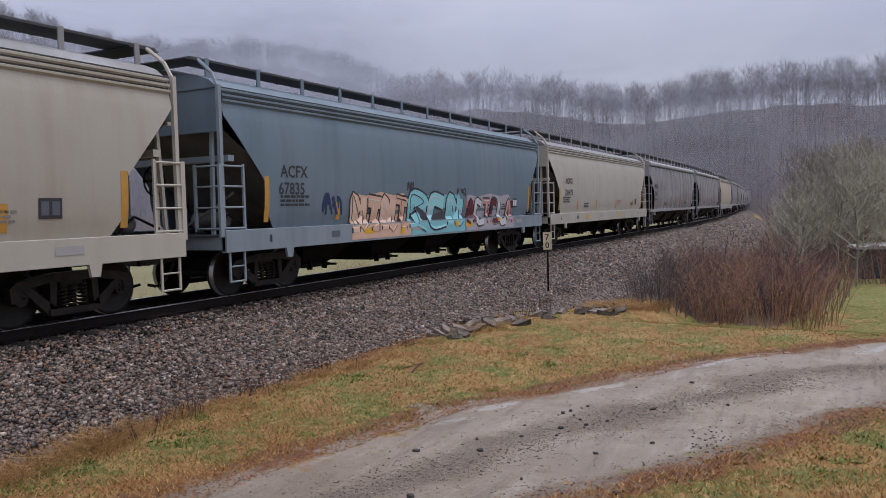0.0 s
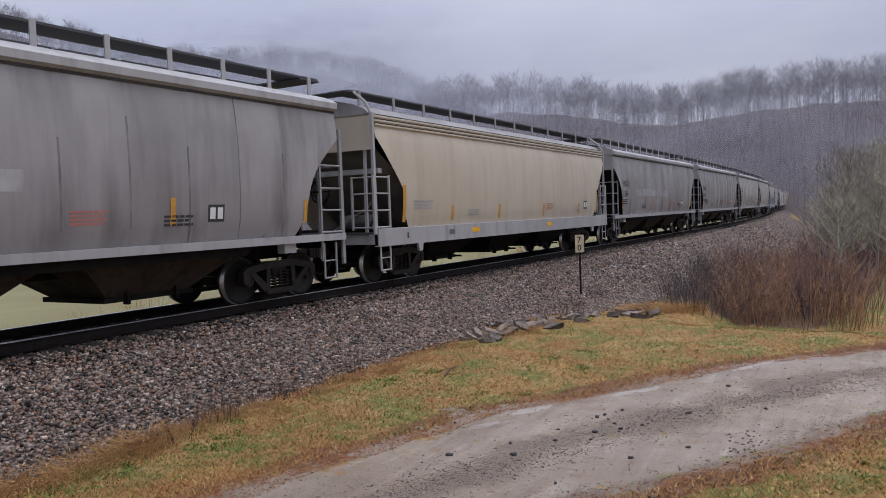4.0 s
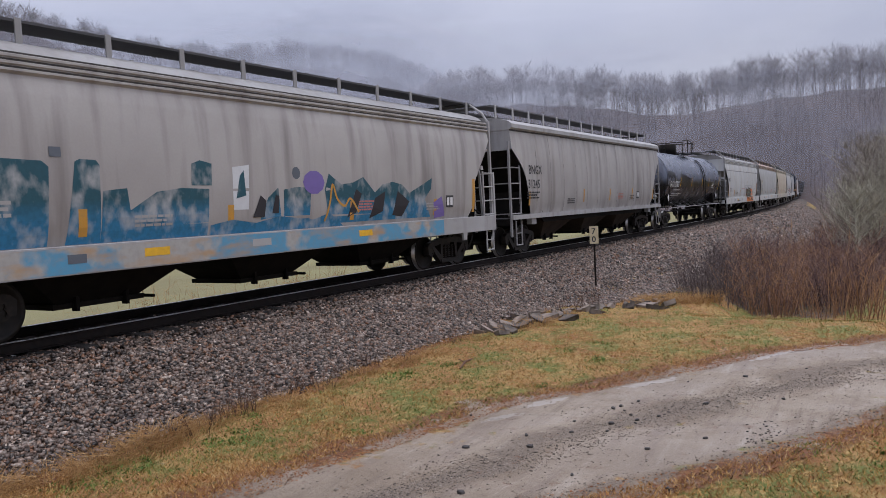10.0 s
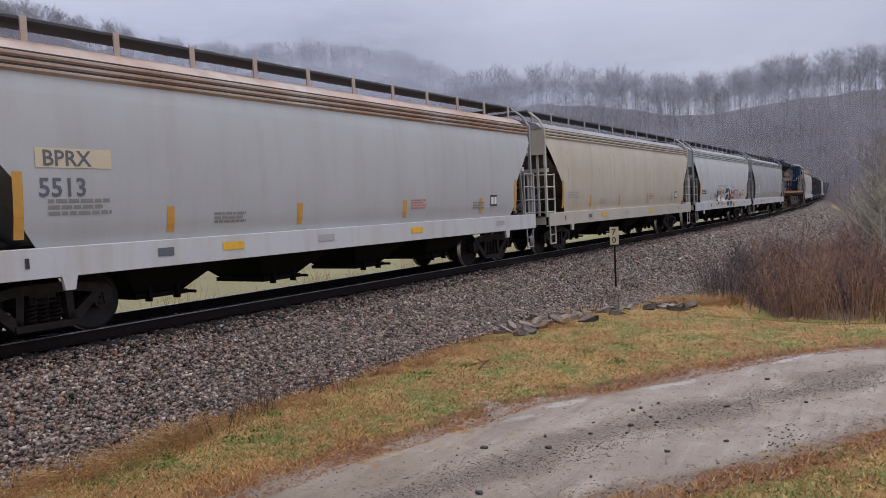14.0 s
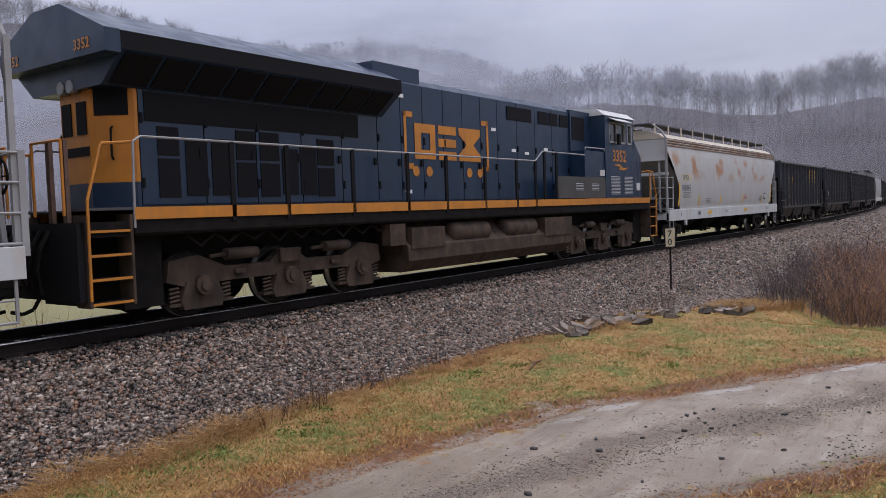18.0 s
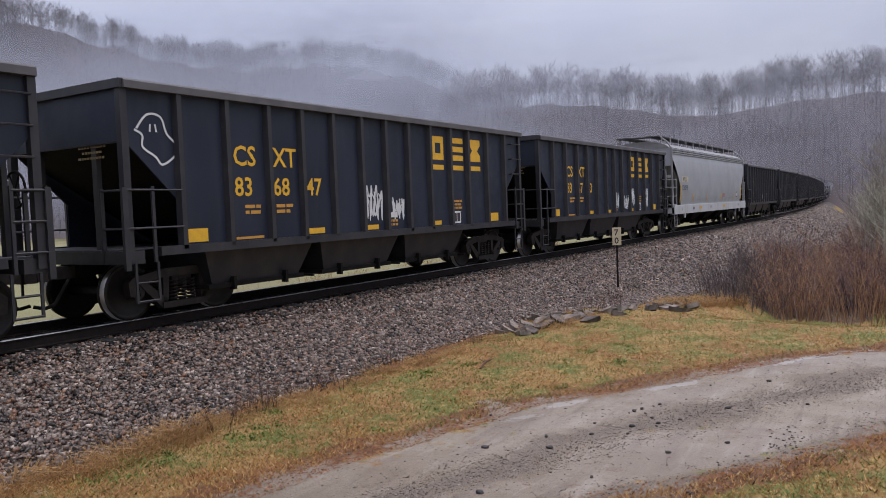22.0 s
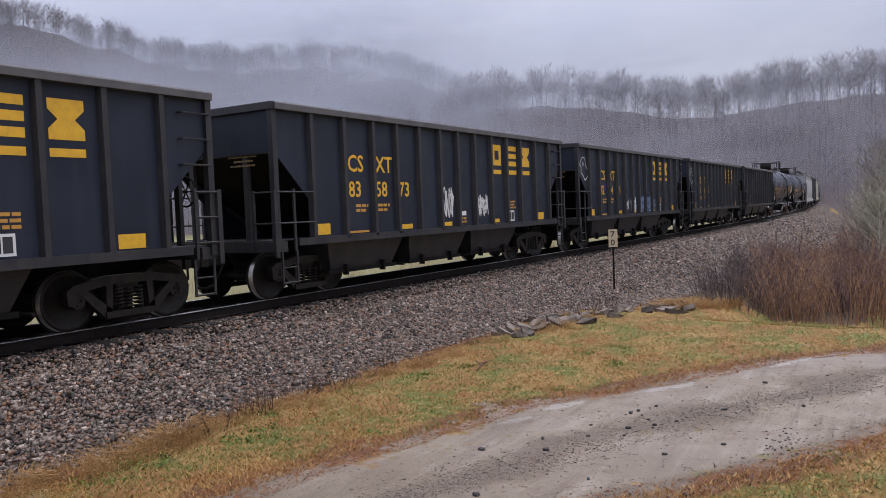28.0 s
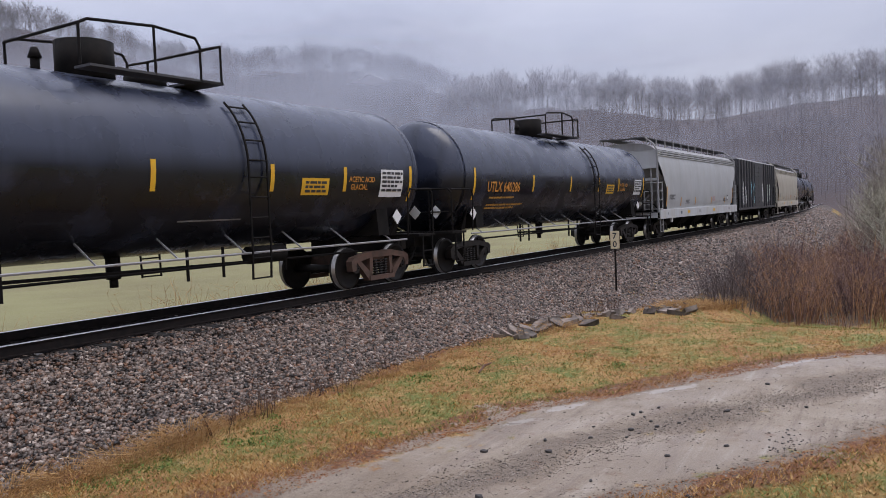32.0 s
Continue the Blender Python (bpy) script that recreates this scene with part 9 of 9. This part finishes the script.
twig = Build().path([(-0.45, 0, 0.03), (0.1, 0.04, 0.05), (0.5, -0.03, 0.02)], 0.018, 6).path([(0.0, 0.03, 0.05), (0.25, 0.2, 0.06)], 0.01, 5)
tagged(new("fallen_branch", twig.mesh("fallen_branch", STALK)), "dark fallen branch lying in the grass", "branch").matrix_basis = pose(12.0, -5.05, float(ground_z(12.0, -5.05)), 0, 0, 15)

BRUSH = [tones("dark_brush", [(0.05, 0.032, 0.032), (0.12, 0.073, 0.067), (0.21, 0.13, 0.117)], 0.9), RED_TWIG,
         tones("orange_brush", [(0.16, 0.085, 0.058), (0.32, 0.17, 0.092), (0.47, 0.27, 0.135), (0.11, 0.062, 0.05)], 0.9), tones("mauve_brush", [(0.12, 0.078, 0.077), (0.22, 0.145, 0.135), (0.31, 0.205, 0.178)], 0.9)]
shrub_red = [sheet_of("red_brown_shrub", stems(100 + k, 40, 0.5, 2.3, 0.95, 8, 0.0125, 0.42), BRUSH[k]) for k in range(4)]
shrub_grey = [sheet_of("grey_shrub", stems(110 + k, 24, 0.5, 1.9, 0.85, 9, 0.0115, 0.55), GREY_TWIG) for k in range(3)]
rr = random.Random(17)
reds, greys = [], []
for k in range(56):
    x, y = rr.uniform(24.5, 37), 0
    lo, hi = -11.1 - (x - 24) * 0.02, -7.6 + (x - 24) * 0.14
    y = rr.uniform(lo, hi)
    reds.append((x, y, rr.uniform(0.6, 1.2)))
for k in range(46):
    x = rr.uniform(23.2, 35)
    y = rr.uniform(-8.2, -5.9 + (x - 23) * 0.06)
    greys.append((x, y, rr.uniform(0.55, 1.0)))
plants("red_brown_shrub", "dense leafless red-brown brush beside the track", "shrub", "brush beside the track", shrub_red, reds, 8)
plants("grey_shrub", "thin leafless grey shrub at the ballast's foot", "shrub", "brush beside the track", shrub_grey, greys, 9)


def real_tree(seed, m, limbs=22, twigs=900, thick=0.011, width=0.75, start=0.22):
    """Meshes of the trunk with its limbs, and of the crown of twigs, one metre high."""
    v, f = bare_tree(seed, limbs, twigs, 1.0, width, start, thick, 0.15)
    cut = 6 * (2 + limbs)
    return raw("trunk", v[:cut], f[:cut], m), raw("crown", v[cut:], f[cut:] - cut, m)


TREE_GREY = tones("tree_grey_bark", [(0.16, 0.135, 0.115), (0.24, 0.21, 0.18), (0.32, 0.285, 0.24), (0.20, 0.17, 0.14)], 0.9)
tree_m = [real_tree(200 + k, PALE_BARK if k % 2 == 0 else TREE_GREY) for k in range(4)]
GNARLED = real_tree(231, STALK, 9, 150, 0.03, 0.85, 0.3)
spots = [(36.0, -10.0, 4.0), (40.0, -9.9, 4.6), (44.0, -10.4, 5.0), (48.0, -9.6, 5.2), (39.0, -12.2, 5.0), (41.5, -11.4, 5.6), (47.0, -12.6, 6.4), (56.0, -12.5, 7.5), (43.5, -13.8, 6.0), (66.0, -9.5, 8.0), (72.0, -4.5, 7.0), (79.0, -8.0, 8.5), (88.0, -3.0, 8.5),
         (96.0, -1.0, 8.5), (104.0, 0.5, 9.0), (112.0, -4.0, 10), (121.0, 3.2, 9.5), (132.0, 5.0, 10), (66.0, -14.5, 8.5), (85.0, -14.0, 10), (100.0, -12.0, 11), (140.0, 6.5, 11), (150.0, 2.0, 11), (126.0, -8.0, 12), (75.0, -18.0, 10), (95.0, -24.0, 12)]
for k, (x, y, h) in enumerate([p for p in spots if float(line_side(p[0], p[1])) > 9.5] + [(53.0, -12.75, 6.2)]):
    dark = (x, y) == (53.0, -12.75)
    ob = thing("bare_tree", "dark gnarled leafless tree above the shed" if dark else "pale leafless tree rising from the brush" if k % 2 == 0 else "grey-brown leafless tree in the brush", "tree", "trees beyond the brush",
               at=pose(x, y, float(ground_z(x, y)) - 0.1, 0, 0, k * 77) @ Matrix.Scale(h * 1.04, 4))
    for word, me in zip(("trunk", "crown"), GNARLED if dark else tree_m[k % 4]):
        part(word, me, None, ob)
brush_far = [(rr.uniform(40, 150), 0) for _ in range(110)]
far_spots = [(x, float(np.interp(x, LINE_X[640:860], LINE_Y[640:860])) - rr.uniform(6.8, 9.5), rr.uniform(0.5, 0.9)) for x in np.linspace(30, 80, 46)]
for x, _ in brush_far:
    y0 = float(np.interp(x, LINE_X[640:860], LINE_Y[640:860]))
    far_spots.append((x, y0 - rr.uniform(8.5, 24), rr.uniform(1.1, 1.9)))
plants("thicket_shrub", "leafless brown thicket beyond the bend", "shrub", "thicket beyond the bend", shrub_red[:2] + shrub_grey[:2], far_spots, 10)
# dry weeds on the field side of the track
tall = [sheet_of("tall_dry_weed", stems(120 + k, 16, 0.8, 2.1, 0.6, 5, 0.008, 0.4), STRAW) for k in range(3)]
plants("tall_dry_weed", "tall thin dry weed at the field's edge", "weed", "dry weeds by the field", tall, [(rr.uniform(6, 62), rr.uniform(3.2, 7.5), rr.uniform(0.6, 1.15)) for _ in range(120)], 11)

# ---------------------------------------------------------------- shed beyond the brush
def shed():
    s = thing("garden_shed", "small dark grey shed with a pale roof", "shed", at=pose(48.0, -13.75, 0, 0, 0, 12))
    z = float(ground_z(48, -13.9))
    wall = mat("shed_wall", (0.09, 0.10, 0.115), 0.8, second=(0.06, 0.065, 0.07), amount=0.6, scale=3)
    part("wall", Build().box(-1.2, -1.1, -1.5, 1.5, z, -1.05), wall, s)
    part("wall", Build().box(1.1, 1.2, -1.5, 1.5, z, -1.05), wall, s)
    part("wall", Build().box(-1.1, 1.1, -1.5, -1.4, z, -1.05), wall, s)
    part("wall", Build().box(-1.1, 1.1, 1.4, 1.5, z, -1.05), wall, s)
    part("roof", Build().prism_x([(-1.7, -1.05), (1.7, -1.05), (1.7, -0.93), (-1.7, -0.76)], -1.4, 1.4), PALE_ROOF, s, "pale metal roof")
    part("door", Build().box(-1.23, -1.2, -0.5, 0.4, z + 0.05, -1.25), BLACK, s)


shed()

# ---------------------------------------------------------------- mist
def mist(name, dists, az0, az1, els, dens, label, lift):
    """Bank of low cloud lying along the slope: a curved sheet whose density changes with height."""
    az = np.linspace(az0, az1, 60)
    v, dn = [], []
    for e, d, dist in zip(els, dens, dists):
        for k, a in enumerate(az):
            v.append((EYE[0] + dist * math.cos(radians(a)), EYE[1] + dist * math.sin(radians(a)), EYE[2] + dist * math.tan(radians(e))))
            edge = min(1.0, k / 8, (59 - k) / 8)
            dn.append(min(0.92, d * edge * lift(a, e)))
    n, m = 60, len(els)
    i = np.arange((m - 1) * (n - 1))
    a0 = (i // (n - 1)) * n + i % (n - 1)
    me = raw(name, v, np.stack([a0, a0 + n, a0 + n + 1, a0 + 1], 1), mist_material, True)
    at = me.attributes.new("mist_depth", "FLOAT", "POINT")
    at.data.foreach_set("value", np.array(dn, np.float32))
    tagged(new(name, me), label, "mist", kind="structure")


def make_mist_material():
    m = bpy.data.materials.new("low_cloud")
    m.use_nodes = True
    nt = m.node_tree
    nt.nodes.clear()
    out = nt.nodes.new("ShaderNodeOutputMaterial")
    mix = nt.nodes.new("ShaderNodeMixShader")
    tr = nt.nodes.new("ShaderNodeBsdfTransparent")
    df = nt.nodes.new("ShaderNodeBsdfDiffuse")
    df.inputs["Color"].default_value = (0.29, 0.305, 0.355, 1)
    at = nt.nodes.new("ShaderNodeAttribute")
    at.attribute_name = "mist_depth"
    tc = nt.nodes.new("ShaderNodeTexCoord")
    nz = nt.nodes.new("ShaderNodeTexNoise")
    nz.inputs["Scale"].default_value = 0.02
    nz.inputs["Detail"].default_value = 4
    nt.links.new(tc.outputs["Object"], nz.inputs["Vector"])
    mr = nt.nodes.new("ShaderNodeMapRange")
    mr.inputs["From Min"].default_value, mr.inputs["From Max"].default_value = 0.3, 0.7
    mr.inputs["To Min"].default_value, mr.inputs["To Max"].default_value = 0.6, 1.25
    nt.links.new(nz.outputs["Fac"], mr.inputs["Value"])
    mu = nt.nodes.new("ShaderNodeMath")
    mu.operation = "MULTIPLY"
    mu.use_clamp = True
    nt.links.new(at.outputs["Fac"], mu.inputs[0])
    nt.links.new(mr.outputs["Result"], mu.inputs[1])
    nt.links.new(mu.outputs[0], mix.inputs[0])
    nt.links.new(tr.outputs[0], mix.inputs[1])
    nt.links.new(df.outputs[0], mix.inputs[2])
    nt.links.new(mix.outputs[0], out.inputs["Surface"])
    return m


mist_material = make_mist_material()
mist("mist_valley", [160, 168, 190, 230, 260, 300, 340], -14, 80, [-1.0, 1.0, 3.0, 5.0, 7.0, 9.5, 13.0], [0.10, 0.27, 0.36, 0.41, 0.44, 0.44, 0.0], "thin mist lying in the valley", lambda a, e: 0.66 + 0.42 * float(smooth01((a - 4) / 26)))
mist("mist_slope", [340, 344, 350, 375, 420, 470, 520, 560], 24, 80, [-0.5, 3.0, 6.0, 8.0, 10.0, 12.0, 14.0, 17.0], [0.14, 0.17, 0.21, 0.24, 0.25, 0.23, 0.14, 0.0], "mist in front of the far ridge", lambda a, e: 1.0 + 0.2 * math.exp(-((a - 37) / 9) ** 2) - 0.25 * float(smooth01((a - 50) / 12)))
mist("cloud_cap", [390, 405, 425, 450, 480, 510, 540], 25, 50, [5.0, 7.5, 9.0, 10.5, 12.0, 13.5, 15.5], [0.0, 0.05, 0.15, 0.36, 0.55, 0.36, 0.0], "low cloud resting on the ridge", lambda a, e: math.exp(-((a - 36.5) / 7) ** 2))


def spin_rows(u, r, side, base):
    """Turning of one wheel while it passes the eye: about its own axle, by the way that it rolls."""
    t0, t1 = max(0.0, (u - 36) / 17.03), min(32.0, (u + 4) / 17.0)
    if t1 <= 0 or t0 >= 32:
        return []
    times = list(np.arange(t0, t1, 1 / 29.0)) + [t1]
    turns = [(t, -run_at(t) / r) for t in times]
    if t0 > 0:
        turns = [(0.0, turns[0][1])] + turns
    if t1 < 32:
        turns.append((32.0, turns[-1][1]))
    return [(float(t), Matrix.Translation(base) @ Matrix.Rotation(a, 4, "Y") @ side) for t, a in turns]


def motions():
    for i, ob in enumerate(train):
        walk(ob, [(t, car_pose(ENDS[i], ENDS[i + 1], run_at(t))) for t in range(33)])
        mid = (ENDS[i] + ENDS[i + 1]) / 2
        for truck in [c for c in ob.children if c.name.split(".")[0] == "truck"]:
            for w in [c for c in truck.children if c.name.split(".")[0] == "wheel"]:
                spot = w.matrix_basis.translation.copy()
                rows = spin_rows(mid + truck.matrix_basis.translation.x + spot.x, spot.z, w.matrix_basis.to_3x3().to_4x4(), spot)
                if rows:
                    walk(w, rows)


motions()
